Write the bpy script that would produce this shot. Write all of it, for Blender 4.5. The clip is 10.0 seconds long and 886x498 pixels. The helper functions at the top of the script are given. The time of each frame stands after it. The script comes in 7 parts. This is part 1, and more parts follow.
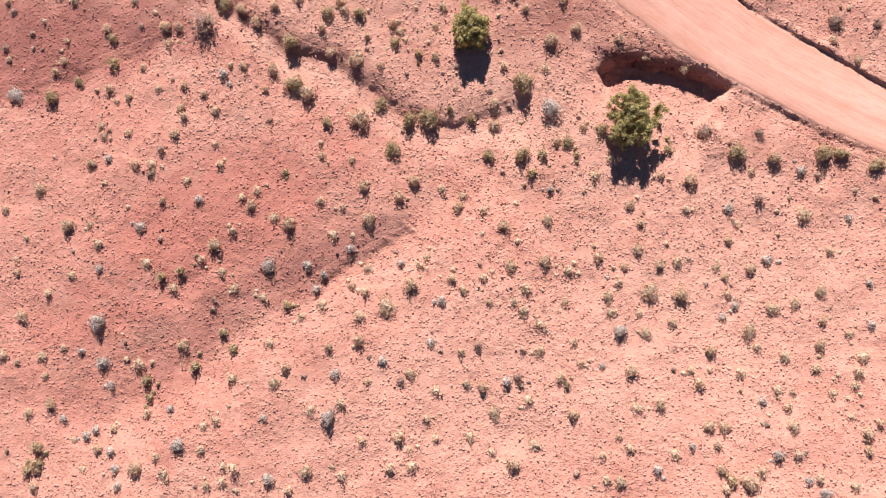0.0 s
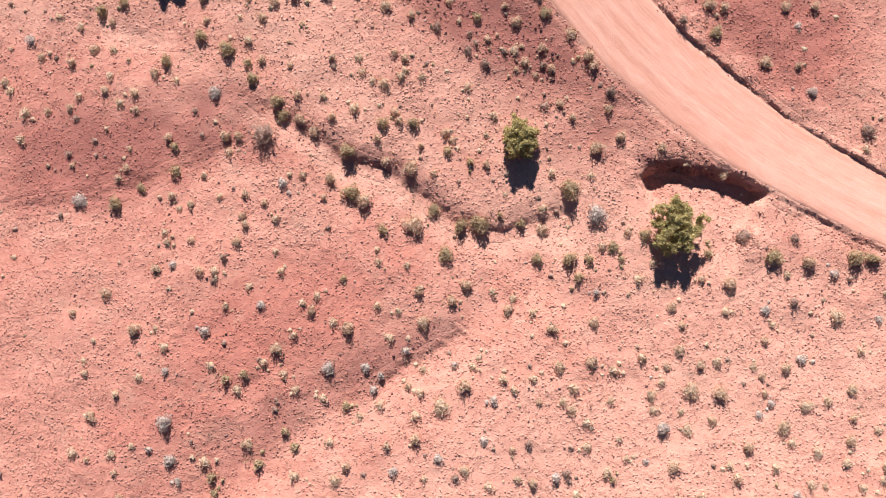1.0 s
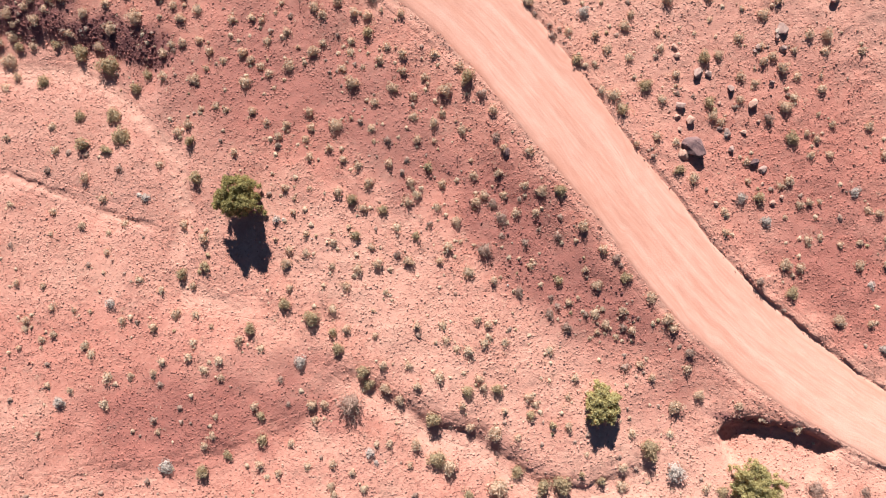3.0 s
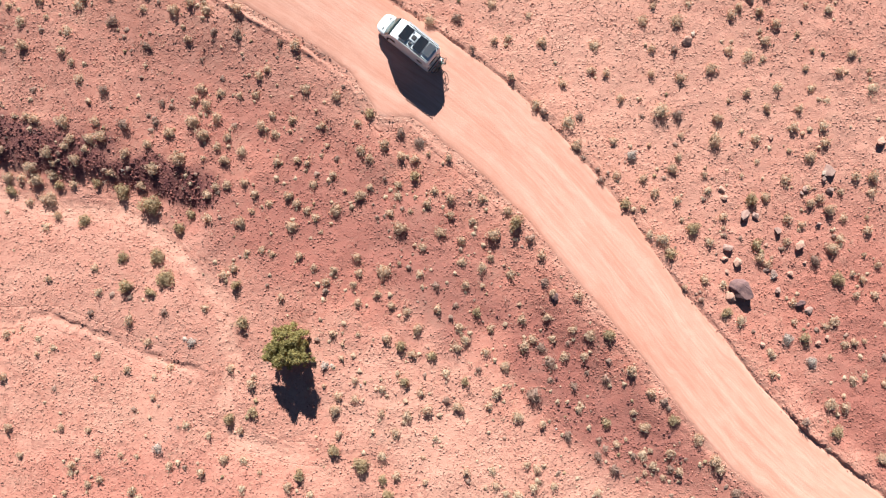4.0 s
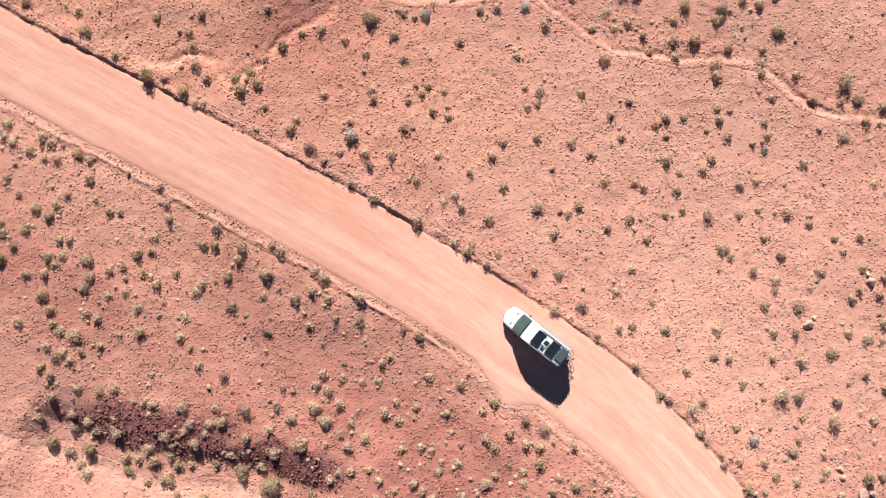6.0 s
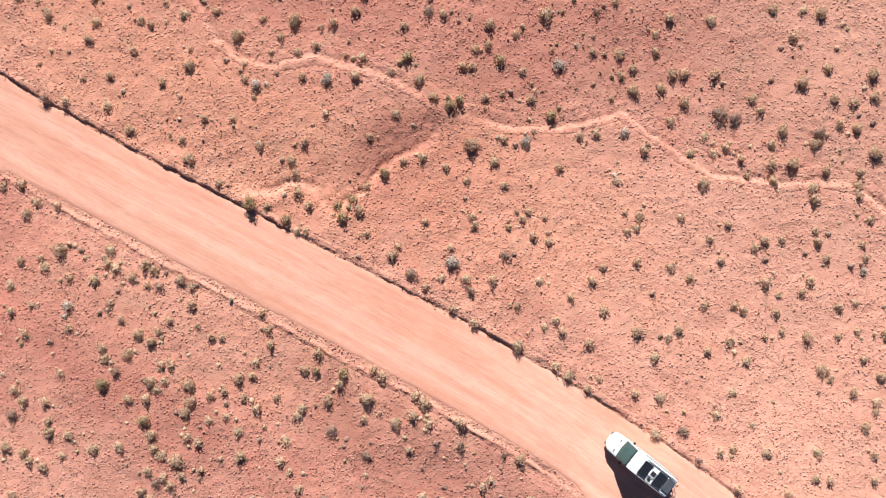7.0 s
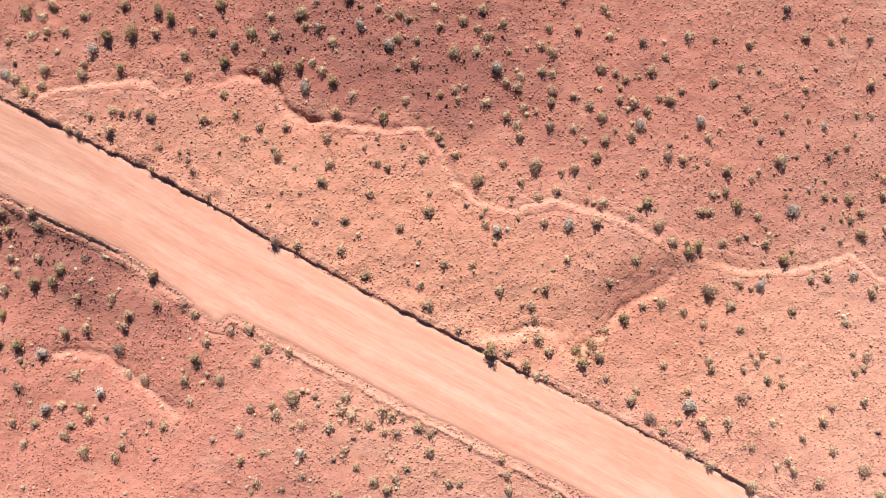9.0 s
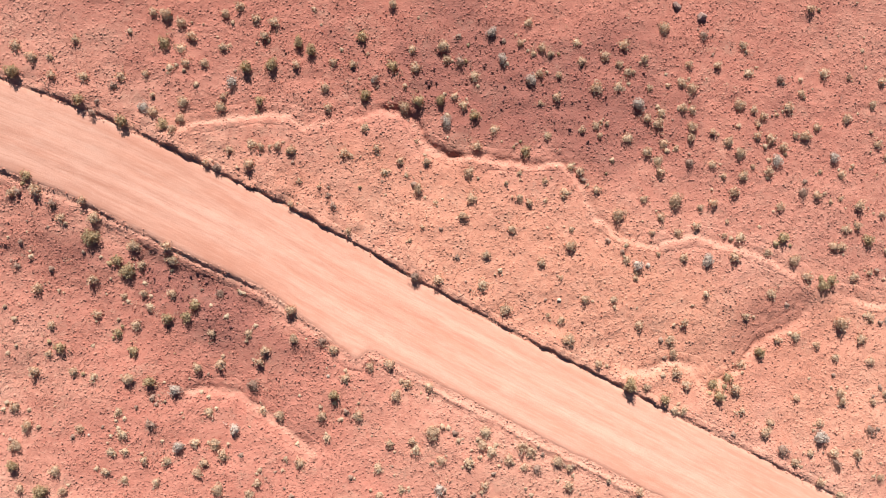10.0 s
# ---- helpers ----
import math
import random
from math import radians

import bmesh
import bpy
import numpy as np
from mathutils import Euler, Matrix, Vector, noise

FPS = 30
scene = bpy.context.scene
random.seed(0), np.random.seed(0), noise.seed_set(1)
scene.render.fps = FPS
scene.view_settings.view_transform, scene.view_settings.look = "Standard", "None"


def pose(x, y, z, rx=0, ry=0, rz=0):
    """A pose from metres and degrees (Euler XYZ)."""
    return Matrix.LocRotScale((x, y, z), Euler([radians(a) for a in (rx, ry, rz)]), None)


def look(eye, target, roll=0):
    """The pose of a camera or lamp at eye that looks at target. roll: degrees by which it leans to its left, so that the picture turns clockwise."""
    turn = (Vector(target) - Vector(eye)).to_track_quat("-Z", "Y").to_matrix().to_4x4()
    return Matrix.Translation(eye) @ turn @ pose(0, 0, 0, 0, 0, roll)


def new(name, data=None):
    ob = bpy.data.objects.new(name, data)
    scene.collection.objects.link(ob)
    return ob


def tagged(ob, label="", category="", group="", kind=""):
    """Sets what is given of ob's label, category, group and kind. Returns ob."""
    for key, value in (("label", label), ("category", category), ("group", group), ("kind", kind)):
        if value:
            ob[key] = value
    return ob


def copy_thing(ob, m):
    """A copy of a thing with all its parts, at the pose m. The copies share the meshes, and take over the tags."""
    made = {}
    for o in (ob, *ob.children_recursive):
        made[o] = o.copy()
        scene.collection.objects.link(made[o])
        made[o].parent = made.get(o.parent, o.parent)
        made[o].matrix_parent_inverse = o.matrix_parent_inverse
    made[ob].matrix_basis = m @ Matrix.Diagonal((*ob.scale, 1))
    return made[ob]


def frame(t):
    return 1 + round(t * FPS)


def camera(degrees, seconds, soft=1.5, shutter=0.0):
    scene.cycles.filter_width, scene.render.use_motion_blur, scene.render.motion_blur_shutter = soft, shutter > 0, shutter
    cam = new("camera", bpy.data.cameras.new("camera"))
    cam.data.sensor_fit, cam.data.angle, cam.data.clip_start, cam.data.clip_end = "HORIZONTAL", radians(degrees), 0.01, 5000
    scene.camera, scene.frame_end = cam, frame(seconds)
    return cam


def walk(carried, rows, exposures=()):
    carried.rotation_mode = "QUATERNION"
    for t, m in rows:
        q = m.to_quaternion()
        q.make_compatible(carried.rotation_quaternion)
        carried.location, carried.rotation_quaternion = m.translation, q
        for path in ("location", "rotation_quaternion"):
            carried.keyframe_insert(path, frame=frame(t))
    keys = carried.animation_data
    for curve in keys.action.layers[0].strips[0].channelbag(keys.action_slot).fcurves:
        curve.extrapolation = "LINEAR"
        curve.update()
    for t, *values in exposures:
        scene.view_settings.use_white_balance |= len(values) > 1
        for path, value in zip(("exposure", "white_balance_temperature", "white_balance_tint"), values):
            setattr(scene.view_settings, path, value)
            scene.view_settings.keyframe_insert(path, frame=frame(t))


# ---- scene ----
cam = camera(76.0, 10.0, soft=1.15)
# seconds, eye x, y, z, then the lean from straight down: rx, ry, rz
ROWS = [
    (0.0, 0.000, 0.000, 50.174, 3.243, 2.932, 0.083),
    (0.5, -2.749, 4.712, 51.732, 2.700, 2.606, 0.036),
    (1.0, -5.209, 10.277, 53.182, 2.201, 2.314, -0.048),
    (1.5, -7.429, 16.378, 54.078, 1.713, 2.064, -0.179),
    (2.0, -9.507, 22.792, 54.380, 1.265, 1.841, -0.309),
    (2.5, -11.629, 29.701, 54.522, 0.791, 1.562, -0.495),
    (2.7, -12.541, 32.696, 54.688, 0.627, 1.445, -0.571),
    (3.8, -17.747, 48.379, 54.808, -0.149, 0.752, -0.882),
    (4.0, -18.890, 51.528, 54.746, -0.352, 0.618, -0.937),
    (4.5, -21.898, 59.150, 54.662, -0.924, 0.291, -1.083),
    (5.0, -24.856, 66.980, 54.525, -1.572, -0.082, -1.172),
    (5.5, -27.966, 74.548, 54.286, -1.939, -0.362, -1.232),
    (5.7, -29.108, 76.958, 54.232, -2.026, -0.430, -1.268),
    (6.8, -37.889, 89.605, 54.166, -0.950, 0.061, -1.579),
    (7.0, -39.965, 91.645, 54.095, -0.931, -0.056, -1.603),
    (7.5, -45.410, 96.282, 53.943, -1.067, -0.557, -1.638),
    (8.0, -51.430, 100.452, 53.690, -1.369, -1.243, -1.676),
    (8.5, -57.749, 103.915, 53.358, -1.624, -1.952, -1.678),
    (9.0, -64.439, 106.732, 52.957, -1.820, -2.722, -1.673),
    (9.5, -71.527, 108.919, 52.440, -1.907, -3.549, -1.612),
    (10.0, -78.920, 110.595, 51.828, -1.970, -4.407, -1.551),
]
# seconds, stops, kelvin, tint
LIGHTMETER = [(0.0, 1.34, 6100, 11), (2.7, 1.32, 5950, 6), (4.5, 1.30, 5930, 2), (5.5, 1.22, 5970, 3), (7.5, 1.18, 6200, 6), (10.0, 1.17, 6280, 5)]
walk(cam, [(t, pose(*row)) for t, *row in ROWS], LIGHTMETER)

# ---- light ----
SUN_HEIGHT, SUN_TURN = radians(29), radians(-5)
TO_SUN = Vector((math.sin(SUN_TURN) * math.cos(SUN_HEIGHT), math.cos(SUN_TURN) * math.cos(SUN_HEIGHT), math.sin(SUN_HEIGHT)))
world = bpy.data.worlds.new("desert_sky")
scene.world = world
world.use_nodes = True
sky = world.node_tree.nodes.new("ShaderNodeTexSky")
sky.sky_type, sky.sun_disc = "NISHITA", False
sky.sun_elevation, sky.sun_rotation = SUN_HEIGHT, SUN_TURN
sky.altitude, sky.dust_density, sky.ozone_density = 1500, 0.4, 5.0
backing = world.node_tree.nodes["Background"]
backing.inputs["Strength"].default_value = 0.025
world.node_tree.links.new(sky.outputs[0], backing.inputs["Color"])
sun = new("sun", bpy.data.lights.new("sun", "SUN"))
sun.data.energy, sun.data.angle, sun.data.color = 5.0, radians(0.55), (1.0, 0.95, 0.88)
sun.matrix_world = look(TO_SUN * 200, (0, 0, 0))


# ---- materials ----
class Nodes:
    """Short hand for a node material."""

    def __init__(self, name, rough=0.9, metal=0.0):
        self.mat = bpy.data.materials.new(name)
        self.mat.use_nodes = True
        self.tree = self.mat.node_tree
        self.bsdf = self.tree.nodes["Principled BSDF"]
        self.bsdf.inputs["Roughness"].default_value = rough
        self.bsdf.inputs["Metallic"].default_value = metal
        self.bsdf.inputs["Specular IOR Level"].default_value = 0.25
        self.bsdf.inputs["Diffuse Roughness"].default_value = 0.35 if rough > 0.7 else 0.0

    def put(self, socket, value):
        if isinstance(value, bpy.types.NodeSocket):
            self.tree.links.new(value, socket)
        elif value is not None:
            socket.default_value = value

    def node(self, kind, **inputs):
        n = self.tree.nodes.new(kind)
        for key, value in inputs.items():
            self.put(n.inputs[key.replace("_", " ")], value)
        return n

    def noise(self, scale, detail=4.0, rough=0.55, vector=None, distortion=0.0):
        return self.node("ShaderNodeTexNoise", Scale=scale, Detail=detail, Roughness=rough, Distortion=distortion, Vector=vector or self.place()).outputs["Fac"]

    def place(self):
        return self.tree.nodes.new("ShaderNodeNewGeometry").outputs["Position"]

    def island(self):
        return self.tree.nodes.new("ShaderNodeNewGeometry").outputs["Random Per Island"]

    def each(self):
        return self.tree.nodes.new("ShaderNodeObjectInfo").outputs["Random"]

    def local(self):
        return self.tree.nodes.new("ShaderNodeTexCoord").outputs["Object"]

    def attribute(self, name):
        n = self.tree.nodes.new("ShaderNodeAttribute")
        n.attribute_name = name
        return n.outputs["Fac"]

    def span(self, value, low, high, to_low=0.0, to_high=1.0):
        return self.node("ShaderNodeMapRange", Value=value, From_Min=low, From_Max=high, To_Min=to_low, To_Max=to_high).outputs["Result"]

    def math(self, kind, a, b=0.5):
        n = self.tree.nodes.new("ShaderNodeMath")
        n.operation = kind
        self.put(n.inputs[0], a)
        self.put(n.inputs[1], b)
        return n.outputs[0]

    def mix(self, fac, a, b, blend="MIX"):
        n = self.tree.nodes.new("ShaderNodeMix")
        n.data_type, n.blend_type = "RGBA", blend
        self.put(n.inputs[0], fac)
        for socket, value in ((n.inputs[6], a), (n.inputs[7], b)):
            self.put(socket, (*value, 1.0) if isinstance(value, tuple) else value)
        return n.outputs[2]

    def bump(self, height, strength, distance, under=None):
        n = self.node("ShaderNodeBump", Strength=strength, Distance=distance, Height=height)
        if under is not None:
            self.put(n.inputs["Normal"], under)
        return n.outputs["Normal"]

    def done(self, colour, normal=None, rough=None):
        self.put(self.bsdf.inputs["Base Color"], (*colour, 1.0) if isinstance(colour, tuple) else colour)
        self.put(self.bsdf.inputs["Normal"], normal)
        self.put(self.bsdf.inputs["Roughness"], rough)
        return self.mat


def soil_material(name="red_soil", loose=False, dark=False):
    m = Nodes(name, 0.95)
    far, mid, near, grit = m.noise(0.055, 3), m.noise(0.35, 5), m.noise(2.4, 5, 0.65), m.noise(11.0, 3, 0.7)
    colour = m.mix(m.span(far, 0.38, 0.62), (0.455, 0.185, 0.132), (0.54, 0.245, 0.177))
    colour = m.mix(m.span(mid, 0.35, 0.70), colour, (0.57, 0.275, 0.202))
    if dark:
        return m.done(m.mix(m.island(), (0.10, 0.04, 0.042), (0.33, 0.125, 0.10)), m.bump(grit, 0.5, 0.03))
    if loose:
        colour = m.mix(m.math("MULTIPLY", m.attribute("deep"), 0.95), colour, (0.415, 0.142, 0.105))
        colour = m.mix(m.math("MULTIPLY", m.attribute("light"), 0.8), colour, (0.60, 0.315, 0.232))
        colour = m.mix(m.math("MULTIPLY", m.attribute("warm"), 0.8), colour, (0.585, 0.258, 0.168))
        colour = m.mix(m.math("MULTIPLY", m.island(), m.span(m.attribute("deep"), 0.0, 1.0, 0.45, 0.15)), colour, (0.58, 0.30, 0.225))
        return m.done(colour, m.bump(grit, 0.5, 0.03))
    dusty = m.span(m.attribute("deep"), 0.0, 1.0, 0.55, 0.15)
    colour = m.mix(m.math("MULTIPLY", m.attribute("deep"), 0.97), colour, (0.415, 0.142, 0.105))
    colour = m.mix(m.math("MULTIPLY", m.attribute("light"), 0.8), colour, (0.60, 0.315, 0.232))
    colour = m.mix(m.math("MULTIPLY", m.attribute("warm"), 0.8), colour, (0.585, 0.258, 0.168))
    litter = m.math("MULTIPLY", m.span(m.noise(0.32, 4, 0.6), 0.54, 0.68), m.span(m.noise(3.3, 4, 0.7), 0.38, 0.62))
    colour = m.mix(m.math("MULTIPLY", litter, 0.5), colour, (0.44, 0.27, 0.195))
    colour = m.mix(m.math("MULTIPLY", m.span(near, 0.48, 0.72), dusty), colour, (0.6, 0.321, 0.235))
    colour = m.mix(m.math("MULTIPLY", m.span(near, 0.46, 0.28), 0.5), colour, (0.33, 0.112, 0.0835))
    # dark rubble colour, also painting shade at the road cut and among clods
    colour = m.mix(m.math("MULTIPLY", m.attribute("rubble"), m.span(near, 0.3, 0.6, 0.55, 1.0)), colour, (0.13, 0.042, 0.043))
    # pale beds; along narrow rills this paints the sunlit edge
    colour = m.mix(m.math("MULTIPLY", m.attribute("pale"), m.span(near, 0.25, 0.6, 0.3, 0.75)), colour, (0.62, 0.342, 0.252))
    colour = m.mix(m.math("MULTIPLY", m.span(grit, 0.55, 0.75), dusty), colour, (0.62, 0.353, 0.278))
    colour = m.mix(m.math("MULTIPLY", m.span(grit, 0.42, 0.28), 0.45), colour, (0.25, 0.091, 0.0696))
    rough_ground = m.math("SUBTRACT", 1.0, m.math("MULTIPLY", m.attribute("pale"), 0.4))
    patchy = m.math("MULTIPLY", rough_ground, m.span(m.noise(0.22, 3), 0.38, 0.58, 0.35, 1.0))

    def clods(scale, share):
        """Domes on some of the cells of a crackle."""
        cell = m.node("ShaderNodeTexVoronoi", Scale=scale, Vector=m.place())
        some = m.span(m.node("ShaderNodeSeparateColor", Color=cell.outputs["Color"]).outputs[0], share, share + 0.1)
        return m.math("MULTIPLY", some, m.span(cell.outputs["Distance"], 0.42, 0.05))

    pit = m.node("ShaderNodeTexVoronoi", Scale=2.7, Vector=m.place())
    pitted = m.span(m.node("ShaderNodeSeparateColor", Color=pit.outputs["Color"]).outputs[1], 0.42, 0.5)
    pits = m.math("MULTIPLY", pitted, m.span(pit.outputs["Distance"], 0.05, 0.22, -1.0, 0.0))
    relief = m.bump(m.math("MULTIPLY", m.noise(1.7, 6, 0.62), patchy), 1.0, 0.2)
    relief = m.bump(m.math("MULTIPLY", clods(3.1, 0.55), patchy), 1.0, 0.2, relief)
    relief = m.bump(m.math("MULTIPLY", clods(6.5, 0.55), patchy), 1.0, 0.11, relief)
    relief = m.bump(pits, 1.0, 0.17, relief)
    relief = m.bump(m.noise(8.0, 4, 0.7), 1.0, 0.035, relief)
    return m.done(colour, relief)


def road_material():
    m = Nodes("graded_dirt", 0.95)
    uv = m.tree.nodes.new("ShaderNodeUVMap")
    uv.uv_map = "lane"

    def streaks(along, across, detail=4):
        stretch = m.node("ShaderNodeMapping", Vector=uv.outputs[0], Scale=(along, across, 1.0)).outputs[0]
        return m.noise(1.0, detail, 0.6, stretch)

    wide, fine, blot, grit = streaks(0.05, 0.9), streaks(0.45, 6.0, 5), m.noise(0.25, 4), m.noise(7.0, 4, 0.7)
    scuff = m.math("MULTIPLY", m.span(streaks(0.7, 7.0, 3), 0.60, 0.70), m.span(m.noise(0.14, 3), 0.42, 0.6))
    colour = m.mix(m.span(wide, 0.35, 0.65), (0.575, 0.266, 0.187), (0.69, 0.376, 0.286))
    colour = m.mix(m.math("MULTIPLY", m.span(fine, 0.50, 0.68), 0.42), colour, (0.7, 0.417, 0.326))
    colour = m.mix(m.math("MULTIPLY", m.span(fine, 0.48, 0.33), 0.45), colour, (0.50, 0.220, 0.153))
    colour = m.mix(m.math("MULTIPLY", scuff, 0.6), colour, (0.47, 0.215, 0.155))
    colour = m.mix(m.math("MULTIPLY", m.span(blot, 0.52, 0.75), 0.35), colour, (0.69, 0.401, 0.31))
    colour = m.mix(m.math("MULTIPLY", m.span(m.noise(1.1, 5, 0.65), 0.48, 0.30), 0.25), colour, (0.56, 0.255, 0.175))
    colour = m.mix(m.math("MULTIPLY", m.attribute("verge"), m.span(m.noise(1.3, 4), 0.35, 0.6, 0.25, 0.85)), colour, (0.55, 0.241, 0.166))
    colour = m.mix(m.math("MULTIPLY", m.span(grit, 0.40, 0.25), 0.35), colour, (0.38, 0.161, 0.118))
    relief = m.bump(fine, 0.25, 0.03)
    relief = m.bump(grit, 0.6, 0.04, relief)
    return m.done(colour, relief)


def leaf_material(name, dark, light, tip):
    m = Nodes(name, 0.75)
    colour = m.mix(m.island(), dark, light)
    colour = m.mix(m.math("MULTIPLY", m.span(m.noise(5.0, 2), 0.45, 0.7), 0.5), colour, tip)
    colour = m.mix(m.math("MULTIPLY", m.each(), 0.25), colour, dark)
    # thin leaves let some light through
    glow, both = m.tree.nodes.new("ShaderNodeBsdfTranslucent"), m.tree.nodes.new("ShaderNodeMixShader")
    m.put(glow.inputs["Color"], colour)
    both.inputs[0].default_value = 0.5
    m.put(both.inputs[1], m.bsdf.outputs[0])
    m.put(both.inputs[2], glow.outputs[0])
    m.put(m.tree.nodes["Material Output"].inputs["Surface"], both.outputs[0])
    return m.done(colour)


def stone_material(name, dark, light):
    m = Nodes(name, 0.9)
    grain, patch = m.noise(14.0, 5, 0.7, m.local()), m.noise(2.2, 4, 0.6, m.local())
    colour = m.mix(m.span(patch, 0.35, 0.65), dark, light)
    colour = m.mix(m.math("MULTIPLY", m.span(grain, 0.5, 0.7), 0.4), colour, (0.5, 0.33, 0.27))
    relief = m.bump(grain, 0.6, 0.03, m.bump(patch, 0.5, 0.12))
    return m.done(colour, relief)


def plain_material(name, colour, rough=0.5, metal=0.0, speck=0.06):
    m = Nodes(name, rough, metal)
    m.bsdf.inputs["Specular IOR Level"].default_value = 0.5
    dust = tuple(c * (1 - speck) + d * speck for c, d in zip(colour, (0.55, 0.27, 0.19)))
    return m.done(m.mix(m.span(m.noise(3.0, 5, 0.6, m.local()), 0.4, 0.7), colour, dust))


SOIL, ROAD = soil_material(), road_material()
SAGE = leaf_material("sage_leaves", (0.48, 0.325, 0.225), (0.78, 0.575, 0.42), (0.83, 0.66, 0.50))
OLIVE = leaf_material("olive_leaves", (0.34, 0.245, 0.145), (0.63, 0.475, 0.295), (0.73, 0.575, 0.39))
STRAW = leaf_material("straw_leaves", (0.54, 0.39, 0.27), (0.82, 0.64, 0.47), (0.86, 0.71, 0.56))
SILVER = leaf_material("silver_leaves", (0.42, 0.335, 0.29), (0.76, 0.64, 0.56), (0.83, 0.73, 0.66))
TWIGGY = leaf_material("dry_twigs", (0.32, 0.20, 0.155), (0.60, 0.405, 0.32), (0.70, 0.51, 0.415))
BARK = stone_material("bark", (0.07, 0.05, 0.038), (0.15, 0.11, 0.08))
CLOD, SCREE = soil_material("loose_soil", True), soil_material("dark_scree", True, True)


# ---- the lie of the land ----
def lattice(seed):
    table = np.random.default_rng(seed).uniform(-1, 1, (257, 257))
    table[256] = table[0]
    table[:, 256] = table[:, 0]
    return table


LATTICES = [lattice(s) for s in range(8)]


def waves(x, y, size, n):
    """Smooth value noise, -1 to 1, with bumps of that size in metres."""
    table, u, v = LATTICES[n], x / size + 31.7 * n, y / size + 17.3 * n
    i, j = np.floor(u).astype(int), np.floor(v).astype(int)
    a, b = u - i, v - j
    a, b = a * a * (3 - 2 * a), b * b * (3 - 2 * b)
    i, j = i % 256, j % 256
    low = table[i, j] * (1 - a) + table[i + 1, j] * a
    return low * (1 - b) + (table[i, j + 1] * (1 - a) + table[i + 1, j + 1] * a) * b


def ease(v):
    v = np.clip(v, 0, 1)
    return v * v * (3 - 2 * v)


# the road's south-west and north-east edges
EDGE_SOUTH = [(-422.3, 287.1), (-132.3, 125.6), (-113.7, 116.8), (-107.8, 114.3), (-99.8, 109.7), (-92.0, 105.7), (-89.5, 103.9), (-86.3, 101.2), (-83.1, 98.5), (-82.3, 99.4), (-81.4, 99.2), (-79.8, 98.2), (-76.5, 96.6), (-71.6, 93.8), (-66.3, 90.8), (-61.1, 88.0),
    (-55.6, 84.9), (-49.2, 81.3), (-42.9, 77.7), (-37.6, 74.5), (-32.8, 71.5), (-30.1, 69.7), (-28.0, 68.0), (-26.4, 65.6), (-25.1, 63.6), (-22.2, 63.65), (-21.3, 62.9), (-18.5, 60.6), (-15.3, 57.7), (-11.6, 53.8), (-8.5, 49.9),
    (-4.7, 45.2), (-0.8, 40.6), (3.3, 35.0), (7.7, 29.7), (13.2, 25.0), (18.6, 20.9), (22.8, 18.4), (27.0, 16.1), (32.2, 13.3), (36.6, 11.3), (59.0, 2.5), (419.0, -118.5)]
EDGE_NORTH = [(-421.7, 296.0), (-131.7, 133.5), (-113.0, 124.6), (-106.2, 121.9), (-99.4, 118.5), (-94.6, 115.9), (-88.9, 112.9), (-84.1, 110.0), (-78.5, 106.5), (-73.5, 103.5), (-68.4, 100.5), (-63.5, 97.9), (-58.2, 95.0), (-52.9, 92.0),
    (-47.6, 89.2), (-42.3, 86.3), (-37.1, 83.3), (-31.9, 80.1), (-26.8, 76.8), (-23.2, 74.3), (-20.0, 72.2), (-16.8, 69.7), (-13.9, 67.5), (-10.5, 64.4), (-7.1, 60.6), (-3.3, 56.2), (-0.3, 52.1), (2.2, 48.3),
    (7.7, 41.8), (10.9, 37.5), (15.8, 32.4), (21.3, 27.9), (24.6, 25.2), (30.0, 21.8), (33.4, 19.7), (36.7, 17.5), (59.0, 7.5), (419.0, -113.5)]


def edge(points):
    """A road edge as a finely stepped, slightly smoothed line y(x)."""
    xs = np.arange(-420, 420, 0.2)
    ys = np.interp(xs, *np.array(points, float).T)
    bell = np.exp(-np.linspace(-2, 2, 7) ** 2)
    ys[3:-3] = np.convolve(ys, bell / bell.sum(), "valid")
    return xs, ys, np.cos(np.arctan(np.gradient(ys, xs)))


SOUTH, NORTH = edge(EDGE_SOUTH), edge(EDGE_NORTH)


def beside_road(x, y):
    """Metres south of the south edge and north of the north edge (negative: on the road's side)."""
    south = (np.interp(x, SOUTH[0], SOUTH[1]) - y) * np.interp(x, SOUTH[0], SOUTH[2])
    north = (y - np.interp(x, NORTH[0], NORTH[1])) * np.interp(x, NORTH[0], NORTH[2])
    return south, north


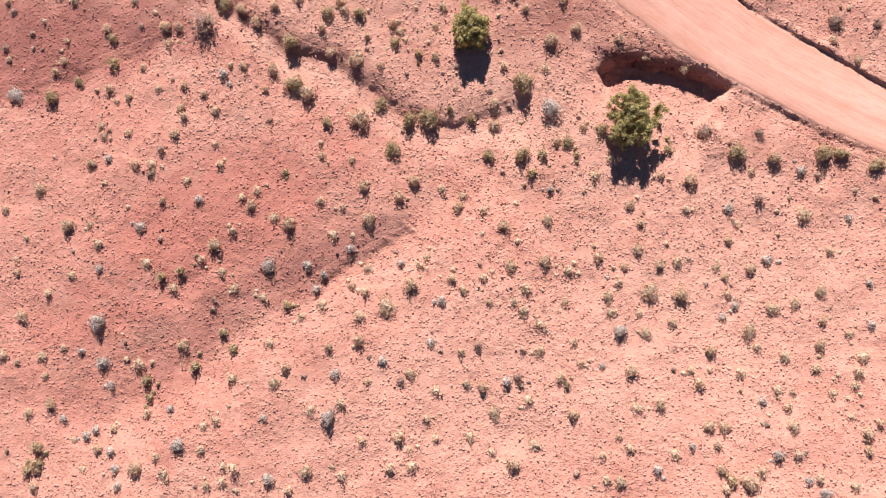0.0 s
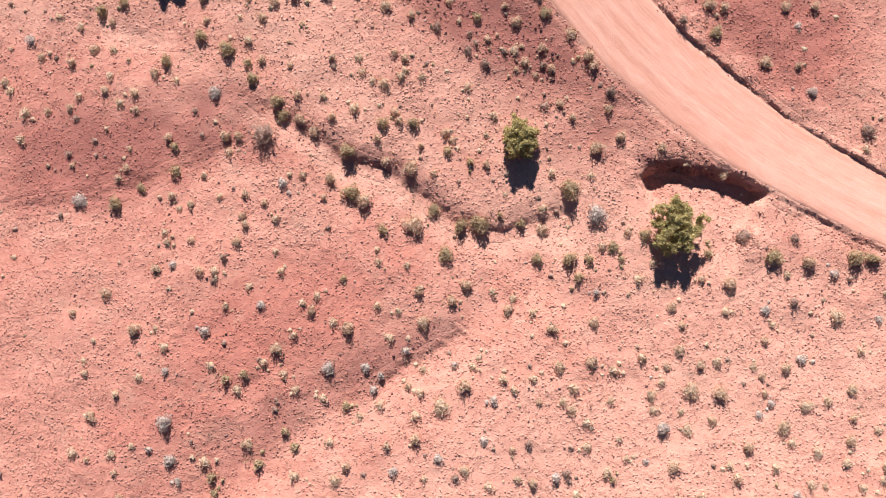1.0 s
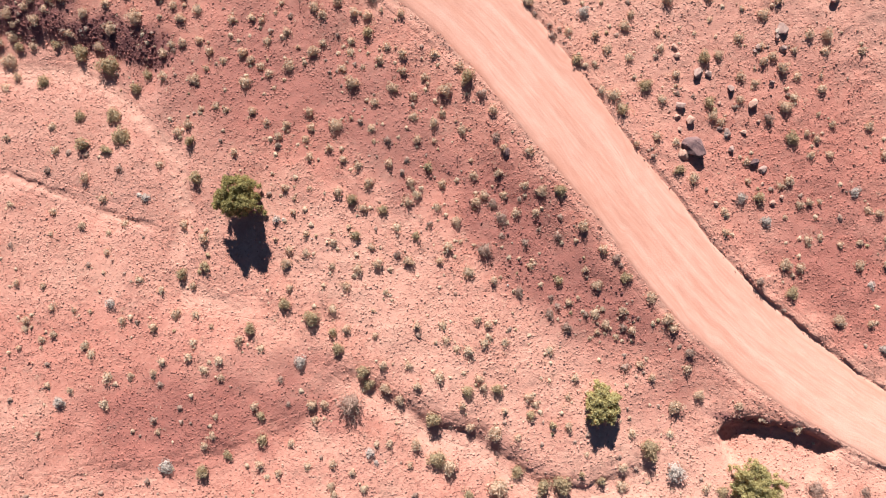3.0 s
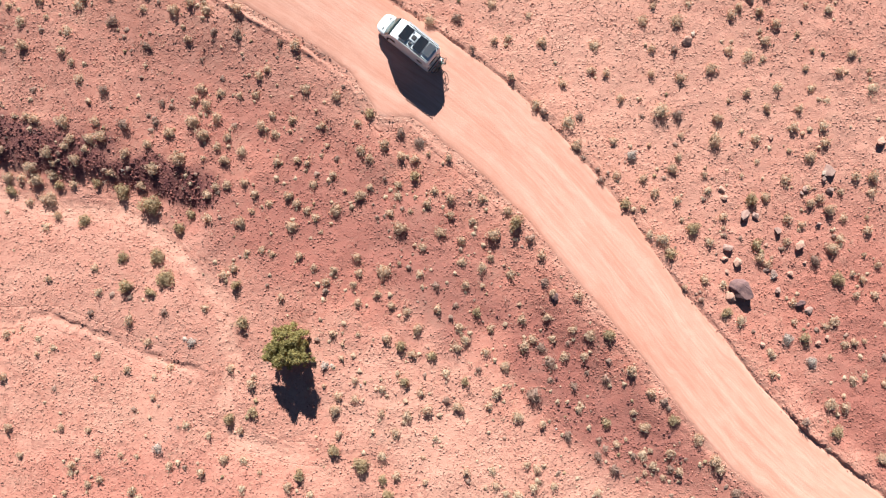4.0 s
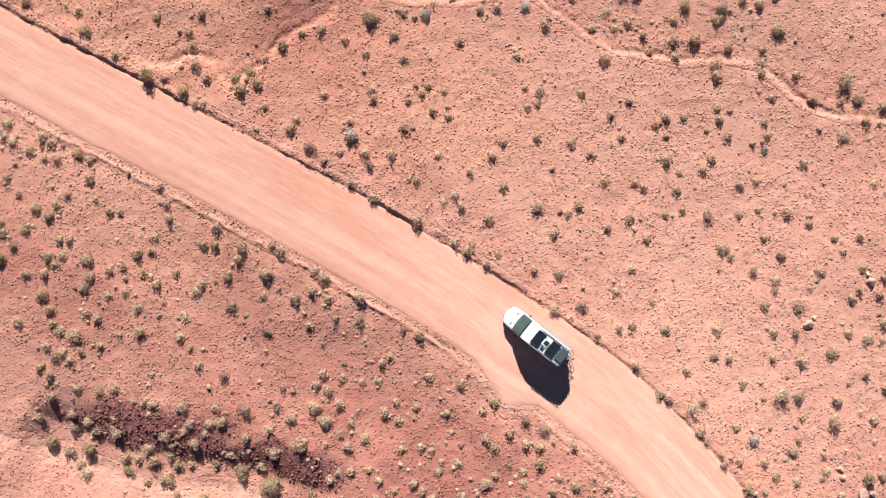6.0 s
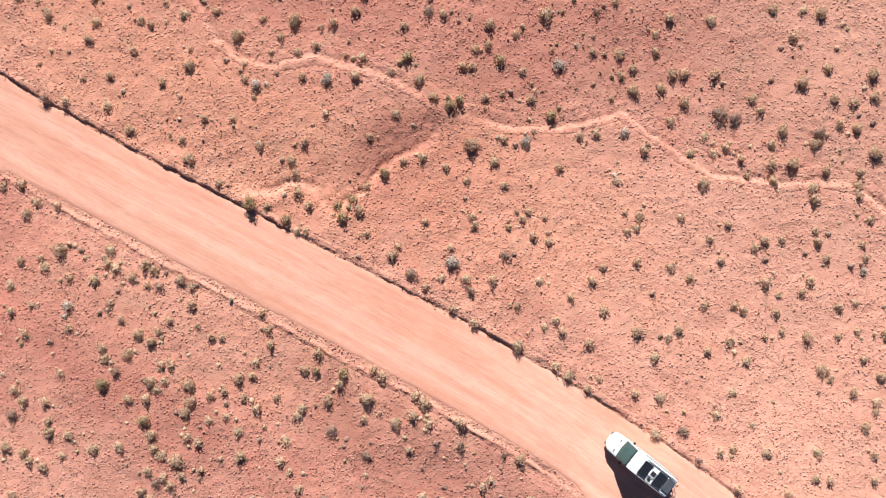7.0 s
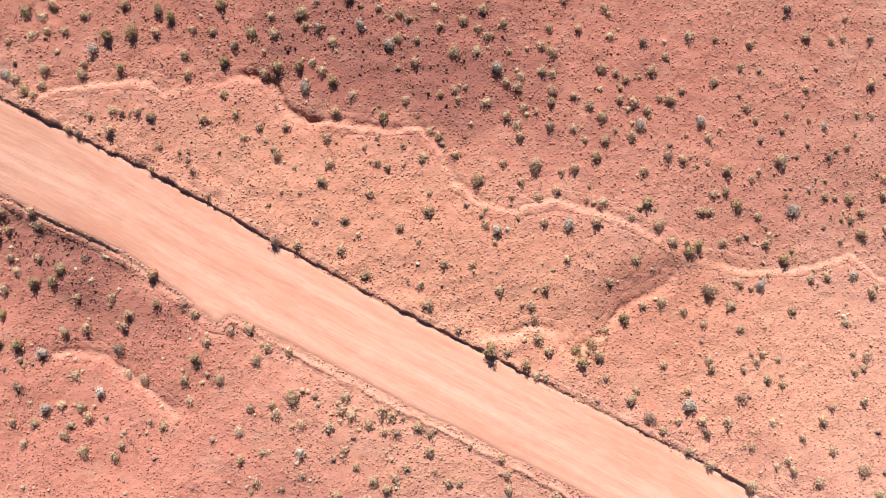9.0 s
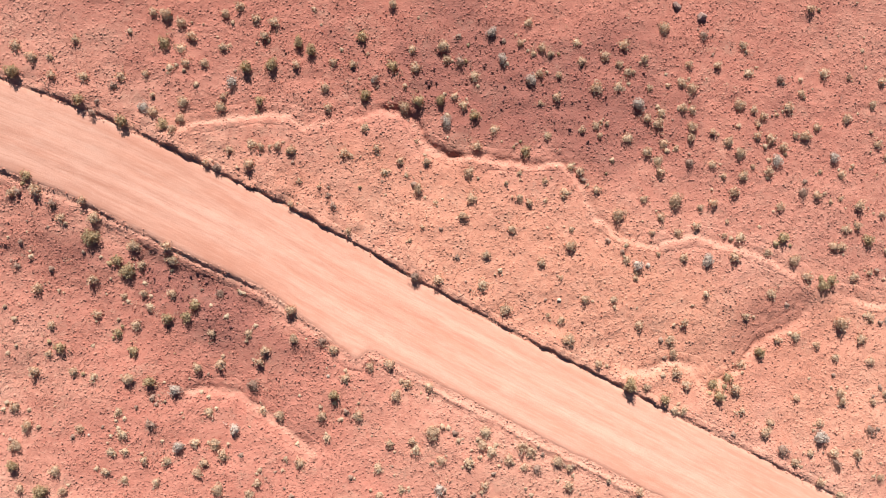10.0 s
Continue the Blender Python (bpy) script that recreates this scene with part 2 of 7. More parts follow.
# gullies, west to east: line, depth, width of the slope to the north and to the south, half width of the pale bed (in
# narrow rills a painted sunlit edge), its shift to the south
GULLIES = [
    ([(-37.3, -14.7), (-33.3, -12.4), (-28.7, -9.8), (-22.1, -5.5), (-17.0, -2.4), (-12.5, 0.4), (-9.5, 2.1), (-7.0, 3.2), (-4.9, 5.8), (-2.4, 7.6), (1.2, 9.6), (4.7, 10.8)], 0.55, 8.0, 3.0, 0.0, 0.0),
    ([(-14.1, -0.6), (-12.5, 0.4), (-9.5, 2.1), (-7.0, 3.2), (-5.3, 5.2)], 0.22, 0.7, 1.2, 0.0, 0.0),
    ([(-65.6, 14.0), (-58.6, 14.7), (-53.4, 14.8), (-46.8, 16.5), (-40.9, 17.0), (-36.0, 18.2), (-33.1, 19.5), (-29.0, 21.0), (-26.4, 22.1), (-23.0, 23.2)], 0.42, 9.0, 6.0, 0.0, 0.4),
    ([(-65.6, 14.0), (-58.6, 14.7), (-53.4, 14.8), (-46.8, 16.5), (-40.9, 17.0), (-36.0, 18.2), (-33.1, 19.5), (-29.0, 21.0), (-26.4, 22.1), (-23.0, 23.2)], 0.07, 0.4, 0.8, 0.0, 0.4),
    ([(-87.7, 66.8), (-71.7, 60.9), (-65.3, 58.2), (-59.4, 56.1), (-51.7, 55.6), (-48.0, 53.5), (-43.7, 49.9), (-40.6, 46.1), (-39.7, 41.3), (-40.4, 37.0), (-39.3, 33.7), (-34.8, 32.2), (-30.4, 31.8)], 0.3, 1.6, 2.2, 0.75, 0.2),
    ([(-26.2, 27.5), (-23.4, 25.4), (-19.6, 23.2), (-16.4, 20.9), (-12.1, 19.2), (-8.8, 16.7), (-6.0, 14.7), (-2.2, 13.9), (2.2, 15.0), (7.0, 17.2)], 0.48, 0.8, 3.4, 0.9, 1.3),
    ([(-71.3, 64.2), (-65.8, 61.3), (-61.3, 59.5), (-55.0, 58.2), (-49.4, 57.2), (-44.7, 55.8), (-41.1, 54.0)], 0.85, 2.0, 8.0, 0.0, 0.0),
    ([(-67.4, 45.6), (-62.8, 45.1), (-57.9, 45.3), (-51.7, 43.0), (-46.1, 40.8), (-41.3, 39.1)], 0.2, 3.0, 1.6, 0.15, 0.3),
    ([(11.0, 18.6), (12.2, 19.2), (13.4, 19.8), (15.0, 20.0), (17.4, 19.6), (20.1, 18.9), (22.0, 18.1), (23.8, 17.3)], 1.2, 0.45, 6.0, 0.4, 1.8),
    ([(-106.4, 117.5), (-99.4, 119.9), (-96.8, 120.7), (-91.5, 121.6), (-88.4, 121.3), (-86.9, 120.4), (-83.7, 120.9), (-80.0, 121.6), (-77.4, 120.8), (-76.2, 118.5), (-73.8, 117.3), (-69.5, 116.8), (-67.4, 116.6), (-63.6, 116.7), (-62.2, 115.5), (-61.2, 113.2), (-60.7, 111.3), (-58.1, 109.6), (-54.9, 108.8), (-51.3, 109.3), (-47.6, 108.5), (-44.3, 107.1), (-41.1, 105.5), (-39.4, 103.5)], 0.16, 4.0, 0.4, 0.22, 0.2),
    ([(-39.4, 103.5), (-35.9, 103.2), (-33.7, 102.4), (-27.9, 102.3), (-22.7, 103.5), (-20.0, 101.7), (-16.7, 99.0), (-13.5, 97.5), (-7.5, 96.2), (-4.1, 96.7), (-0.2, 95.8), (1.7, 94.2), (3.9, 92.2), (7.9, 90.7), (13.5, 90.4), (17.3, 88.9), (24.6, 88.0)], 0.15, 5.0, 0.4, 0.22, 0.2),
    ([(-60.6, 96.3), (-56.9, 96.8), (-54.2, 97.6), (-51.6, 97.0), (-50.0, 94.9), (-47.4, 96.6), (-44.7, 99.4), (-41.3, 101.1), (-39.4, 103.2)], 0.24, 4.0, 0.6, 0.24, 0.25),
    ([(-80.5, 122.0), (-78.6, 121.6), (-77.2, 120.6), (-76.2, 119.0), (-75.0, 117.8), (-72.5, 117.0)], 0.32, 0.35, 1.2, 0.0, 0.0),
    ([(-100.2, 96.4), (-97.5, 96.2), (-94.9, 96.1), (-91.4, 93.4), (-89.3, 91.6), (-86.8, 89.4)], 0.26, 2.0, 1.0, 0.3, 0.2),
    ([(-106.6, 112.4), (-103.6, 110.5), (-99.8, 107.9), (-97.8, 106.9), (-93.6, 105.0), (-90.0, 103.0)], 0.35, 0.6, 3.0, 0.0, 0.0),
]


def from_line(x, y, line):
    """Metres from a line, plus to its left (north), and how far along it is, 0 to 1."""
    points = np.array(line, float)
    steps = np.hypot(*np.diff(points, axis=0).T)
    gone, best = np.r_[0, np.cumsum(steps)], np.full(x.shape, 1e9)
    side, along = np.ones(x.shape), np.zeros(x.shape)
    for (ax, ay), (bx, by), start, length in zip(points, points[1:], gone, steps):
        u = np.clip(((x - ax) * (bx - ax) + (y - ay) * (by - ay)) / length**2, 0, 1)
        far = np.hypot(x - ax - u * (bx - ax), y - ay - u * (by - ay))
        nearer = far < best
        best = np.where(nearer, far, best)
        side = np.where(nearer, np.sign((bx - ax) * (y - ay) - (by - ay) * (x - ax)), side)
        along = np.where(nearer, (start + u * length) / gone[-1], along)
    return best * side, along


# stretches darkened for broken rubble, some for painted shade: middle, half length, half width, turn in degrees, how
# much
# (-46, 47) and (-36, 52) paint the shade of dense clods and pits
RUBBLE_SHADE = [(-59.1, 62.2, 9, 2.3, -15, 1.0), (-5.5, 37.0, 16, 5.0, -42, 0.5), (-20.0, 48.5, 9, 5.0, -40, 0.45), (-46, 47, 16, 9, -20, 0.2), (-70, 74, 16, 8, -28, 0.27), (-60, 51, 14, 6, -12, 0.12), (-36, 52, 9, 4, -20, 0.35), (-26.0, 53.5, 10, 5.0, -30, 0.42), (-47.5, 58.6, 7, 1.7, -14, 1.0), (-33.0, 55.0, 6, 2.5, -15, 0.45), (-38.1, 21.6, 12, 5, 15, 0.45), (-97.8, 104.6, 10, 2.5, -30, 0.55), (-19.3, 109.4, 14, 8, 0, 0.12),
    (-65.8, 123.2, 16, 6, -10, 0.5), (-31.7, 107.5, 12, 4, 0, 0.15), (-17.6, 22.1, 5, 1.2, -32, 0.35), (-10.5, 19.2, 4, 1.0, -30, 0.45), (5.8, 21.6, 5, 2.5, -30, 0.2), (23.5, 37.7, 9, 6, -40, 0.3), (-11.6, 2.9, 6, 1.4, 28, 0.5),
    # (16, 20): narrow strip painting the shadow of the road cut
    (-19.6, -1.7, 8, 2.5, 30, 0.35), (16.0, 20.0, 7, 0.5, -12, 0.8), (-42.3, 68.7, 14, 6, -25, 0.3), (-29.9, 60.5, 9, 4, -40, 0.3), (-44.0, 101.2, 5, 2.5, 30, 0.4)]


# wide stretches of deeper red earth, in the same terms
DEEP_RED = [(-78, 86, 14, 6, -28, 0.6), (-96, 88, 18, 9, -20, 0.7), (-34, 110, 9, 6, -10, 0.5), (-64, 112, 22, 6, -20, 0.3), (-28, -2, 20, 7, 30, 0.5), (-71, 121, 7, 3.5, -20, 0.85), (-70, 79, 16, 6, -28, 0.4), (-14, 46, 16, 6, -42, 0.6), (-46, 60, 16, 5, -18, 0.5), (-70, 128, 52, 14, -11, 0.75), (-16, 110, 32, 12, -11, 0.12), (-30, 58, 16, 6, -25, 0.65), (15, 43, 18, 8, -42, 0.45), (-42, 98, 9, 6, 20, 0.6), (-76.7, 133.5, 50, 11, -6, 0.8), (-23.4, 112.5, 30, 9, -8, 0.15), (-46.9, 112.8, 9, 5, -20, 0.5), (-40.0, 21.0, 14, 5, 10, 0.9), (-24, 4.0, 18, 5.5, 30, 0.8), (-44.0, 100.7, 6, 3, 30, 0.7), (19.4, 46.9, 14, 9, -45, 0.8),
    (-5.5, 37.5, 17, 5.5, -42, 0.75), (-30.0, 51.5, 12, 6.0, -28, 0.75), (-44.4, 66.0, 24, 7, -28, 0.35), (-98.1, 100.4, 22, 8, -28, 0.75), (25.3, 33.8, 10, 6, -40, 0.9), (-41.5, 6.4, 20, 12, 30, 0.35), (-48.6, 27.8, 14, 5, 0, 0.6), (-52, 117.8, 50, 5, -14, 0.4),
    (6.9, 77.5, 12, 14, 0, 0.15)]


# and of paler, dusty earth
LIGHT_SOIL = [(2, 107, 14, 13, 0, 0.6), (-14, 88, 22, 8, -22, 0.5), (-3, 74, 20, 14, -40, 0.6), (10, 62, 13, 12, -40, 0.45), (-56, 49.5, 15, 6, -12, 0.2), (-8, 92, 16, 5, -15, 0.5), (4, 15.5, 10, 4.5, -15, 0.8), (-66, 83, 13, 4.5, -30, 0.35), (-22, 85, 13, 6, -30, 0.5), (-17.0, 29.5, 15, 5.0, -38, 0.65), (-5.4, 25.6, 9, 4, -40, 0.6), (19.1, 9.4, 16, 5, -15, 0.5), (8.7, -6.8, 26, 9, 20, 0.5), (-29.9, 81.0, 8, 3, -30, 0.3), (3.9, 80.6, 14, 8, 10, 0.3)]


# and of orange sand
WARM_SOIL = [(-64, 105, 26, 8, -26, 0.9), (-36, 95, 16, 8, -25, 0.7), (-90, 112, 18, 5, -24, 0.6), (-62, 82, 20, 5, -28, 0.25), (-10, 60, 14, 6, -40, 0.3)]


# broad swells and hollows of the land: middle, height
SWELLS = [(-110, 75, -0.38), (-110, 105, -1.06), (-80, 45, -0.22), (-80, 75, 0.70), (-80, 105, -0.62), (-80, 135, -0.63), (-50, -15, 0.60), (-50, 15, 1.23), (-50, 45, 0.19),
    (-50, 75, 0.38), (-50, 105, 0.62), (-50, 135, 0.40), (-20, -15, 1.17), (-20, 15, 1.32), (-20, 45, 1.23), (-20, 75, 0.16), (-20, 105, 0.00), (-20, 135, 0.06),
    (10, -15, -0.23), (10, 15, -0.37), (10, 45, 0.08), (10, 75, 0.37), (10, 105, -0.33), (40, 15, -1.03), (40, 45, -1.71)]


def swell(x, y):
    return sum(high * np.exp(-((x - a) ** 2 + (y - b) ** 2) / 26.0**2) for a, b, high in SWELLS)


def land(x, y, with_soil=False):
    """Height of the ground, and its soil: pale beds and painted sunlit rill edges, dark rubble and painted shade, deep
    red and light earth, each 0 to 1.
    """
    wx, wy = x + 0.3 * waves(x, y, 2.3, 6) + 0.18 * waves(x, y, 0.8, 7), y + 0.3 * waves(x, y, 2.6, 5) + 0.18 * waves(x, y, 0.7, 4)
    south, north = beside_road(x, y + 0.12 * waves(x, y, 1.1, 3) + 0.09 * waves(x, y, 0.45, 2))
    off = np.maximum(south, north)
    wild = ease(off / 0.7)
    z = 0.45 * waves(x, y, 27, 0) + 0.16 * waves(x, y, 9, 1) + 0.05 * waves(x, y, 3.1, 2)
    z = z * ease(off / 6)
    fall = np.interp(x, (-130, -97, -85, -70, -50, -25, 0, 9, 18, 40), (0.9, 1.0, 0.5, 0.4, 0.6, 0.6, 0.6, 0.5, 0.1, 0.1))
    z = z - fall * ease((south - 0.3) / np.interp(x, (-40, -22, 2), (9.0, 6.0, 6.0)))
    scarp = np.interp(x, (-130, -104, -86, -82, -60, -45, -27, -24, 0, 9, 21, 25), (0.25, 0.30, 0.29, 0.10, 0.08, 0.17, 0.25, 0.2, 0.15, 0.2, 0.2, 0.34)) * np.clip(0.8 + 0.5 * waves(x, y, 2.6, 4), 0.1, 1.3)
    z = z - scarp * ease((south + 0.05) / np.interp(x, (-88, -83), (0.5, 0.65)))
    berm = np.interp(x, (-84, -78, -30, -26), (0, 0.13, 0.13, 0)) + 0.05
    z = z + berm * np.exp(-(((south - 0.7 - 0.2 * waves(x, y, 6, 2)) / 0.22) ** 2)) * (0.7 + 0.5 * waves(x, y, 1.2, 1))
    cut_bank = np.interp(x, (-120, -95, -60, -54, -47, -43, -27, -22, -10, 3, 6, 11, 16, 40), (0.16, 0.23, 0.22, 0.13, 0.12, 0.19, 0.20, 0.11, 0.12, 0.12, 0.09, 0.11, 0.22, 0.25))
    bank = cut_bank * np.clip(1.0 + 0.5 * waves(x, y, 4.2, 5) + 0.6 * waves(x, y, 1.1, 6), 0.35, 1.8)
    z = z + bank * ease((north + 0.02) / 0.3) - 0.6 * bank * ease((north - 0.5) / 3)
    pale = np.exp(-(south / 0.6) ** 2) * np.clip(0.6 + 0.6 * waves(x, y, 2.2, 6), 0, 0.9) + np.exp(-((north - 0.3) / 0.7) ** 2) * 0.25
    for line, depth, up, down, bed, shift in GULLIES:
        across, along = from_line(wx, wy, line)
        fade = ease(along / 0.1) * ease((1 - along) / 0.1)
        width = np.where(across > 0, up, down)
        curve = np.where(across > 0, 1.3, 2.0)
        z = z - 1.15 * depth * fade * np.exp(-((np.abs(across) / width) ** curve)) * ease(off / (2.5 if depth < 1 else 0.8))
        if bed:
            cut = 0.12 * (bed < 0.6) * np.clip(0.7 + 0.8 * waves(x, y, 5.0, 3), 0, 1.3)
            z = z - cut * fade * np.exp(-(((across + shift * 0.5) / 0.4) ** 4)) * ease(off / 2.5)
            # narrow rills: pale colour painted in for their sunlit north-facing scarp
            strong = np.clip(0.25 + 0.4 * waves(x, y, 3.5, 2), 0.0, 0.6) if bed < 0.6 else 0.65
            pale = np.maximum(pale, strong * fade * np.exp(-(((across + shift) / (bed * 1.1)) ** 4)))
    z = z + wild * (0.035 * waves(x, y, 0.95, 3) + 0.028 * waves(x, y, 0.5, 4)) * (1 - 0.35 * np.clip(pale, 0, 1))
    z = z - 0.06 * (1 - wild) + swell(x, y)
    if not with_soil:
        return z
    pale = np.clip(pale, 0, 1)

    def stretches(zones, ragged):
        much_here = np.zeros(x.shape)
        for mx, my, long, wide, turn, much in zones:
            c, s = math.cos(radians(turn)), math.sin(radians(turn))
            u, v = ((x - mx) * c + (y - my) * s) / long, ((y - my) * c - (x - mx) * s) / wide
            much_here = np.maximum(much_here, much * ease(1.5 - np.hypot(u, v) + ragged * (0.35 * waves(x, y, 2.2, 5) + 0.25 * waves(x, y, 6, 6))))
        return much_here * (1 - pale)

    return z, pale, stretches(RUBBLE_SHADE, 1.0), stretches(DEEP_RED, 0.6), stretches(LIGHT_SOIL, 0.8), stretches(WARM_SOIL, 0.6)


def height(x, y):
    return float(land(np.array([float(x)]), np.array([float(y)]))[0])


def mesh_object(name, verts, faces, material, parent=None):
    """One mesh object from arrays; faces all have the same number of corners."""
    verts, faces = np.asarray(verts, float), np.asarray(faces, int)
    mesh = bpy.data.meshes.new(name)
    mesh.vertices.add(len(verts))
    mesh.vertices.foreach_set("co", verts.ravel())
    mesh.loops.add(faces.size)
    mesh.loops.foreach_set("vertex_index", faces.ravel())
    mesh.polygons.add(len(faces))
    mesh.polygons.foreach_set("loop_start", np.arange(0, faces.size, faces.shape[1]))
    mesh.update(calc_edges=True)
    mesh.materials.append(material)
    ob = new(name, mesh)
    ob.parent = parent
    return ob


def grid_faces(rows, columns):
    i = np.arange(rows * columns).reshape(rows, columns)
    return np.stack([i[:-1, :-1], i[:-1, 1:], i[1:, 1:], i[1:, :-1]], -1).reshape(-1, 4)


def stretched(low, high, step):
    """Even steps from low to high, then ever longer ones out to the horizon."""
    out = np.cumsum(step * 1.35 ** np.arange(1, 29))
    return np.r_[(low - out)[::-1], np.arange(low, high, step), high + out]


# rubble also carries painted shade, pale also painted sunlit rill edges
SOIL_KINDS = ("pale", "rubble", "deep", "light", "warm")


def soil_sheet(name, x, y, z, soil, faces, label, category):
    sheet = mesh_object(name, np.stack([x, y, z], 1), faces, SOIL)
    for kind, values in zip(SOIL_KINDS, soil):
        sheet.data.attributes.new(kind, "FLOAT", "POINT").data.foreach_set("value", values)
    sheet.data.polygons.foreach_set("use_smooth", np.ones(len(sheet.data.polygons), bool))
    return tagged(sheet, label, category, kind="structure")


# broken edges with a finer sheet of their own: the banks beside the road, and the beds of the rills
def road_side(edge_line):
    xs, ys = edge_line[0], edge_line[1]
    near = (xs > -124) & (xs < 44)
    return np.stack([xs[near], ys[near]], 1)[::5]


RILLS = [GULLIES[n][0] for n in (1, 3, 4, 5, 7, 8, 9, 10, 11, 13)]
BREAKS = [("bank", road_side(SOUTH), 1.5), ("bank", road_side(NORTH), 1.1)] + [("rill", line, 1.3) for line in RILLS]


def build_breaks():
    for name, line, half in BREAKS:
        points = np.array(line, float)
        gone = np.r_[0, np.cumsum(np.hypot(*np.diff(points, axis=0).T))]
        along = np.arange(0, gone[-1], 0.13)
        cx, cy = np.interp(along, gone, points[:, 0]), np.interp(along, gone, points[:, 1])
        bell = np.exp(-np.linspace(-2, 2, 25) ** 2)
        way = [np.convolve(np.pad(np.gradient(c, along), 12, "edge"), bell / bell.sum(), "valid") for c in (cx, cy)]
        size = np.hypot(*way)
        offs = np.arange(-half, half + 0.05, 0.1)
        x = (cx[:, None] - (way[1] / size)[:, None] * offs).ravel()
        y = (cy[:, None] + (way[0] / size)[:, None] * offs).ravel()
        z, *soil = land(x, y, True)
        z = z + 0.022 * waves(x, y, 0.27, 1) + 0.012
        rim = ease((np.abs(np.tile(offs, len(cx))) - half + 0.35) / 0.35)
        ends = np.repeat(ease(1 - np.minimum(along, along[-1] - along) / 0.5), len(offs))
        z = z - 0.14 * np.maximum(rim, ends)
        faces = grid_faces(len(cx), len(offs))[:, ::-1]
        soil_sheet(name, x, y, z, soil, faces, "broken earth bank along the dirt road" if name == "bank" else "washed-out rill with a crumbling red edge", "bank" if name == "bank" else "rill")


def under_breaks(x, y):
    """How far the wide ground sheet lies beneath the finer ones."""
    south, north = beside_road(x, y)
    deep = np.maximum(ease((1.2 - np.abs(south)) / 0.3), ease((0.8 - np.abs(north)) / 0.3))
    for line in RILLS:
        across, along = from_line(x, y, line)
        deep = np.maximum(deep, ease((1.0 - np.abs(across)) / 0.3) * (along > 0.015) * (along < 0.985))
    return 0.13 * deep


def build_ground():
    xs, ys = stretched(-122.0, 41.0, 0.285), stretched(-25.0, 137.0, 0.285)
    x, y = (a.ravel() for a in np.meshgrid(xs, ys))
    z, *soil = land(x, y, True)
    soil_sheet("ground", x, y, z - under_breaks(x, y), soil, grid_faces(len(ys), len(xs)), "dry red desert soil with gullies, rills and loose clods", "ground")


def build_road():
    xs = np.r_[np.arange(-420, -125, 5.0), np.arange(-125, 45, 0.3), np.arange(45, 420, 5.0)]
    across = np.linspace(-0.06, 1.06, 31)
    low, high = np.interp(xs, *SOUTH[:2]), np.interp(xs, *NORTH[:2])
    gone = np.r_[0, np.cumsum(np.hypot(np.diff(xs), np.diff((low + high) / 2)))]
    x = np.repeat(xs, len(across))
    v = np.tile(across, len(xs))
    y = np.repeat(low, len(across)) * (1 - v) + np.repeat(high, len(across)) * v
    away = np.abs(v - 0.5) * 2
    y = y + ease(away * 2 - 1) * (0.08 * waves(x, y, 2.1, 6) + 0.06 * waves(x, y, 0.8, 7))
    z = 0.07 * (1 - away**2) - 0.06 * ease((away - 0.85) / 0.25) - 0.4 * ease((away - 1.0) / 0.12)
    for rut in (0.24, 0.42, 0.6, 0.78):
        z = z - 0.016 * np.exp(-(((v - rut + 0.02 * waves(x, y, 14, 1)) / 0.035) ** 2))
    z = z + 0.012 * waves(x, y, 0.7, 3) + 0.02 * waves(x, y, 4, 2) + swell(x, y)
    road = mesh_object("road", np.stack([x, y, z], 1), grid_faces(len(xs), len(across)), ROAD)
    lane = road.data.uv_layers.new(name="lane")
    corner = np.empty(len(road.data.loops), int)
    road.data.loops.foreach_get("vertex_index", corner)
    even = np.arange(-420, 420, 1.0)
    bell = np.exp(-np.linspace(-2, 2, 25) ** 2)
    middle = np.convolve(np.pad(np.interp(even, *SOUTH[:2]) + np.interp(even, *NORTH[:2]), 12, "reflect", reflect_type="odd"), bell / bell.sum(), "valid") / 2
    off_middle = (y - np.interp(x, even, middle)) * np.interp(x, NORTH[0], NORTH[2])
    lane.data.foreach_set("uv", np.stack([np.repeat(gone, len(across)), off_middle], 1)[corner].ravel())
    road.data.attributes.new("verge", "FLOAT", "POINT").data.foreach_set("value", ease((away - 0.55) / 0.5) * (0.6 + 0.4 * waves(x, y, 5, 4)))
    road.data.polygons.foreach_set("use_smooth", np.ones(len(road.data.polygons), bool))
    road.data.flip_normals()
    tagged(road, "graded pale pink dirt road with faint wheel tracks", "road", kind="structure")


build_ground()
build_breaks()
build_road()


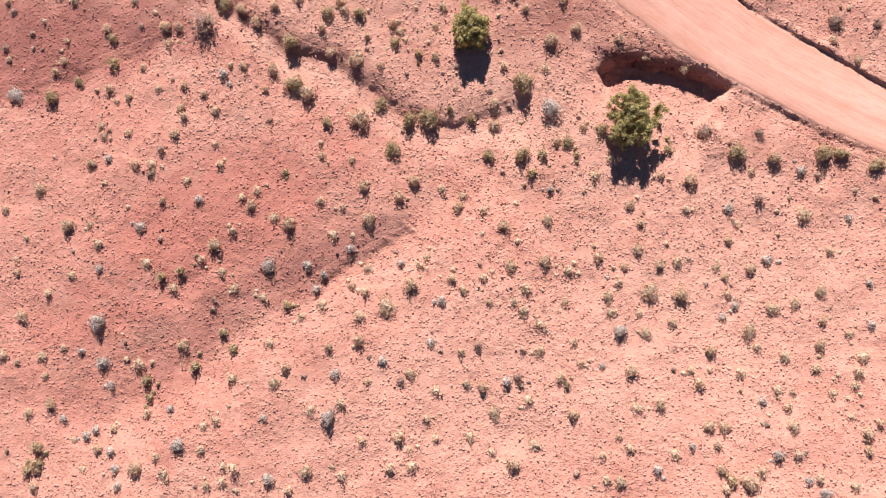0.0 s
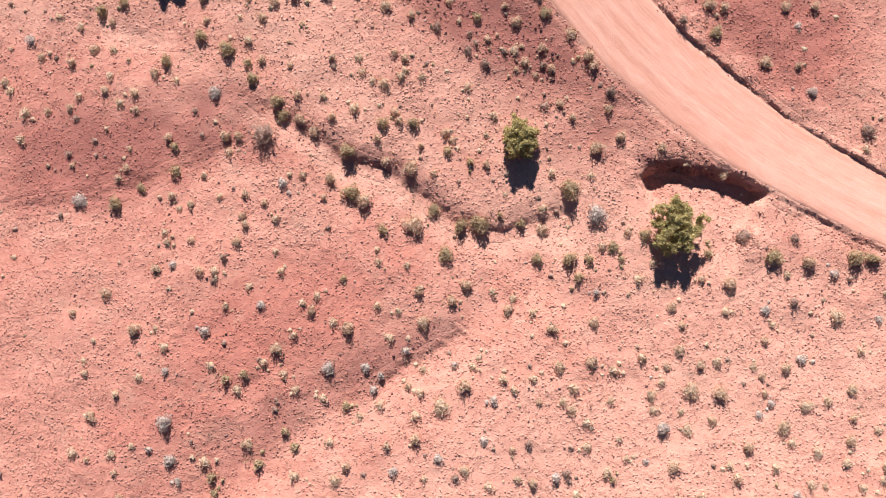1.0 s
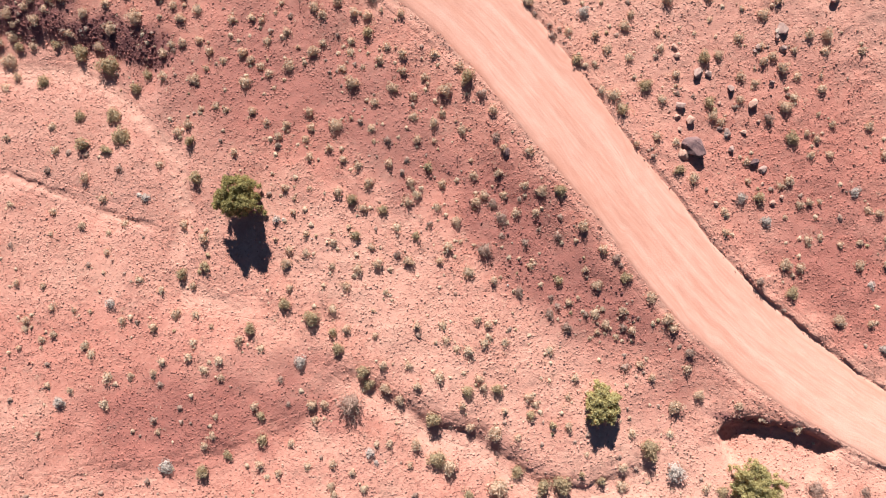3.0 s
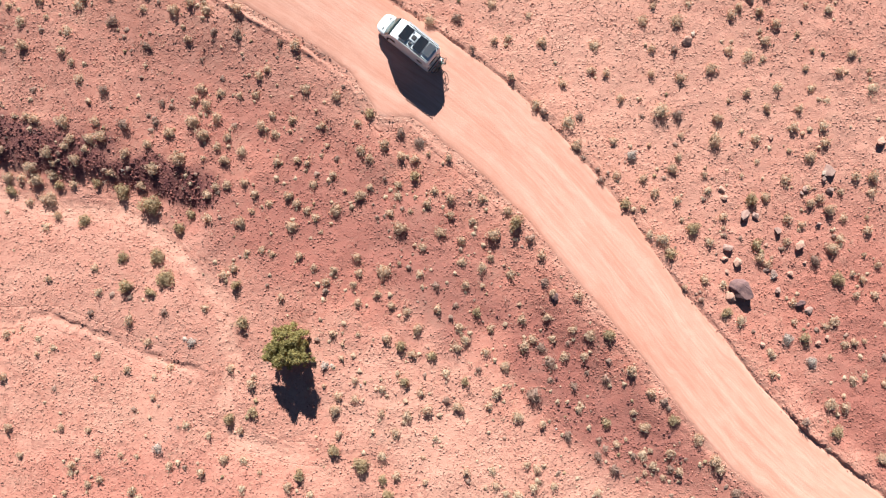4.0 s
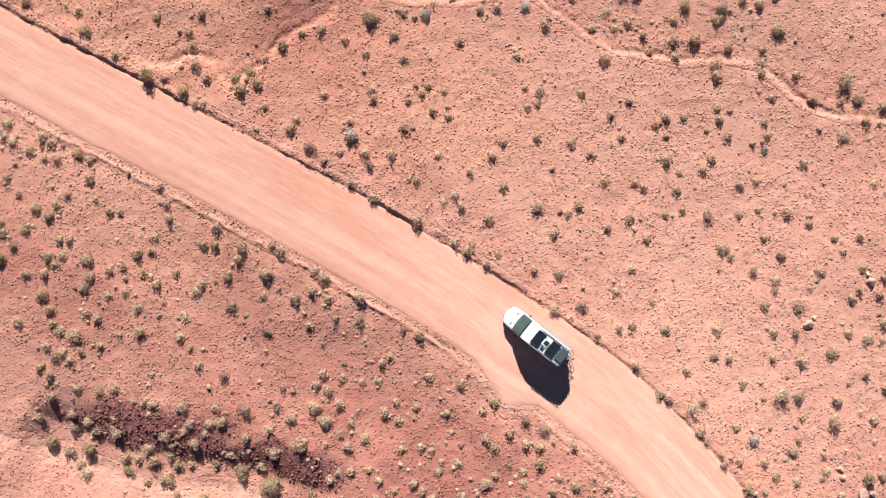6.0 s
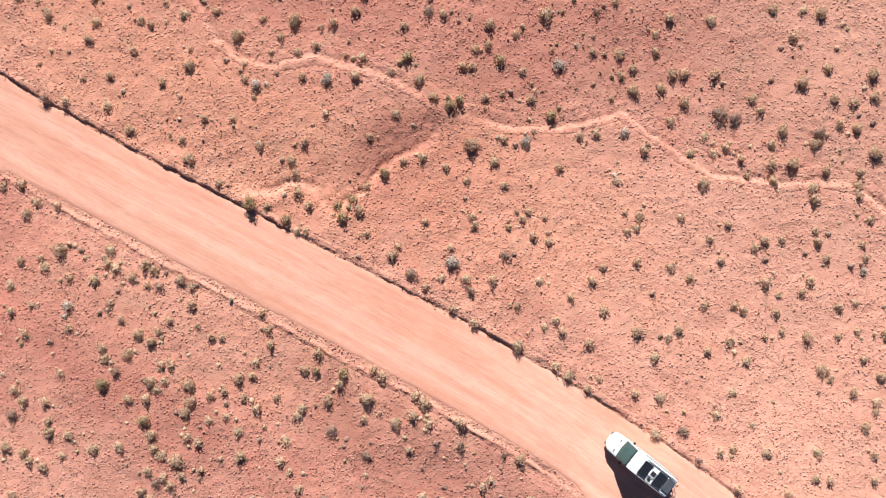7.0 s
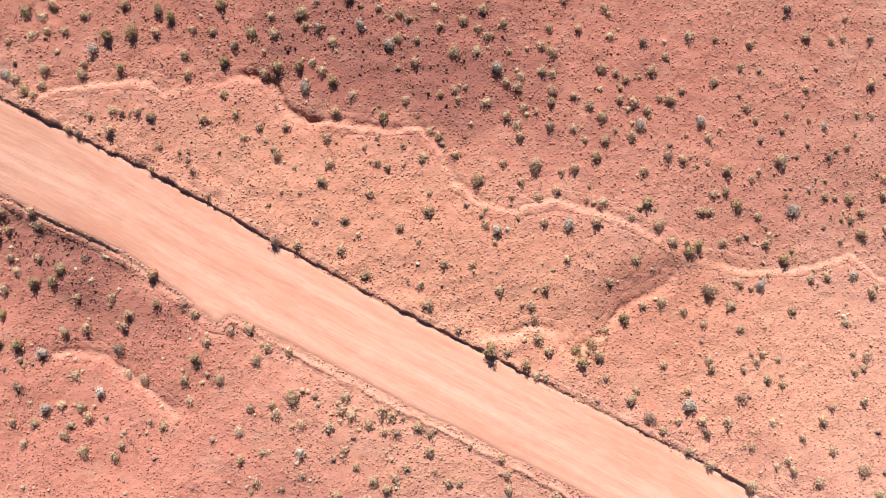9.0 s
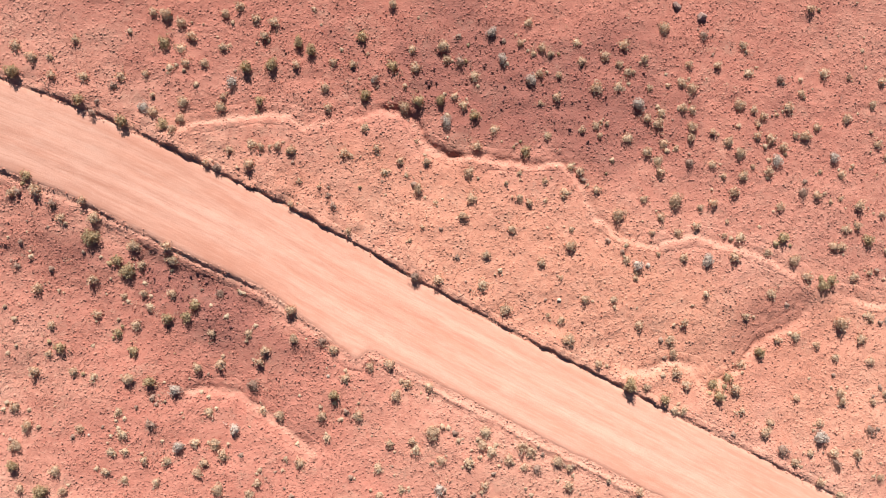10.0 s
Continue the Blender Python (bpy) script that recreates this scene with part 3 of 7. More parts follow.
# ---- plants ----
def blades(rng, count, lump, flat, length, width, low=0.05, core=0.62):
    """Leaf sprays on a lumpy dome of radius 1: verts and four-cornered faces."""
    around, rise = rng.uniform(0, math.tau, count), rng.uniform(low, 1.0, count)
    level = np.sqrt(np.clip(1 - rise**2, 0, 1))
    out = np.stack([np.cos(around) * level, np.sin(around) * level, rise], 1)
    phase = rng.uniform(0, math.tau, 4)
    bulge = 1 + lump * (np.sin(3 * around + phase[0]) * 0.5 + np.sin(5 * around + phase[1] + 4 * rise) * 0.35 + np.sin(2 * around + phase[2] - 3 * rise) * 0.4)
    deep = rng.uniform(0.62, 1.0, count) ** 0.6
    base = out * (bulge * deep * 0.86)[:, None] * (1, 1, flat)
    way = 0.55 * out + rng.normal(0, 0.6, (count, 3)) + (0, 0, 0.15)
    way /= np.linalg.norm(way, axis=1)[:, None]
    turn = np.cross(way, out + rng.normal(0, 0.45, (count, 3)))
    turn /= np.linalg.norm(turn, axis=1)[:, None] + 1e-9
    far, half = (rng.uniform(0.6, 1.3, count) * (0.45 + 0.65 * np.abs(rise)))[:, None] * length, rng.uniform(0.6, 1.3, count)[:, None] * width
    verts = np.stack([base - turn * half * 0.5, base + turn * half * 0.5, base + way * far * 0.6 + turn * half, base + way * far - turn * half * 0.3], 1)
    if low >= 0:
        verts[..., 2] = np.maximum(verts[..., 2], 0.02)
    # a dense heart of twigs and leaves that the light does not pass
    a, up = np.meshgrid(np.arange(8) * math.tau / 8, np.array((max(low, -0.4), 0.42, 0.75, 0.96)))
    a, up = a.ravel(), up.ravel()
    level = np.sqrt(np.clip(1 - up**2, 0, 1))
    swell = 1 + lump * (np.sin(3 * a + phase[0]) * 0.5 + np.sin(5 * a + phase[1] + 4 * up) * 0.35 + np.sin(2 * a + phase[2] - 3 * up) * 0.4)
    heart = np.stack([np.cos(a) * level, np.sin(a) * level, up * flat], 1) * (swell * core * rng.uniform(0.78, 1.1, len(a)))[:, None]
    ids = count * 4 + np.arange(32).reshape(4, 8)
    sides = np.stack([ids[:-1], np.roll(ids[:-1], -1, 1), np.roll(ids[1:], -1, 1), ids[1:]], -1).reshape(-1, 4)
    lid = np.array([ids[3, [0, 1, 2, 3]], ids[3, [0, 3, 4, 7]], ids[3, [4, 5, 6, 7]]])
    return np.concatenate([verts.reshape(-1, 3), heart]), np.concatenate([np.arange(count * 4).reshape(-1, 4), sides, lid])


def tuft(rng, count, flat, length, width):
    """A small open bunch of blades, without a heart."""
    verts, faces = blades(rng, count, 0.3, flat, length, width)
    return verts[:count * 4], faces[:count]


def sticks(rng, count, reach, thick):
    """Thin three-sided stems from the root outwards."""
    verts, faces = [], []
    for k in range(count):
        a, up = rng.uniform(0, math.tau), rng.uniform(0.35, 1.1)
        tip = np.array([math.cos(a), math.sin(a), up]) * reach * rng.uniform(0.6, 1.0)
        root = tip * 0.06 * (1, 1, 0)
        for end, size in ((root, thick), (tip, thick * 0.4)):
            for c in range(3):
                b = math.tau * c / 3
                verts.append(end + np.array([math.cos(b), math.sin(b), 0.3 * math.sin(b)]) * size)
        n = k * 6
        faces += [(n + c, n + (c + 1) % 3, n + 3 + (c + 1) % 3, n + 3 + c) for c in range(3)]
    return np.array(verts), np.array(faces)


SHRUB_KINDS = {
    "sage": ("grey-green sagebrush clump on red soil", "shrub", SAGE, 560, 0.34, 0.74, 0.21, 0.042),
    "olive": ("olive-green desert shrub on red soil", "shrub", OLIVE, 600, 0.34, 0.85, 0.21, 0.046),
    "straw": ("dry straw-coloured bunch of grass on red soil", "shrub", STRAW, 440, 0.34, 0.62, 0.28, 0.030),
    "silver": ("pale silvery rounded brush on red soil", "shrub", SILVER, 540, 0.28, 0.74, 0.19, 0.042),
    "twiggy": ("brown leafless twiggy bush on red soil", "shrub", TWIGGY, 440, 0.38, 0.70, 0.28, 0.026),
}


def shrub_patterns(kind, variants):
    """Shared meshes for a kind of shrub: foliage and stems."""
    label, category, leaf, count, lump, flat, length, width = SHRUB_KINDS[kind]
    made = []
    for n in range(variants):
        rng = np.random.default_rng(100 * len(kind) + 7 * n + ord(kind[0]))
        root = new("shrub")
        root.empty_display_size = 0.2
        mesh_object("foliage", *blades(rng, count, lump, flat, length, width), leaf, root)
        mesh_object("stem", *sticks(rng, 12, 0.75, 0.03), BARK, root)
        tagged(root, label, category, "shrubs on the desert slope")
        made.append(root)
    return made


PATTERNS = {}


def plant(kind, places):
    """Shrubs of one kind at x, y, radius."""
    if kind not in PATTERNS:
        PATTERNS[kind] = shrub_patterns(kind, 5)
    rng = np.random.default_rng(len(places) + ord(kind[1]))
    for x, y, full in places:
        r = full * 0.93
        pattern = PATTERNS[kind][rng.integers(5)]
        where = pose(x, y, height(x, y) - 0.04 * r, 0, 0, rng.uniform(0, 360))
        size = Matrix.Diagonal((r, r * rng.uniform(0.68, 1.1), r * rng.uniform(0.85, 1.25), 1))
        if "used" not in pattern:
            pattern["used"] = 1
            pattern.matrix_basis = where @ size
        else:
            thing = copy_thing(pattern, where)
            thing.matrix_basis = where @ size


def drop_unused():
    for roots in PATTERNS.values():
        for root in roots:
            if "used" not in root:
                for o in (*root.children_recursive, root):
                    bpy.data.objects.remove(o)
            else:
                del root["used"]


def scatter(name, label, category, material, places, patterns, later, first, sink=0.04):
    """Countless small things in one mesh. places: rows of x, y, size; patterns: (verts, faces) pairs, others after the first so many."""
    rng = np.random.default_rng(len(name))
    z, _, _, deep, light, warm = land(places[:, 0], places[:, 1], True)
    verts, faces, gone, corners = [], [], 0, []
    for n, ((x, y, r), ground) in enumerate(zip(places, z)):
        v, f = patterns[rng.integers(len(patterns))] if n < first else later[rng.integers(len(later))]
        a = rng.uniform(0, math.tau)
        c, s = math.cos(a) * r, math.sin(a) * r
        turned = v @ np.array([[c, s, 0], [-s, c, 0], [0, 0, r * rng.uniform(0.9, 1.35)]])
        verts.append(turned + (x, y, ground - sink * r))
        faces.append(f + gone)
        gone += len(v)
        corners.append(len(v))
    ob = mesh_object(name, np.concatenate(verts), np.concatenate(faces), material)
    for kind, values in (("deep", deep), ("light", light), ("warm", warm)):
        ob.data.attributes.new(kind, "FLOAT", "POINT").data.foreach_set("value", np.repeat(values, corners))
    return tagged(ob, label, category, kind="stuff")


def wild_places(rng, count, smallest, largest, density, clear=0.6, beyond=0):
    """Random places off the road, thinned by density(x, y), 0 to 1, or those around the near ground."""
    x, y = rng.uniform(-119 - beyond, 40 + beyond, count), rng.uniform(-24 - beyond, 131 + beyond, count)
    south, north = beside_road(x, y)
    keep = (np.maximum(south, north) > clear) & (rng.uniform(0, 1, count) < density(x, y))
    near = (x > np.interp(y, (-21, 8, 47, 64, 75, 82), (-46, -58, -72, -84, -99, -116))) & (x < np.interp(y, (24, 55, 72, 94, 110, 121, 128), (41, 34, 28, 20, 7, -8, -26)))
    near &= (y > -24) & (y < 133)
    keep &= ~near if beyond else near
    r = smallest + (largest - smallest) * rng.uniform(0, 1, count) ** 1.7
    return np.stack([x, y, r], 1)[keep]


def clumpy(x, y):
    south, north = beside_road(x, y)
    slope = ease((south + 1) / 2) * ease((26 - south) / 8) * np.interp(x, (-110, -60, -30, 5, 14), (0.6, 0.7, 1.0, 1.0, 0.2))
    slope = slope + 0.6 * np.exp(-((x - 2) ** 2 + (y - 103) ** 2) / 18.0**2)
    return np.clip(0.24 + 0.85 * slope + 0.3 * waves(x, y, 11, 6) + 0.25 * waves(x, y, 3.4, 7), 0.03, 1)


def part(name, bm, material, parent, label="", smooth=False):
    """A bmesh as one mesh object under a thing or a part."""
    mesh = bpy.data.meshes.new(name)
    if smooth:
        for f in bm.faces:
            f.smooth = True
    bm.to_mesh(mesh)
    bm.free()
    mesh.materials.append(material)
    ob = new(name, mesh)
    ob.parent = parent
    if label:
        ob["label"] = label
    return ob


def limb(bm, points, sides=7):
    """A tapered, bent branch through (place, radius) points."""
    rings = []
    for n, (p, r) in enumerate(points):
        p = Vector(p)
        ahead = (Vector(points[min(n + 1, len(points) - 1)][0]) - Vector(points[max(n - 1, 0)][0])).normalized()
        q = ahead.to_track_quat("Z", "X")
        rings.append([bm.verts.new(p + q @ Vector((math.cos(math.tau * k / sides) * r, math.sin(math.tau * k / sides) * r, 0))) for k in range(sides)])
    for low, high in zip(rings, rings[1:]):
        for k in range(sides):
            bm.faces.new((low[k], low[(k + 1) % sides], high[(k + 1) % sides], high[k]))
    bm.faces.new(rings[-1])


def tree(seed, x, y, wide, tall, leaf, label, long=1.0):
    """A low, many-stemmed desert tree: trunk, limbs and a crown of leafy clumps."""
    rng = np.random.default_rng(seed)
    root = new("tree")
    root.matrix_basis = pose(x, y, height(x, y) - 0.03)
    bm = bmesh.new()
    limb(bm, [((0, 0, -0.1), 0.17), ((0.05, 0.02, tall * 0.12), 0.14), ((0.0, 0.08, tall * 0.25), 0.12), ((0.06, 0.1, tall * 0.45), 0.08)])
    part("trunk", bm, BARK, root, smooth=True)
    clumps = []
    for k in range(9):
        a = math.tau * k / 9 + rng.uniform(-0.25, 0.25)
        reach, up = wide * 0.5 * rng.uniform(0.55, 0.85), tall * rng.uniform(0.45, 0.8)
        tip = (math.cos(a) * reach, math.sin(a) * reach * long, up)
        bm = bmesh.new()
        start = Vector((0.03, 0.06, tall * rng.uniform(0.12, 0.3)))
        mid = start.lerp(Vector(tip), 0.5) + Vector((rng.uniform(-0.2, 0.2), rng.uniform(-0.2, 0.2), 0.15))
        limb(bm, [(start, 0.09), (mid, 0.055), (tip, 0.02)], 6)
        part("limb", bm, BARK, root, smooth=True)
    # clumps of leaves over an uneven dome, with gaps
    verts, faces, gone = [], [], 0
    bumps = rng.uniform(0, math.tau, 5)
    for k in range(330):
        a, u = rng.uniform(0, math.tau), rng.uniform(0.0, 1.0) ** 0.55
        edge_here = 1 + 0.14 * math.sin(3 * a + bumps[0]) + 0.16 * math.sin(5 * a + bumps[1]) + 0.12 * math.sin(9 * a + bumps[2])
        reach = wide * 0.5 * edge_here * u * 0.93
        top = tall * (1 - 0.16 * u**4) * (1 + 0.08 * math.sin(4 * a + bumps[3]) + 0.07 * math.sin(9 * u + bumps[4]))
        centre = np.array([math.cos(a) * reach, math.sin(a) * reach * long, top * rng.choice([1.0, 0.85, 0.55, 0.22], p=[0.4, 0.2, 0.2, 0.2]) - 0.15])
        size = rng.uniform(0.20, 0.40) * (wide / 5) ** 0.5
        v, f = blades(rng, 70, 0.2, 0.9, 0.55, 0.17, -0.5, 0.6)
        v = v * size
        verts.append(v + centre)
        faces.append(f + gone)
        gone += len(v)
    mesh_object("crown", np.concatenate(verts), np.concatenate(faces), leaf, root)
    return tagged(root, label, "tree", "trees along the wash")


GREEN = leaf_material("bright_leaves", (0.31, 0.25, 0.10), (0.62, 0.51, 0.235), (0.72, 0.61, 0.34))
DEEP = leaf_material("deep_leaves", (0.20, 0.165, 0.06), (0.50, 0.41, 0.165), (0.60, 0.50, 0.25))
tree(1, 14.2, 14.4, 4.5, 2.5, GREEN, "broad yellow-green desert tree beside the dry wash", 1.1)
tree(2, -0.2, 22.5, 3.2, 1.75, GREEN, "small yellow-green tree on the red slope", 1.2)
tree(13, -33.9, 42.4, 3.9, 3.2, DEEP, "round olive-green tree beside the dry wash", 1.0)


# ---- rocks ----
def rock_mesh(seed, cuts=2):
    """A broken boulder: the hull of scattered points, with worn edges and a chipped surface."""
    rng = np.random.default_rng(seed)
    bm = bmesh.new()
    for _ in range(9 + 4 * cuts):
        p = rng.normal(0, 1, 3)
        bm.verts.new(Vector(p / np.linalg.norm(p) * rng.uniform(0.85, 1.12)))
    bmesh.ops.convex_hull(bm, input=bm.verts)
    bmesh.ops.delete(bm, geom=[v for v in bm.verts if not v.link_faces], context="VERTS")
    bmesh.ops.dissolve_limit(bm, angle_limit=0.3, verts=bm.verts, edges=bm.edges)
    bmesh.ops.bevel(bm, geom=list(bm.edges), offset=0.07, segments=1, affect="EDGES", clamp_overlap=True)
    bmesh.ops.triangulate(bm, faces=bm.faces)
    bmesh.ops.subdivide_edges(bm, edges=list(bm.edges), cuts=1, use_grid_fill=True)
    for v in bm.verts:
        v.co *= 1 + 0.09 * noise.noise(v.co * 2.4 + Vector((seed, 0, 0))) + 0.05 * noise.noise(v.co * 7.0)
    return bm


def rock(seed, x, y, r, material, label, stretch=(1.0, 1.0, 0.75), turn=0):
    bm = rock_mesh(seed, 3 if r > 0.9 else 2)
    mesh = bpy.data.meshes.new("rock")
    bm.to_mesh(mesh)
    bm.free()
    mesh.materials.append(material)
    ob = new("rock", mesh)
    ob.matrix_basis = pose(x, y, height(x, y) + r * stretch[2] * 0.35, (turn * 7) % 50 - 25, (turn * 3) % 40 - 20, turn) @ Matrix.Diagonal((*(r * s for s in stretch), 1))
    tagged(ob, label, "rock", "boulders beside the road")


TAN_STONE = stone_material("tan_stone", (0.38, 0.200, 0.148), (0.55, 0.320, 0.240))
GREY_STONE = stone_material("grey_stone", (0.27, 0.160, 0.135), (0.44, 0.280, 0.230))
MAROON_STONE = stone_material("maroon_stone", (0.10, 0.055, 0.06), (0.24, 0.13, 0.12))
WHITE_STONE = stone_material("white_stone", (0.48, 0.35, 0.275), (0.66, 0.53, 0.43))
TAN_TEXT, GREY_TEXT, MAROON_TEXT, WHITE_TEXT = ("tan sandstone boulder lying on red soil", "weathered grey-brown boulder lying on red soil",
    "large dark maroon boulder with a rough broken face", "small pale stone lying on red soil")
for n, (x, y, r) in enumerate([(7.5, 49.8, 0.42), (8.7, 49.5, 0.55), (7.7, 48.6, 0.27), (8.0, 46.2, 0.62), (7.3, 56.4, 0.42), (13.9, 48.3, 0.36), (16.7, 41.5, 0.38), (17.6, 42.0, 0.3), (11.1, 41.5, 0.34),
        (11.6, 51.1, 0.25), (15.4, 49.3, 0.3), (15.7, 43.3, 0.25), (10.1, 74.6, 0.55), (4.1, 70.7, 0.62), (12.1, 61.4, 0.32), (7.5, 55.7, 0.4), (14.8, 51.0, 0.6)]):
    rock(n, x, y, r, TAN_STONE, TAN_TEXT, (1.0, 0.7 + 0.07 * (n % 5), 0.52), 37 * n)
for n, (x, y, r) in enumerate([(7.8, 50.9, 0.6), (9.6, 54.0, 0.65), (10.5, 53.9, 0.42), (12.3, 48.3, 0.46), (11.6, 48.7, 0.33), (12.7, 46.6, 0.42), (15.8, 44.7, 0.5), (16.6, 52.9, 0.36), (15.3, 56.4, 0.42),
        (15.0, 56.0, 0.27), (17.7, 56.2, 0.46), (17.6, 58.1, 0.7), (17.1, 57.3, 0.4), (-52.6, 130.7, 0.5), (-50.3, 129.6, 0.55), (12.6, 52.4, 0.45)]):
    rock(n + 40, x, y, r, GREY_STONE, GREY_TEXT, (1.0, 0.7 + 0.07 * (n % 4), 0.58), 53 * n)
rock(84, 8.95, 46.95, 1.25, MAROON_STONE, MAROON_TEXT, (1.15, 0.72, 0.6), -35)
rock(81, 14.9, 45.4, 0.58, MAROON_STONE, "dark maroon boulder lying on red soil", (1.1, 0.7, 0.7), 10)
for n, (x, y, r) in enumerate([(-64.4, 103.7, 0.22), (-23.6, 97.3, 0.28), (-24.0, 97.8, 0.15), (-23.1, 97.5, 0.13), (9.9, 75.4, 0.3), (4.7, 71.3, 0.3)]):
    rock(n + 90, x, y, r, WHITE_STONE, WHITE_TEXT, (1.0, 0.9, 0.55), 61 * n)
rock(120, -9.9, 47.9, 0.34, TAN_STONE, "tan stone on the rubbly slope below the road", (1.0, 0.85, 0.7), 20)
rock(121, -9.0, 46.5, 0.5, MAROON_STONE, "dark stone on the rubbly slope below the road", (1.0, 0.8, 0.7), 70)
rock(122, 22.7, 60.9, 0.6, TAN_STONE, "pale flat stone lying on red soil", (1.3, 0.8, 0.4), 25)
rock(123, 17.1, 57.9, 0.3, WHITE_STONE, "pale stone lying against a dark boulder", (1.0, 0.8, 0.6), 75)


# ---- the camper van ----
PAINT = plain_material("white_paint", (0.60, 0.61, 0.62), 0.28, speck=0.05)
GLASS = plain_material("tinted_glass", (0.035, 0.060, 0.058), 0.06, speck=0.03)
BLACK = plain_material("black_plastic", (0.022, 0.022, 0.024), 0.45, speck=0.03)
RUBBER = plain_material("tyre_rubber", (0.025, 0.023, 0.022), 0.85, speck=0.15)
ALLOY = plain_material("alloy", (0.55, 0.56, 0.57), 0.35, 0.9, 0.03)
CELLS = plain_material("solar_cells", (0.013, 0.016, 0.022), 0.2, speck=0.02)
# solar cells with the greyish sky reflection put into the base colour
SHEEN_CELLS = plain_material("sheen_cells", (0.055, 0.065, 0.080), 0.3, speck=0.08)
GREY_PLATE = plain_material("grey_plate", (0.30, 0.31, 0.33), 0.4, speck=0.04)
LAMP_GLASS = plain_material("lamp_glass", (0.62, 0.64, 0.66), 0.1, speck=0.02)
RED_GLASS = plain_material("red_lens", (0.42, 0.015, 0.012), 0.2, speck=0.02)


def box(bm, centre, size, bevel=0.0, turn=None):
    made = bmesh.ops.create_cube(bm, size=1.0)["verts"]
    bmesh.ops.scale(bm, vec=size, verts=made)
    if bevel:
        edges = {e for v in made for e in v.link_edges}
        made = bmesh.ops.bevel(bm, geom=list(edges), offset=bevel, segments=2, affect="EDGES", profile=0.5)["verts"]
        made = [v for v in made if v.is_valid]
    if turn is not None:
        bmesh.ops.rotate(bm, matrix=turn, verts=made)
    bmesh.ops.translate(bm, vec=centre, verts=made)
    return bm


def one_box(centre, size, bevel=0.0, turn=None):
    return box(bmesh.new(), centre, size, bevel, turn)


def ring(bm, radius, thick, around=28, sides=8):
    """A torus in the x-z plane."""
    rows = []
    for k in range(around):
        a = math.tau * k / around
        out = Vector((math.cos(a), 0, math.sin(a)))
        rows.append([bm.verts.new(out * (radius + thick * math.cos(math.tau * s / sides)) + Vector((0, thick * math.sin(math.tau * s / sides), 0))) for s in range(sides)])
    for k in range(around):
        a, b = rows[k], rows[(k + 1) % around]
        for s in range(sides):
            bm.faces.new((a[s], a[(s + 1) % sides], b[(s + 1) % sides], b[s]))
    return bm


def rod(bm, a, b, r, sides=6):
    limb(bm, [(a, r), (b, r)], sides)
    return bm


# stations along the body: x from the nose back, sill, shoulder and roof heights, half widths at sill, shoulder and roof
STATIONS = [(-0.30, 0.42, 0.60, 0.68, 0.300, 0.340, 0.300), (-0.26, 0.36, 0.66, 0.80, 0.500, 0.550, 0.480), (-0.17, 0.30, 0.76, 0.92, 0.680, 0.740, 0.640), (0.02, 0.27, 0.86, 1.02, 0.840, 0.880, 0.760), (0.35, 0.27, 0.96, 1.12, 0.950, 0.970, 0.850),
    (0.74, 0.27, 1.06, 1.22, 1.000, 1.000, 0.900), (1.02, 0.27, 1.12, 1.30, 1.010, 1.010, 0.920), (1.36, 0.27, 1.28, 1.84, 1.020, 1.000, 0.930), (1.72, 0.27, 1.50, 2.42, 1.020, 1.000, 0.930), (2.05, 0.27, 1.80, 2.66, 1.020, 1.000, 0.955),
    (2.50, 0.27, 2.02, 2.76, 1.020, 1.000, 0.955), (3.60, 0.27, 2.12, 2.79, 1.020, 1.000, 0.955), (5.00, 0.27, 2.12, 2.78, 1.020, 1.000, 0.955), (5.95, 0.27, 2.12, 2.74, 1.010, 0.995, 0.945), (6.08, 0.28, 2.08, 2.69, 0.990, 0.975, 0.925),
    (6.12, 0.32, 1.96, 2.56, 0.950, 0.935, 0.845)]


def body_ring(x, sill, shoulder, top, a, b, c):
    """Half the outline from the sill up to the roof's middle, then mirrored."""
    half = [(a * 0.92, sill), (a, sill + 0.12), (a, (sill + shoulder) / 2), (b, shoulder), (b * 0.45 + c * 0.55, top - 0.16 * min(1, (top - shoulder) / 0.3)), (c * 0.97, top - 0.045), (c * 0.85, top - 0.012), (c * 0.4, top)]
    return [Vector((-x, y, z)) for y, z in half] + [Vector((-x, -y, z)) for y, z in reversed(half)]


def hull():
    bm = bmesh.new()
    rings = [[bm.verts.new(p) for p in body_ring(*s)] for s in STATIONS]
    n = len(rings[0])
    for a, b in zip(rings, rings[1:]):
        for k in range(n):
            bm.faces.new((a[k], a[(k + 1) % n], b[(k + 1) % n], b[k]))
    bm.faces.new(list(reversed(rings[0])))
    bm.faces.new(rings[-1])
    bmesh.ops.recalc_face_normals(bm, faces=bm.faces)
    return bm


def slab(corners, lift):
    """A thin panel over four corners, pushed out along its normal."""
    bm = bmesh.new()
    p = [Vector(c) for c in corners]
    normal = (p[1] - p[0]).cross(p[3] - p[0]).normalized() * lift
    low, high = [bm.verts.new(v - normal * 0.5) for v in p], [bm.verts.new(v + normal) for v in p]
    bm.faces.new(high)
    bm.faces.new(list(reversed(low)))
    for k in range(4):
        bm.faces.new((low[k], low[(k + 1) % 4], high[(k + 1) % 4], high[k]))
    return bm


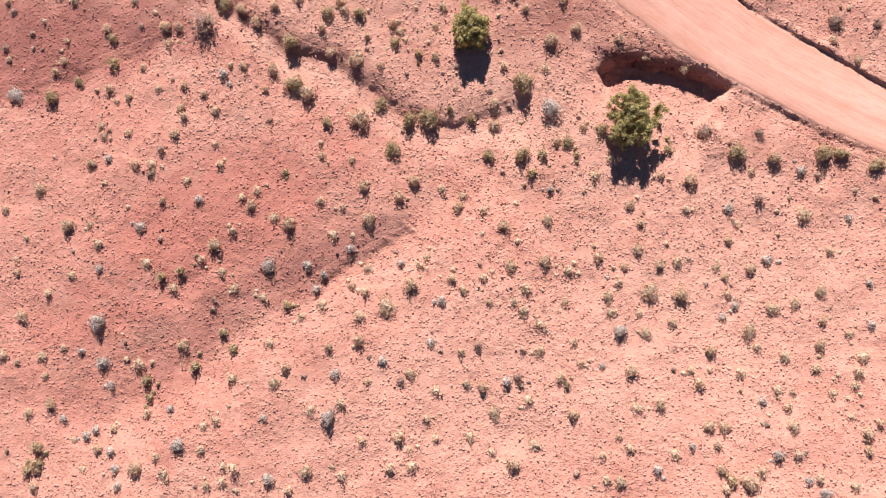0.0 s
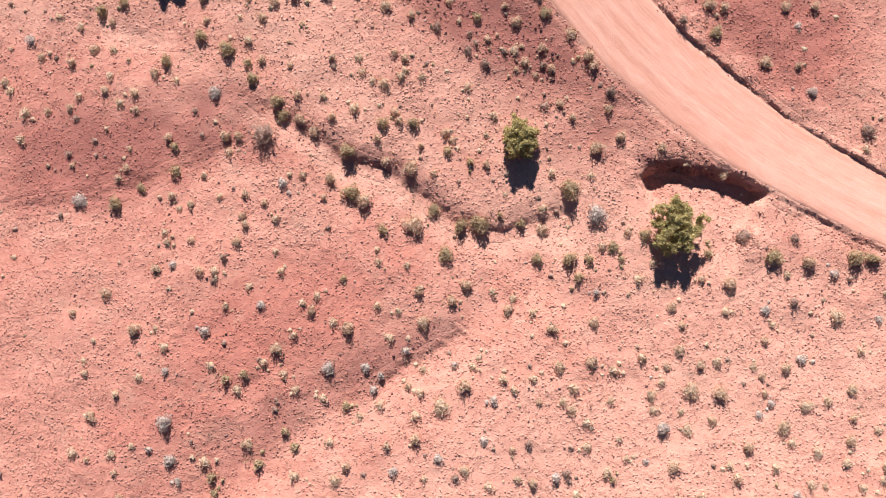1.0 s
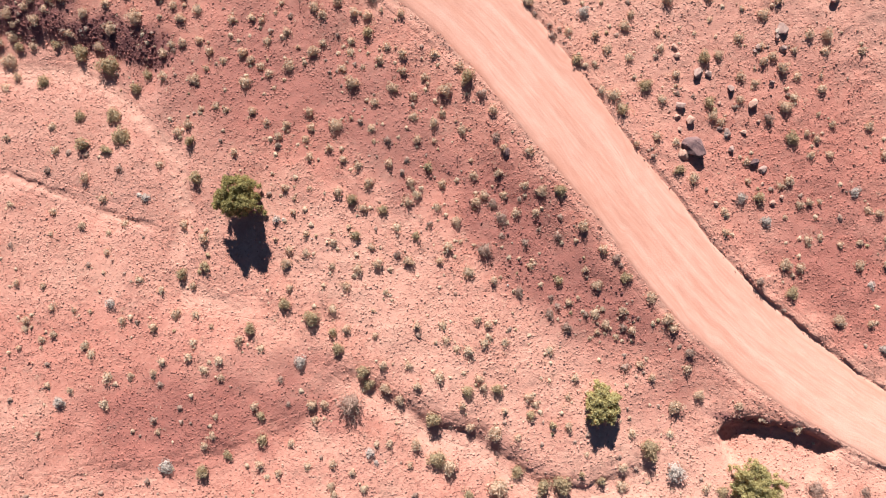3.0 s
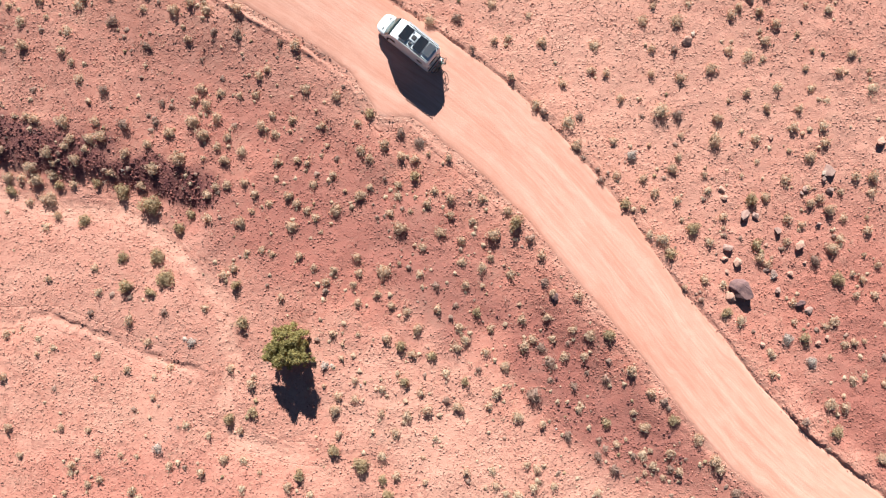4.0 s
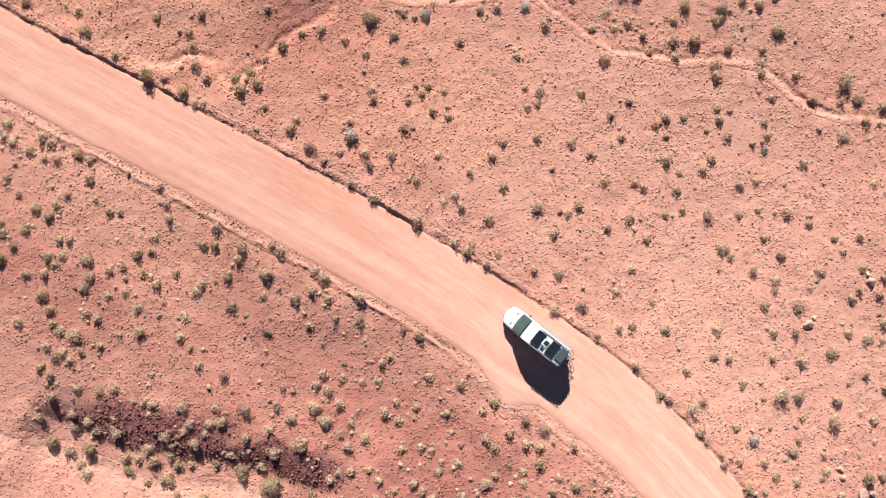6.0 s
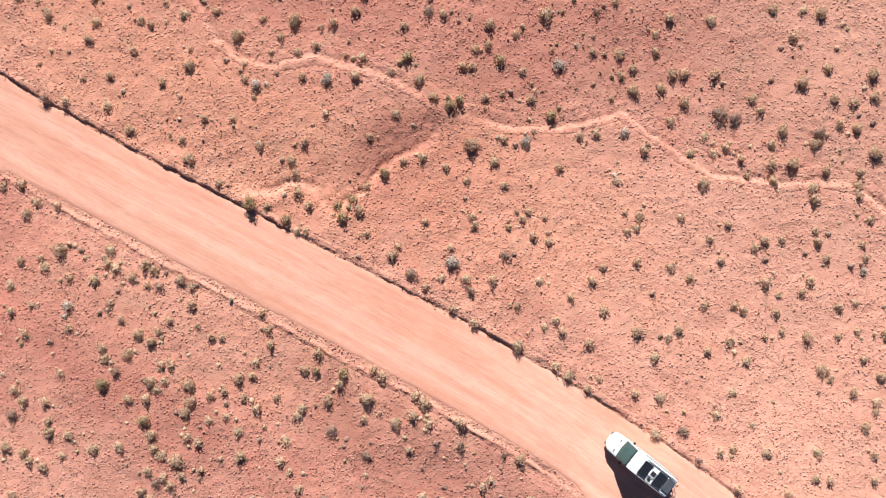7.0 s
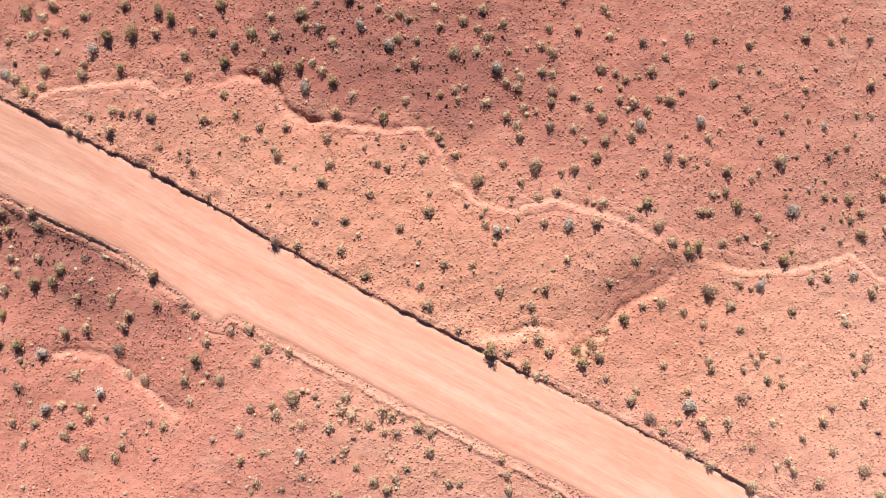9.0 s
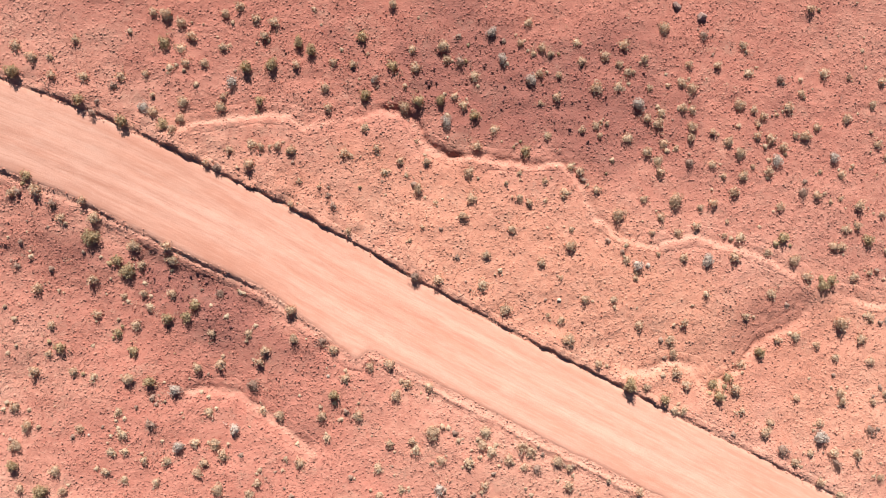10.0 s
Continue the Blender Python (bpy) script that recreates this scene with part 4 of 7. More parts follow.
def curved_screen():
    """The windscreen, bowed forward in the middle, following the body's slope."""
    bm, rows = bmesh.new(), []
    for k in range(7):
        up = k / 6
        x, z, half = -0.98 - 0.72 * up, 1.31 + 1.12 * up, 0.93 - 0.02 * up
        rows.append([bm.verts.new((x + 0.07 + 0.10 * (1 - (s / 5) ** 2) * (1 - 0.4 * up), half * s / 5, z + 0.06 - 0.05 * (s / 5) ** 4)) for s in range(-5, 6)])
    for a, b in zip(rows, rows[1:]):
        for s in range(10):
            bm.faces.new((a[s], a[s + 1], b[s + 1], b[s]))
    deep = bmesh.ops.extrude_face_region(bm, geom=list(bm.faces))["geom"]
    bmesh.ops.translate(bm, vec=(-0.05, 0, -0.10), verts=[v for v in deep if isinstance(v, bmesh.types.BMVert)])
    bmesh.ops.recalc_face_normals(bm, faces=bm.faces)
    return bm


def wheel(x, y, van):
    tyre = part("tyre", ring(bmesh.new(), 0.245, 0.11, 28, 10), RUBBER, None, smooth=True)
    holder = new("wheel", tyre.data)
    bpy.data.objects.remove(tyre)
    holder.parent, holder.location = van, (x, y, 0.355)
    bm = bmesh.new()
    bmesh.ops.create_cone(bm, cap_ends=True, segments=20, radius1=0.2, radius2=0.17, depth=0.16, matrix=Matrix.Rotation(math.pi / 2, 4, "X"))
    part("rim", bm, ALLOY, holder)
    bm = bmesh.new()
    bmesh.ops.create_cone(bm, cap_ends=True, segments=12, radius1=0.06, radius2=0.06, depth=0.2, matrix=Matrix.Rotation(math.pi / 2, 4, "X"))
    part("hub_cap", bm, BLACK, holder)


def camper_van(where):
    van = new("camper_van")
    van.matrix_basis = where
    part("body", hull(), PAINT, van, "dusty white panel van body", smooth=True).data.set_sharp_from_angle(angle=radians(32))
    # windscreen in two depths with the pillars left white
    part("windscreen", curved_screen(), GLASS, van, "dark tinted windscreen", smooth=True)
    for s in (1, -1):
        part("side_window", slab([(-1.45, s * 1.015, 1.28), (-2.35, s * 1.01, 1.28), (-2.30, s * 1.0, 1.85), (-1.90, s * 1.0, 1.85)], -0.015 * s), GLASS, van)
        part("rear_window", slab([(-4.9, s * 1.01, 1.5), (-5.5, s * 1.01, 1.5), (-5.5, s * 1.003, 1.95), (-4.9, s * 1.003, 1.95)], -0.015 * s), GLASS, van)
        part("wing_mirror", box(one_box((-1.52, s * 1.13, 1.42), (0.12, 0.22, 0.30), 0.035), (-1.5, s * 1.02, 1.36), (0.05, 0.12, 0.06), 0.01), BLACK, van)
        part("headlight", slab([(0.14, s * 0.64, 0.72), (0.10, s * 0.78, 0.72), (-0.20, s * 0.91, 1.0), (-0.06, s * 0.72, 1.0)], 0.03 * s), LAMP_GLASS, van)
        part("tail_light", one_box((-6.10, s * 0.86, 1.25), (0.06, 0.10, 0.5), 0.02), RED_GLASS, van)
        part("bonnet_vent", one_box((-0.52, s * 0.55, 1.165), (0.08, 0.26, 0.05), 0.01, Matrix.Rotation(radians(10), 3, "Y")), BLACK, van)
        part("roof_rail", rod(rod(rod(bmesh.new(), (-2.75, s * 0.84, 2.87), (-6.0, s * 0.84, 2.83), 0.035), (-2.75, s * 0.84, 2.6), (-2.75, s * 0.84, 2.87), 0.02), (-5.98, s * 0.84, 2.6), (-5.98, s * 0.84, 2.83), 0.02), BLACK, van)
        wheel(-1.02, s * 0.90, van)
        wheel(-4.72, s * 0.90, van)
    part("front_bumper", one_box((0.16, 0, 0.45), (0.24, 1.35, 0.24), 0.07), BLACK, van)
    part("grille", one_box((0.25, 0, 0.66), (0.08, 0.8, 0.12), 0.03), BLACK, van)
    part("rear_bumper", one_box((-6.14, 0, 0.45), (0.14, 1.8, 0.2), 0.05), BLACK, van)
    part("back_window", one_box((-6.10, 0, 1.75), (0.05, 1.3, 0.5), 0.02), GLASS, van)
    part("awning", box(one_box((-4.15, -1.03, 2.50), (3.5, 0.17, 0.15), 0.05), (-4.15, -0.96, 2.52), (3.3, 0.1, 0.05)), GREY_PLATE, van, "rolled-up grey awning case")
    # the roof: panel, skylight, panel, small panel
    for x, long, y, wide, made_of, label in ((-3.00, 0.90, 0.0, 1.40, CELLS, "dark blue solar panel"), (-4.62, 0.92, 0.0, 1.40, CELLS, "dark blue solar panel"), (-5.54, 0.78, -0.08, 1.22, SHEEN_CELLS, "solar panel with a grey reflection painted into its face")):
        panel = part("solar_panel", one_box((x, y, 2.875), (long, wide, 0.035), 0.008), ALLOY, van, label)
        part("glass_face", one_box((x, y, 2.897), (long - 0.05, wide - 0.05, 0.012)), made_of, panel)
        for s in (1, -1):
            part("bracket", one_box((x, y + s * (wide / 2 - 0.08), 2.820), (long * 0.9, 0.04, 0.09)), ALLOY, panel)
    vent = part("skylight", one_box((-3.80, -0.05, 2.850), (0.66, 0.62, 0.14), 0.05), PAINT, van, "white framed roof vent")
    part("dome", one_box((-3.80, -0.12, 2.930), (0.42, 0.42, 0.10), 0.04), BLACK, vent)
    part("roof_box", one_box((-3.78, 0.50, 2.840), (0.30, 0.22, 0.12), 0.03), BLACK, van)
    part("cable_gland", one_box((-3.95, 0.36, 2.820), (0.12, 0.10, 0.07), 0.02), PAINT, van)
    rack = part("bike_rack", rod(rod(rod(rod(bmesh.new(), (-6.1, 0.45, 1.9), (-6.25, 0.45, 0.62), 0.02), (-6.1, -0.45, 1.9), (-6.25, -0.45, 0.62), 0.02), (-6.55, 0.45, 0.66), (-6.1, 0.45, 0.66), 0.02), (-6.55, -0.45, 0.66), (-6.1, -0.45, 0.66), 0.02), ALLOY, van)
    for x in (-6.30, -6.50):
        part("wheel_tray", one_box((x, 0, 0.68), (0.09, 1.75, 0.03)), ALLOY, rack)
    return tagged(van, "white high-roof camper van with roof solar panels, on the dirt road", "van")


def bicycle(where, colour, label):
    bike = new("bicycle")
    bike.matrix_basis = where
    for x in (-0.53, 0.53):
        bm = ring(bmesh.new(), 0.33, 0.028, 26, 6)
        hoop = part("wheel", bm, RUBBER, bike, smooth=True)
        hoop.location = (x, 0, 0.35)
        bm = bmesh.new()
        for k in range(10):
            a = math.tau * k / 10
            rod(bm, (0, 0, 0), (0.31 * math.cos(a), 0.012, 0.31 * math.sin(a)), 0.004, 3)
        part("spokes", bm, ALLOY, hoop)
    bm = bmesh.new()
    for a, b in (((-0.15, 0, 0.32), (-0.28, 0, 0.86)), ((-0.15, 0, 0.32), (0.32, 0, 0.72)), ((-0.25, 0, 0.78), (0.33, 0, 0.86)), ((-0.53, 0, 0.35), (-0.15, 0, 0.32)), ((-0.53, 0, 0.35), (-0.26, 0, 0.76)), ((0.32, 0, 0.70), (0.34, 0, 0.90)), ((0.33, 0, 0.72), (0.53, 0, 0.35))):
        rod(bm, a, b, 0.022)
    part("frame", bm, colour, bike)
    part("handlebar", rod(rod(bmesh.new(), (0.34, 0, 0.88), (0.38, 0, 1.0), 0.015), (0.36, -0.33, 1.02), (0.36, 0.33, 1.02), 0.015), BLACK, bike)
    part("saddle", one_box((-0.29, 0, 0.92), (0.26, 0.13, 0.06), 0.025), BLACK, bike)
    part("pedals", rod(rod(bmesh.new(), (-0.15, -0.16, 0.2), (-0.15, 0.16, 0.44), 0.014), (-0.15, -0.2, 0.2), (-0.15, -0.1, 0.2), 0.03), BLACK, bike)
    return tagged(bike, label, "bicycle", "bicycles on the rear rack")


VAN = pose(-24.72, 72.55, float(swell(-24.0, 72.0)) + 0.05, 0, 0, 140.3)
camper_van(VAN)
bicycle(VAN @ pose(-6.32, 0.02, 0.62, 0, 0, -88) @ pose(0, 0, 0, 42, 0, 0), plain_material("teal_frame", (0.08, 0.22, 0.2), 0.35), "mountain bike with a teal frame, on the van's rack")
bicycle(VAN @ pose(-6.58, -0.12, 0.62, 0, 0, 93) @ pose(0, 0, 0, -36, 0, 0), plain_material("grey_frame", (0.16, 0.17, 0.17), 0.35), "mountain bike with a dark grey frame, on the van's rack")


# ---- shrubs that stand out, from the south up: x, y, radius ----
plant("olive", [
    (35.9, 10.4, 0.99), (32.9, 11.4, 0.87), (1.5, 11.4, 0.70), (4.5, 11.4, 0.99), (31.4, 11.5, 0.99), (23.7, 11.6, 1.11), (-7.1, 11.8, 0.93), (8.6, 12.5, 0.70),
    (11.6, 13.7, 0.70), (-5.7, 14.5, 1.05), (-3.9, 14.7, 1.40), (-8.2, 16.0, 0.81), (-38.1, 16.6, 0.81), (-15.9, 17.6, 1.16), (4.6, 17.9, 1.28), (-35.7, 18.1, 0.70),
    (-16.2, 21.4, 1.05), (-12.9, 24.0, 0.70), (-10.1, 24.1, 0.81), (-22.2, 24.8, 0.81), (-22.7, 26.0, 0.81), (-25.0, 28.2, 0.76), (-33.4, 30.1, 0.76),
    (-27.5, 31.1, 1.11), (-30.1, 32.4, 0.76), (18.5, 32.8, 0.76), (2.3, 34.5, 0.70), (-40.2, 35.3, 0.81), (-23.6, 42.2, 0.70), (-3.9, 42.8, 0.81), (-38.7, 44.5, 0.87)])
plant("olive", [
    (7.5, 44.7, 0.76), (-47.9, 47.5, 0.70), (18.6, 47.7, 0.87), (-39.3, 48.1, 0.70), (-50.3, 48.1, 0.87), (-46.4, 48.8, 1.28), (-47.4, 50.9, 0.93), (-50.7, 50.9, 0.70),
    (4.4, 52.8, 0.81), (-12.6, 53.6, 1.05), (-45.3, 53.7, 0.81), (-54.8, 54.6, 0.81), (10.1, 55.5, 0.76), (-48.1, 56.0, 1.40), (-51.0, 57.4, 1.05),
    (-62.2, 57.7, 0.81), (-65.9, 60.0, 0.93), (-69.5, 60.7, 0.81), (-68.8, 75.3, 0.81), (-72.7, 78.9, 0.81), (-112.3, 87.6, 0.87), (-114.6, 90.1, 0.70), (-57.9, 95.6, 0.93),
    (-45.2, 98.1, 0.76), (-38.9, 104.2, 0.70), (-103.7, 107.5, 0.87), (-106.7, 110.7, 0.99), (-74.8, 122.4, 0.70), (-81.7, 123.0, 0.70), (-112.0, 125.2, 0.81), (-92.3, 125.6, 0.76)])
plant("olive", [
    (-90.0, 125.8, 0.76), (-86.4, 127.1, 0.76), (-87.5, 127.8, 0.70)])
plant("silver", [
    (30.0, -17.9, 0.76), (-17.7, -17.1, 0.76), (-25.6, -14.2, 0.76), (-12.5, -11.7, 1.05), (-32.7, -7.2, 0.81), (13.0, -4.3, 0.87), (-33.0, -3.6, 0.99), (-17.9, 1.4, 0.87),
    (7.1, 15.6, 1.28), (-41.7, 17.0, 0.99), (-52.3, 23.1, 0.70), (-28.6, 27.0, 0.81), (27.6, 27.2, 0.70), (16.0, 39.7, 0.70), (13.6, 42.0, 0.76), (24.8, 42.5, 0.76),
    (-1.5, 59.8, 0.70), (-39.1, 89.6, 0.93), (-100.0, 91.0, 0.76), (-100.1, 96.3, 0.76), (-31.9, 100.7, 0.81), (-50.3, 107.0, 0.87), (-28.5, 107.8, 0.87), (-43.3, 116.1, 0.81),
    (-37.5, 116.3, 0.70), (-74.3, 120.4, 0.87), (-56.5, 121.6, 0.81), (-101.3, 122.1, 0.70), (-66.4, 124.1, 0.70), (-69.0, 126.0, 0.76), (-69.9, 128.5, 0.70)])
plant("twiggy", [
    (25.7, 13.3, 0.70), (-23.9, 22.9, 1.6), (21.2, 13.5, 1.40), (32.8, 23.5, 0.93), (8.5, 27.2, 0.81), (-3.4, 29.8, 0.70), (-5.0, 31.1, 0.76), (-7.9, 33.3, 0.70), (-11.1, 37.3, 1.05),
    (-9.5, 40.3, 0.81), (-10.3, 41.7, 0.70), (16.3, 49.6, 0.81), (-21.5, 61.4, 0.76), (-23.3, 62.3, 0.76), (3.1, 63.7, 0.70), (-50.2, 63.8, 0.93), (-52.0, 67.1, 0.70),
    (-67.9, 69.3, 0.70), (-47.8, 71.3, 0.76), (-38.8, 72.2, 0.70), (-17.8, 73.1, 0.81), (-51.0, 73.8, 0.76), (-81.6, 76.1, 0.76), (-71.4, 79.9, 0.70), (-37.5, 86.9, 0.70),
    (-43.0, 88.6, 0.76), (-92.9, 96.5, 0.76), (-4.0, 100.8, 0.87), (-12.0, 102.4, 0.87), (-13.4, 102.9, 1.16), (-77.6, 106.2, 0.70)])
plant("sage", [
    (23.6, -17.0, 0.93), (-29.5, -16.3, 0.81), (21.3, -16.0, 0.70), (3.5, -15.8, 0.87), (21.7, -12.5, 0.70), (20.4, -12.4, 0.70), (8.8, -11.6, 0.70), (-37.4, -10.9, 0.76),
    (16.3, -10.6, 0.76), (0.9, -9.2, 0.70), (13.9, -7.8, 0.70), (20.8, -6.0, 0.76), (-25.4, -5.6, 0.76), (30.4, -5.5, 0.70), (-40.2, -3.2, 0.81), (18.4, -1.1, 0.93),
    (-5.4, -0.3, 0.87), (24.7, 1.2, 0.70), (3.4, 1.4, 0.76), (6.4, 1.8, 0.70), (14.7, 2.9, 0.70), (-22.6, 3.2, 0.76), (-35.9, 4.9, 0.81), (2.8, 4.9, 0.81),
    (-16.1, 5.1, 0.81), (-9.2, 5.5, 0.87), (6.7, 5.5, 0.70), (-1.3, 6.6, 0.87), (-19.4, 6.7, 0.70), (14.1, 6.9, 0.70), (-38.7, 8.2, 0.70), (-9.6, 8.5, 0.76)])
plant("sage", [
    (-5.2, 9.0, 0.70), (19.5, 9.1, 0.81), (-33.9, 10.5, 0.70), (27.0, 11.1, 0.93), (2.0, 14.2, 0.76), (-10.1, 14.6, 1.28), (-14.7, 16.8, 1.05), (-17.8, 18.9, 0.87),
    (-10.4, 19.9, 1.05), (34.6, 19.9, 0.70), (7.2, 21.9, 0.87), (-27.6, 22.9, 0.70), (9.5, 23.0, 0.70), (-19.3, 23.3, 0.70), (-20.6, 24.4, 0.81), (23.2, 30.0, 0.81),
    (6.3, 30.5, 0.76), (-40.7, 31.5, 0.76), (4.7, 32.6, 0.76), (-0.4, 33.8, 0.70), (25.2, 35.4, 0.70), (17.9, 35.5, 0.81), (-29.9, 36.2, 0.70), (-18.3, 36.3, 0.81),
    (-1.8, 39.4, 0.76), (-13.8, 40.0, 0.70), (-5.7, 42.8, 0.76), (-22.0, 43.7, 0.81), (-50.0, 44.8, 0.76), (26.2, 48.8, 0.70), (-25.1, 49.2, 0.93), (10.9, 49.9, 0.70)])
plant("sage", [
    (18.0, 50.7, 0.81), (-14.7, 52.5, 0.87), (-19.7, 52.8, 0.81), (-23.5, 53.3, 0.99), (-33.8, 53.6, 0.76), (-38.9, 54.1, 0.76), (17.7, 54.4, 0.76), (-57.5, 55.1, 0.70),
    (-29.6, 55.1, 0.81), (11.5, 55.7, 0.76), (-27.2, 56.4, 0.70), (-34.1, 56.5, 0.70), (-58.4, 56.8, 1.05), (21.9, 57.5, 0.76), (-49.0, 57.9, 0.70), (2.5, 58.5, 0.70),
    (-59.6, 58.7, 0.87), (-62.4, 59.0, 0.76), (-57.9, 59.2, 0.70), (15.8, 59.5, 0.76), (-47.5, 59.5, 0.81), (-67.9, 59.8, 0.76), (-60.0, 59.9, 0.81), (-40.3, 60.1, 0.76),
    (-44.9, 60.4, 0.99), (-55.2, 60.5, 0.76), (-6.7, 60.8, 0.70), (-50.2, 61.0, 0.81), (6.6, 61.2, 1.05), (-58.0, 61.3, 0.87), (-67.2, 62.2, 0.81), (-55.5, 62.5, 0.70)])
plant("sage", [
    (-42.4, 62.6, 0.81), (-52.5, 62.7, 0.76), (-45.7, 62.9, 0.81), (6.9, 63.3, 0.76), (-43.4, 63.9, 0.87), (-56.2, 64.2, 0.87), (-68.7, 65.5, 0.70), (-64.0, 66.0, 0.76),
    (-29.4, 66.0, 0.70), (-68.6, 67.7, 0.76), (6.4, 68.0, 0.70), (-69.4, 68.5, 0.70), (-9.8, 70.7, 0.70), (-33.2, 70.8, 0.70), (-78.8, 71.1, 0.70), (-65.9, 71.4, 0.93),
    (-59.9, 71.6, 0.76), (-80.6, 72.5, 0.76), (3.1, 72.6, 0.81), (-73.8, 72.7, 0.70), (-0.1, 72.7, 0.70), (-82.3, 73.1, 0.70), (-68.2, 73.9, 0.70), (-76.2, 74.0, 0.70),
    (-78.1, 74.4, 0.70), (-44.9, 74.5, 0.76), (11.7, 75.1, 0.76), (-78.1, 75.4, 0.70), (-1.1, 76.0, 0.70), (-64.9, 76.0, 0.81), (-42.1, 76.4, 0.81), (-51.3, 76.8, 0.81)])
plant("sage", [
    (-47.5, 76.9, 0.81), (-64.4, 77.0, 0.70), (-70.3, 77.4, 0.70), (1.5, 77.5, 0.70), (-4.0, 78.2, 0.81), (-64.5, 78.6, 0.81), (-68.1, 79.0, 0.81), (-5.4, 81.4, 0.81),
    (-70.2, 81.7, 0.76), (-72.6, 82.3, 0.76), (-21.8, 82.5, 0.70), (-67.9, 82.8, 0.70), (-69.1, 83.6, 0.70), (-96.5, 86.9, 0.76), (-98.3, 88.5, 0.70), (-64.8, 88.6, 0.70),
    (14.4, 90.2, 0.81), (-44.7, 90.4, 0.76), (-96.7, 91.1, 0.70), (11.9, 91.4, 0.81), (-76.4, 91.8, 0.93), (-114.3, 91.9, 0.70), (9.2, 92.2, 0.70), (4.8, 92.2, 0.70),
    (14.5, 93.4, 0.93), (-90.6, 93.5, 0.70), (-83.2, 93.5, 0.70), (-113.3, 93.6, 0.81), (7.9, 93.9, 1.28), (-79.7, 95.3, 0.76), (-15.2, 96.3, 0.76), (-3.3, 97.3, 0.70)])
plant("sage", [
    (-104.2, 97.6, 0.70), (-6.6, 98.0, 0.76), (1.4, 98.8, 0.99), (-85.3, 99.7, 0.70), (-4.4, 99.8, 0.70), (-63.6, 100.0, 0.81), (-37.0, 100.5, 0.99), (-88.9, 100.8, 0.70),
    (-7.5, 101.2, 0.81), (-0.4, 101.2, 0.76), (-69.3, 102.9, 0.70), (-89.1, 103.5, 0.76), (1.3, 104.1, 0.70), (-16.7, 104.1, 0.70), (-21.5, 105.3, 0.87), (-5.6, 105.6, 0.81),
    (1.1, 106.2, 0.76), (-41.7, 106.7, 0.76), (-17.8, 106.8, 0.76), (-63.2, 108.7, 0.70), (-22.8, 108.8, 0.76), (-103.0, 109.8, 0.76), (-58.6, 111.4, 0.81), (-73.0, 111.7, 0.70),
    (-3.6, 112.1, 0.81), (-29.7, 112.5, 0.93), (-8.1, 112.6, 0.70), (-53.2, 112.6, 1.05), (-77.1, 114.3, 0.76), (-46.6, 114.8, 0.70), (-46.9, 116.9, 0.70), (-48.0, 118.0, 0.70)])
plant("sage", [
    (-88.5, 118.1, 0.70), (-40.4, 118.4, 0.76), (-51.5, 119.4, 0.76), (-46.9, 121.4, 0.70), (-78.1, 121.9, 0.76), (-60.4, 123.2, 0.81), (-110.4, 126.5, 0.76), (-53.9, 128.6, 0.76),
    (-99.0, 130.3, 0.70)])
plant("straw", [
    (12.8, -17.2, 0.70), (-14.4, -16.4, 0.70), (27.6, -12.4, 0.76), (1.9, -11.4, 0.76), (-17.2, -8.8, 0.70), (-5.4, -8.0, 0.70), (27.2, -6.5, 0.70), (15.3, -4.5, 0.70),
    (24.3, -4.3, 0.87), (17.6, -3.6, 0.70), (26.4, -2.3, 0.87), (-7.5, -2.2, 1.05), (28.4, -1.8, 0.70), (12.0, -1.3, 0.81), (15.7, -0.9, 1.16), (30.7, -0.8, 0.70),
    (29.5, 6.0, 0.93), (19.4, 19.4, 0.70), (-49.7, 28.5, 0.70), (-12.7, 35.2, 0.81), (-17.5, 42.6, 0.70), (8.9, 43.9, 0.76), (-15.8, 49.4, 0.70), (6.0, 51.5, 0.70),
    (-66.3, 57.4, 0.76), (-38.6, 60.9, 0.70), (-7.5, 63.0, 0.93), (1.4, 64.0, 1.16), (-10.5, 64.7, 0.70), (10.0, 69.2, 0.87), (-4.8, 70.4, 0.81), (-67.3, 71.9, 0.70)])
plant("straw", [
    (1.3, 51.8, 1.05), (2.0, 50.6, 0.7), (-20.4, 72.9, 0.70), (-71.3, 72.9, 0.70), (-60.0, 73.9, 0.76), (-19.9, 76.3, 0.70), (-28.5, 78.6, 0.76), (-11.4, 79.4, 0.70), (-20.3, 80.1, 0.76), (-33.2, 81.6, 0.81),
    (12.9, 82.6, 0.70), (7.7, 88.7, 0.76), (-111.0, 89.4, 0.70), (-101.1, 89.7, 0.70), (-71.5, 91.6, 0.70), (-4.6, 95.7, 0.70), (-98.0, 98.3, 0.70), (-10.3, 104.2, 0.70),
    (-99.7, 108.4, 0.76), (-14.1, 111.7, 0.70), (-106.3, 112.4, 0.81), (-54.8, 116.3, 0.76), (-94.7, 122.1, 0.70), (-97.9, 122.6, 0.70), (-74.4, 127.3, 0.81)])

# ---- lesser brush, one mesh of each kind ----
LESSER = {kind: [] for kind in SHRUB_KINDS}


def lesser(kind, places):
    """Brush of a kind; on the dusty flat in the south much of the sage is dry or silvery."""
    for n, (x, y, r) in enumerate(places):
        dry = kind == "sage" and y < 11 and n % 4
        LESSER[("straw", "silver", "straw")[n % 4 - 1] if dry else kind].append((x, y, r))


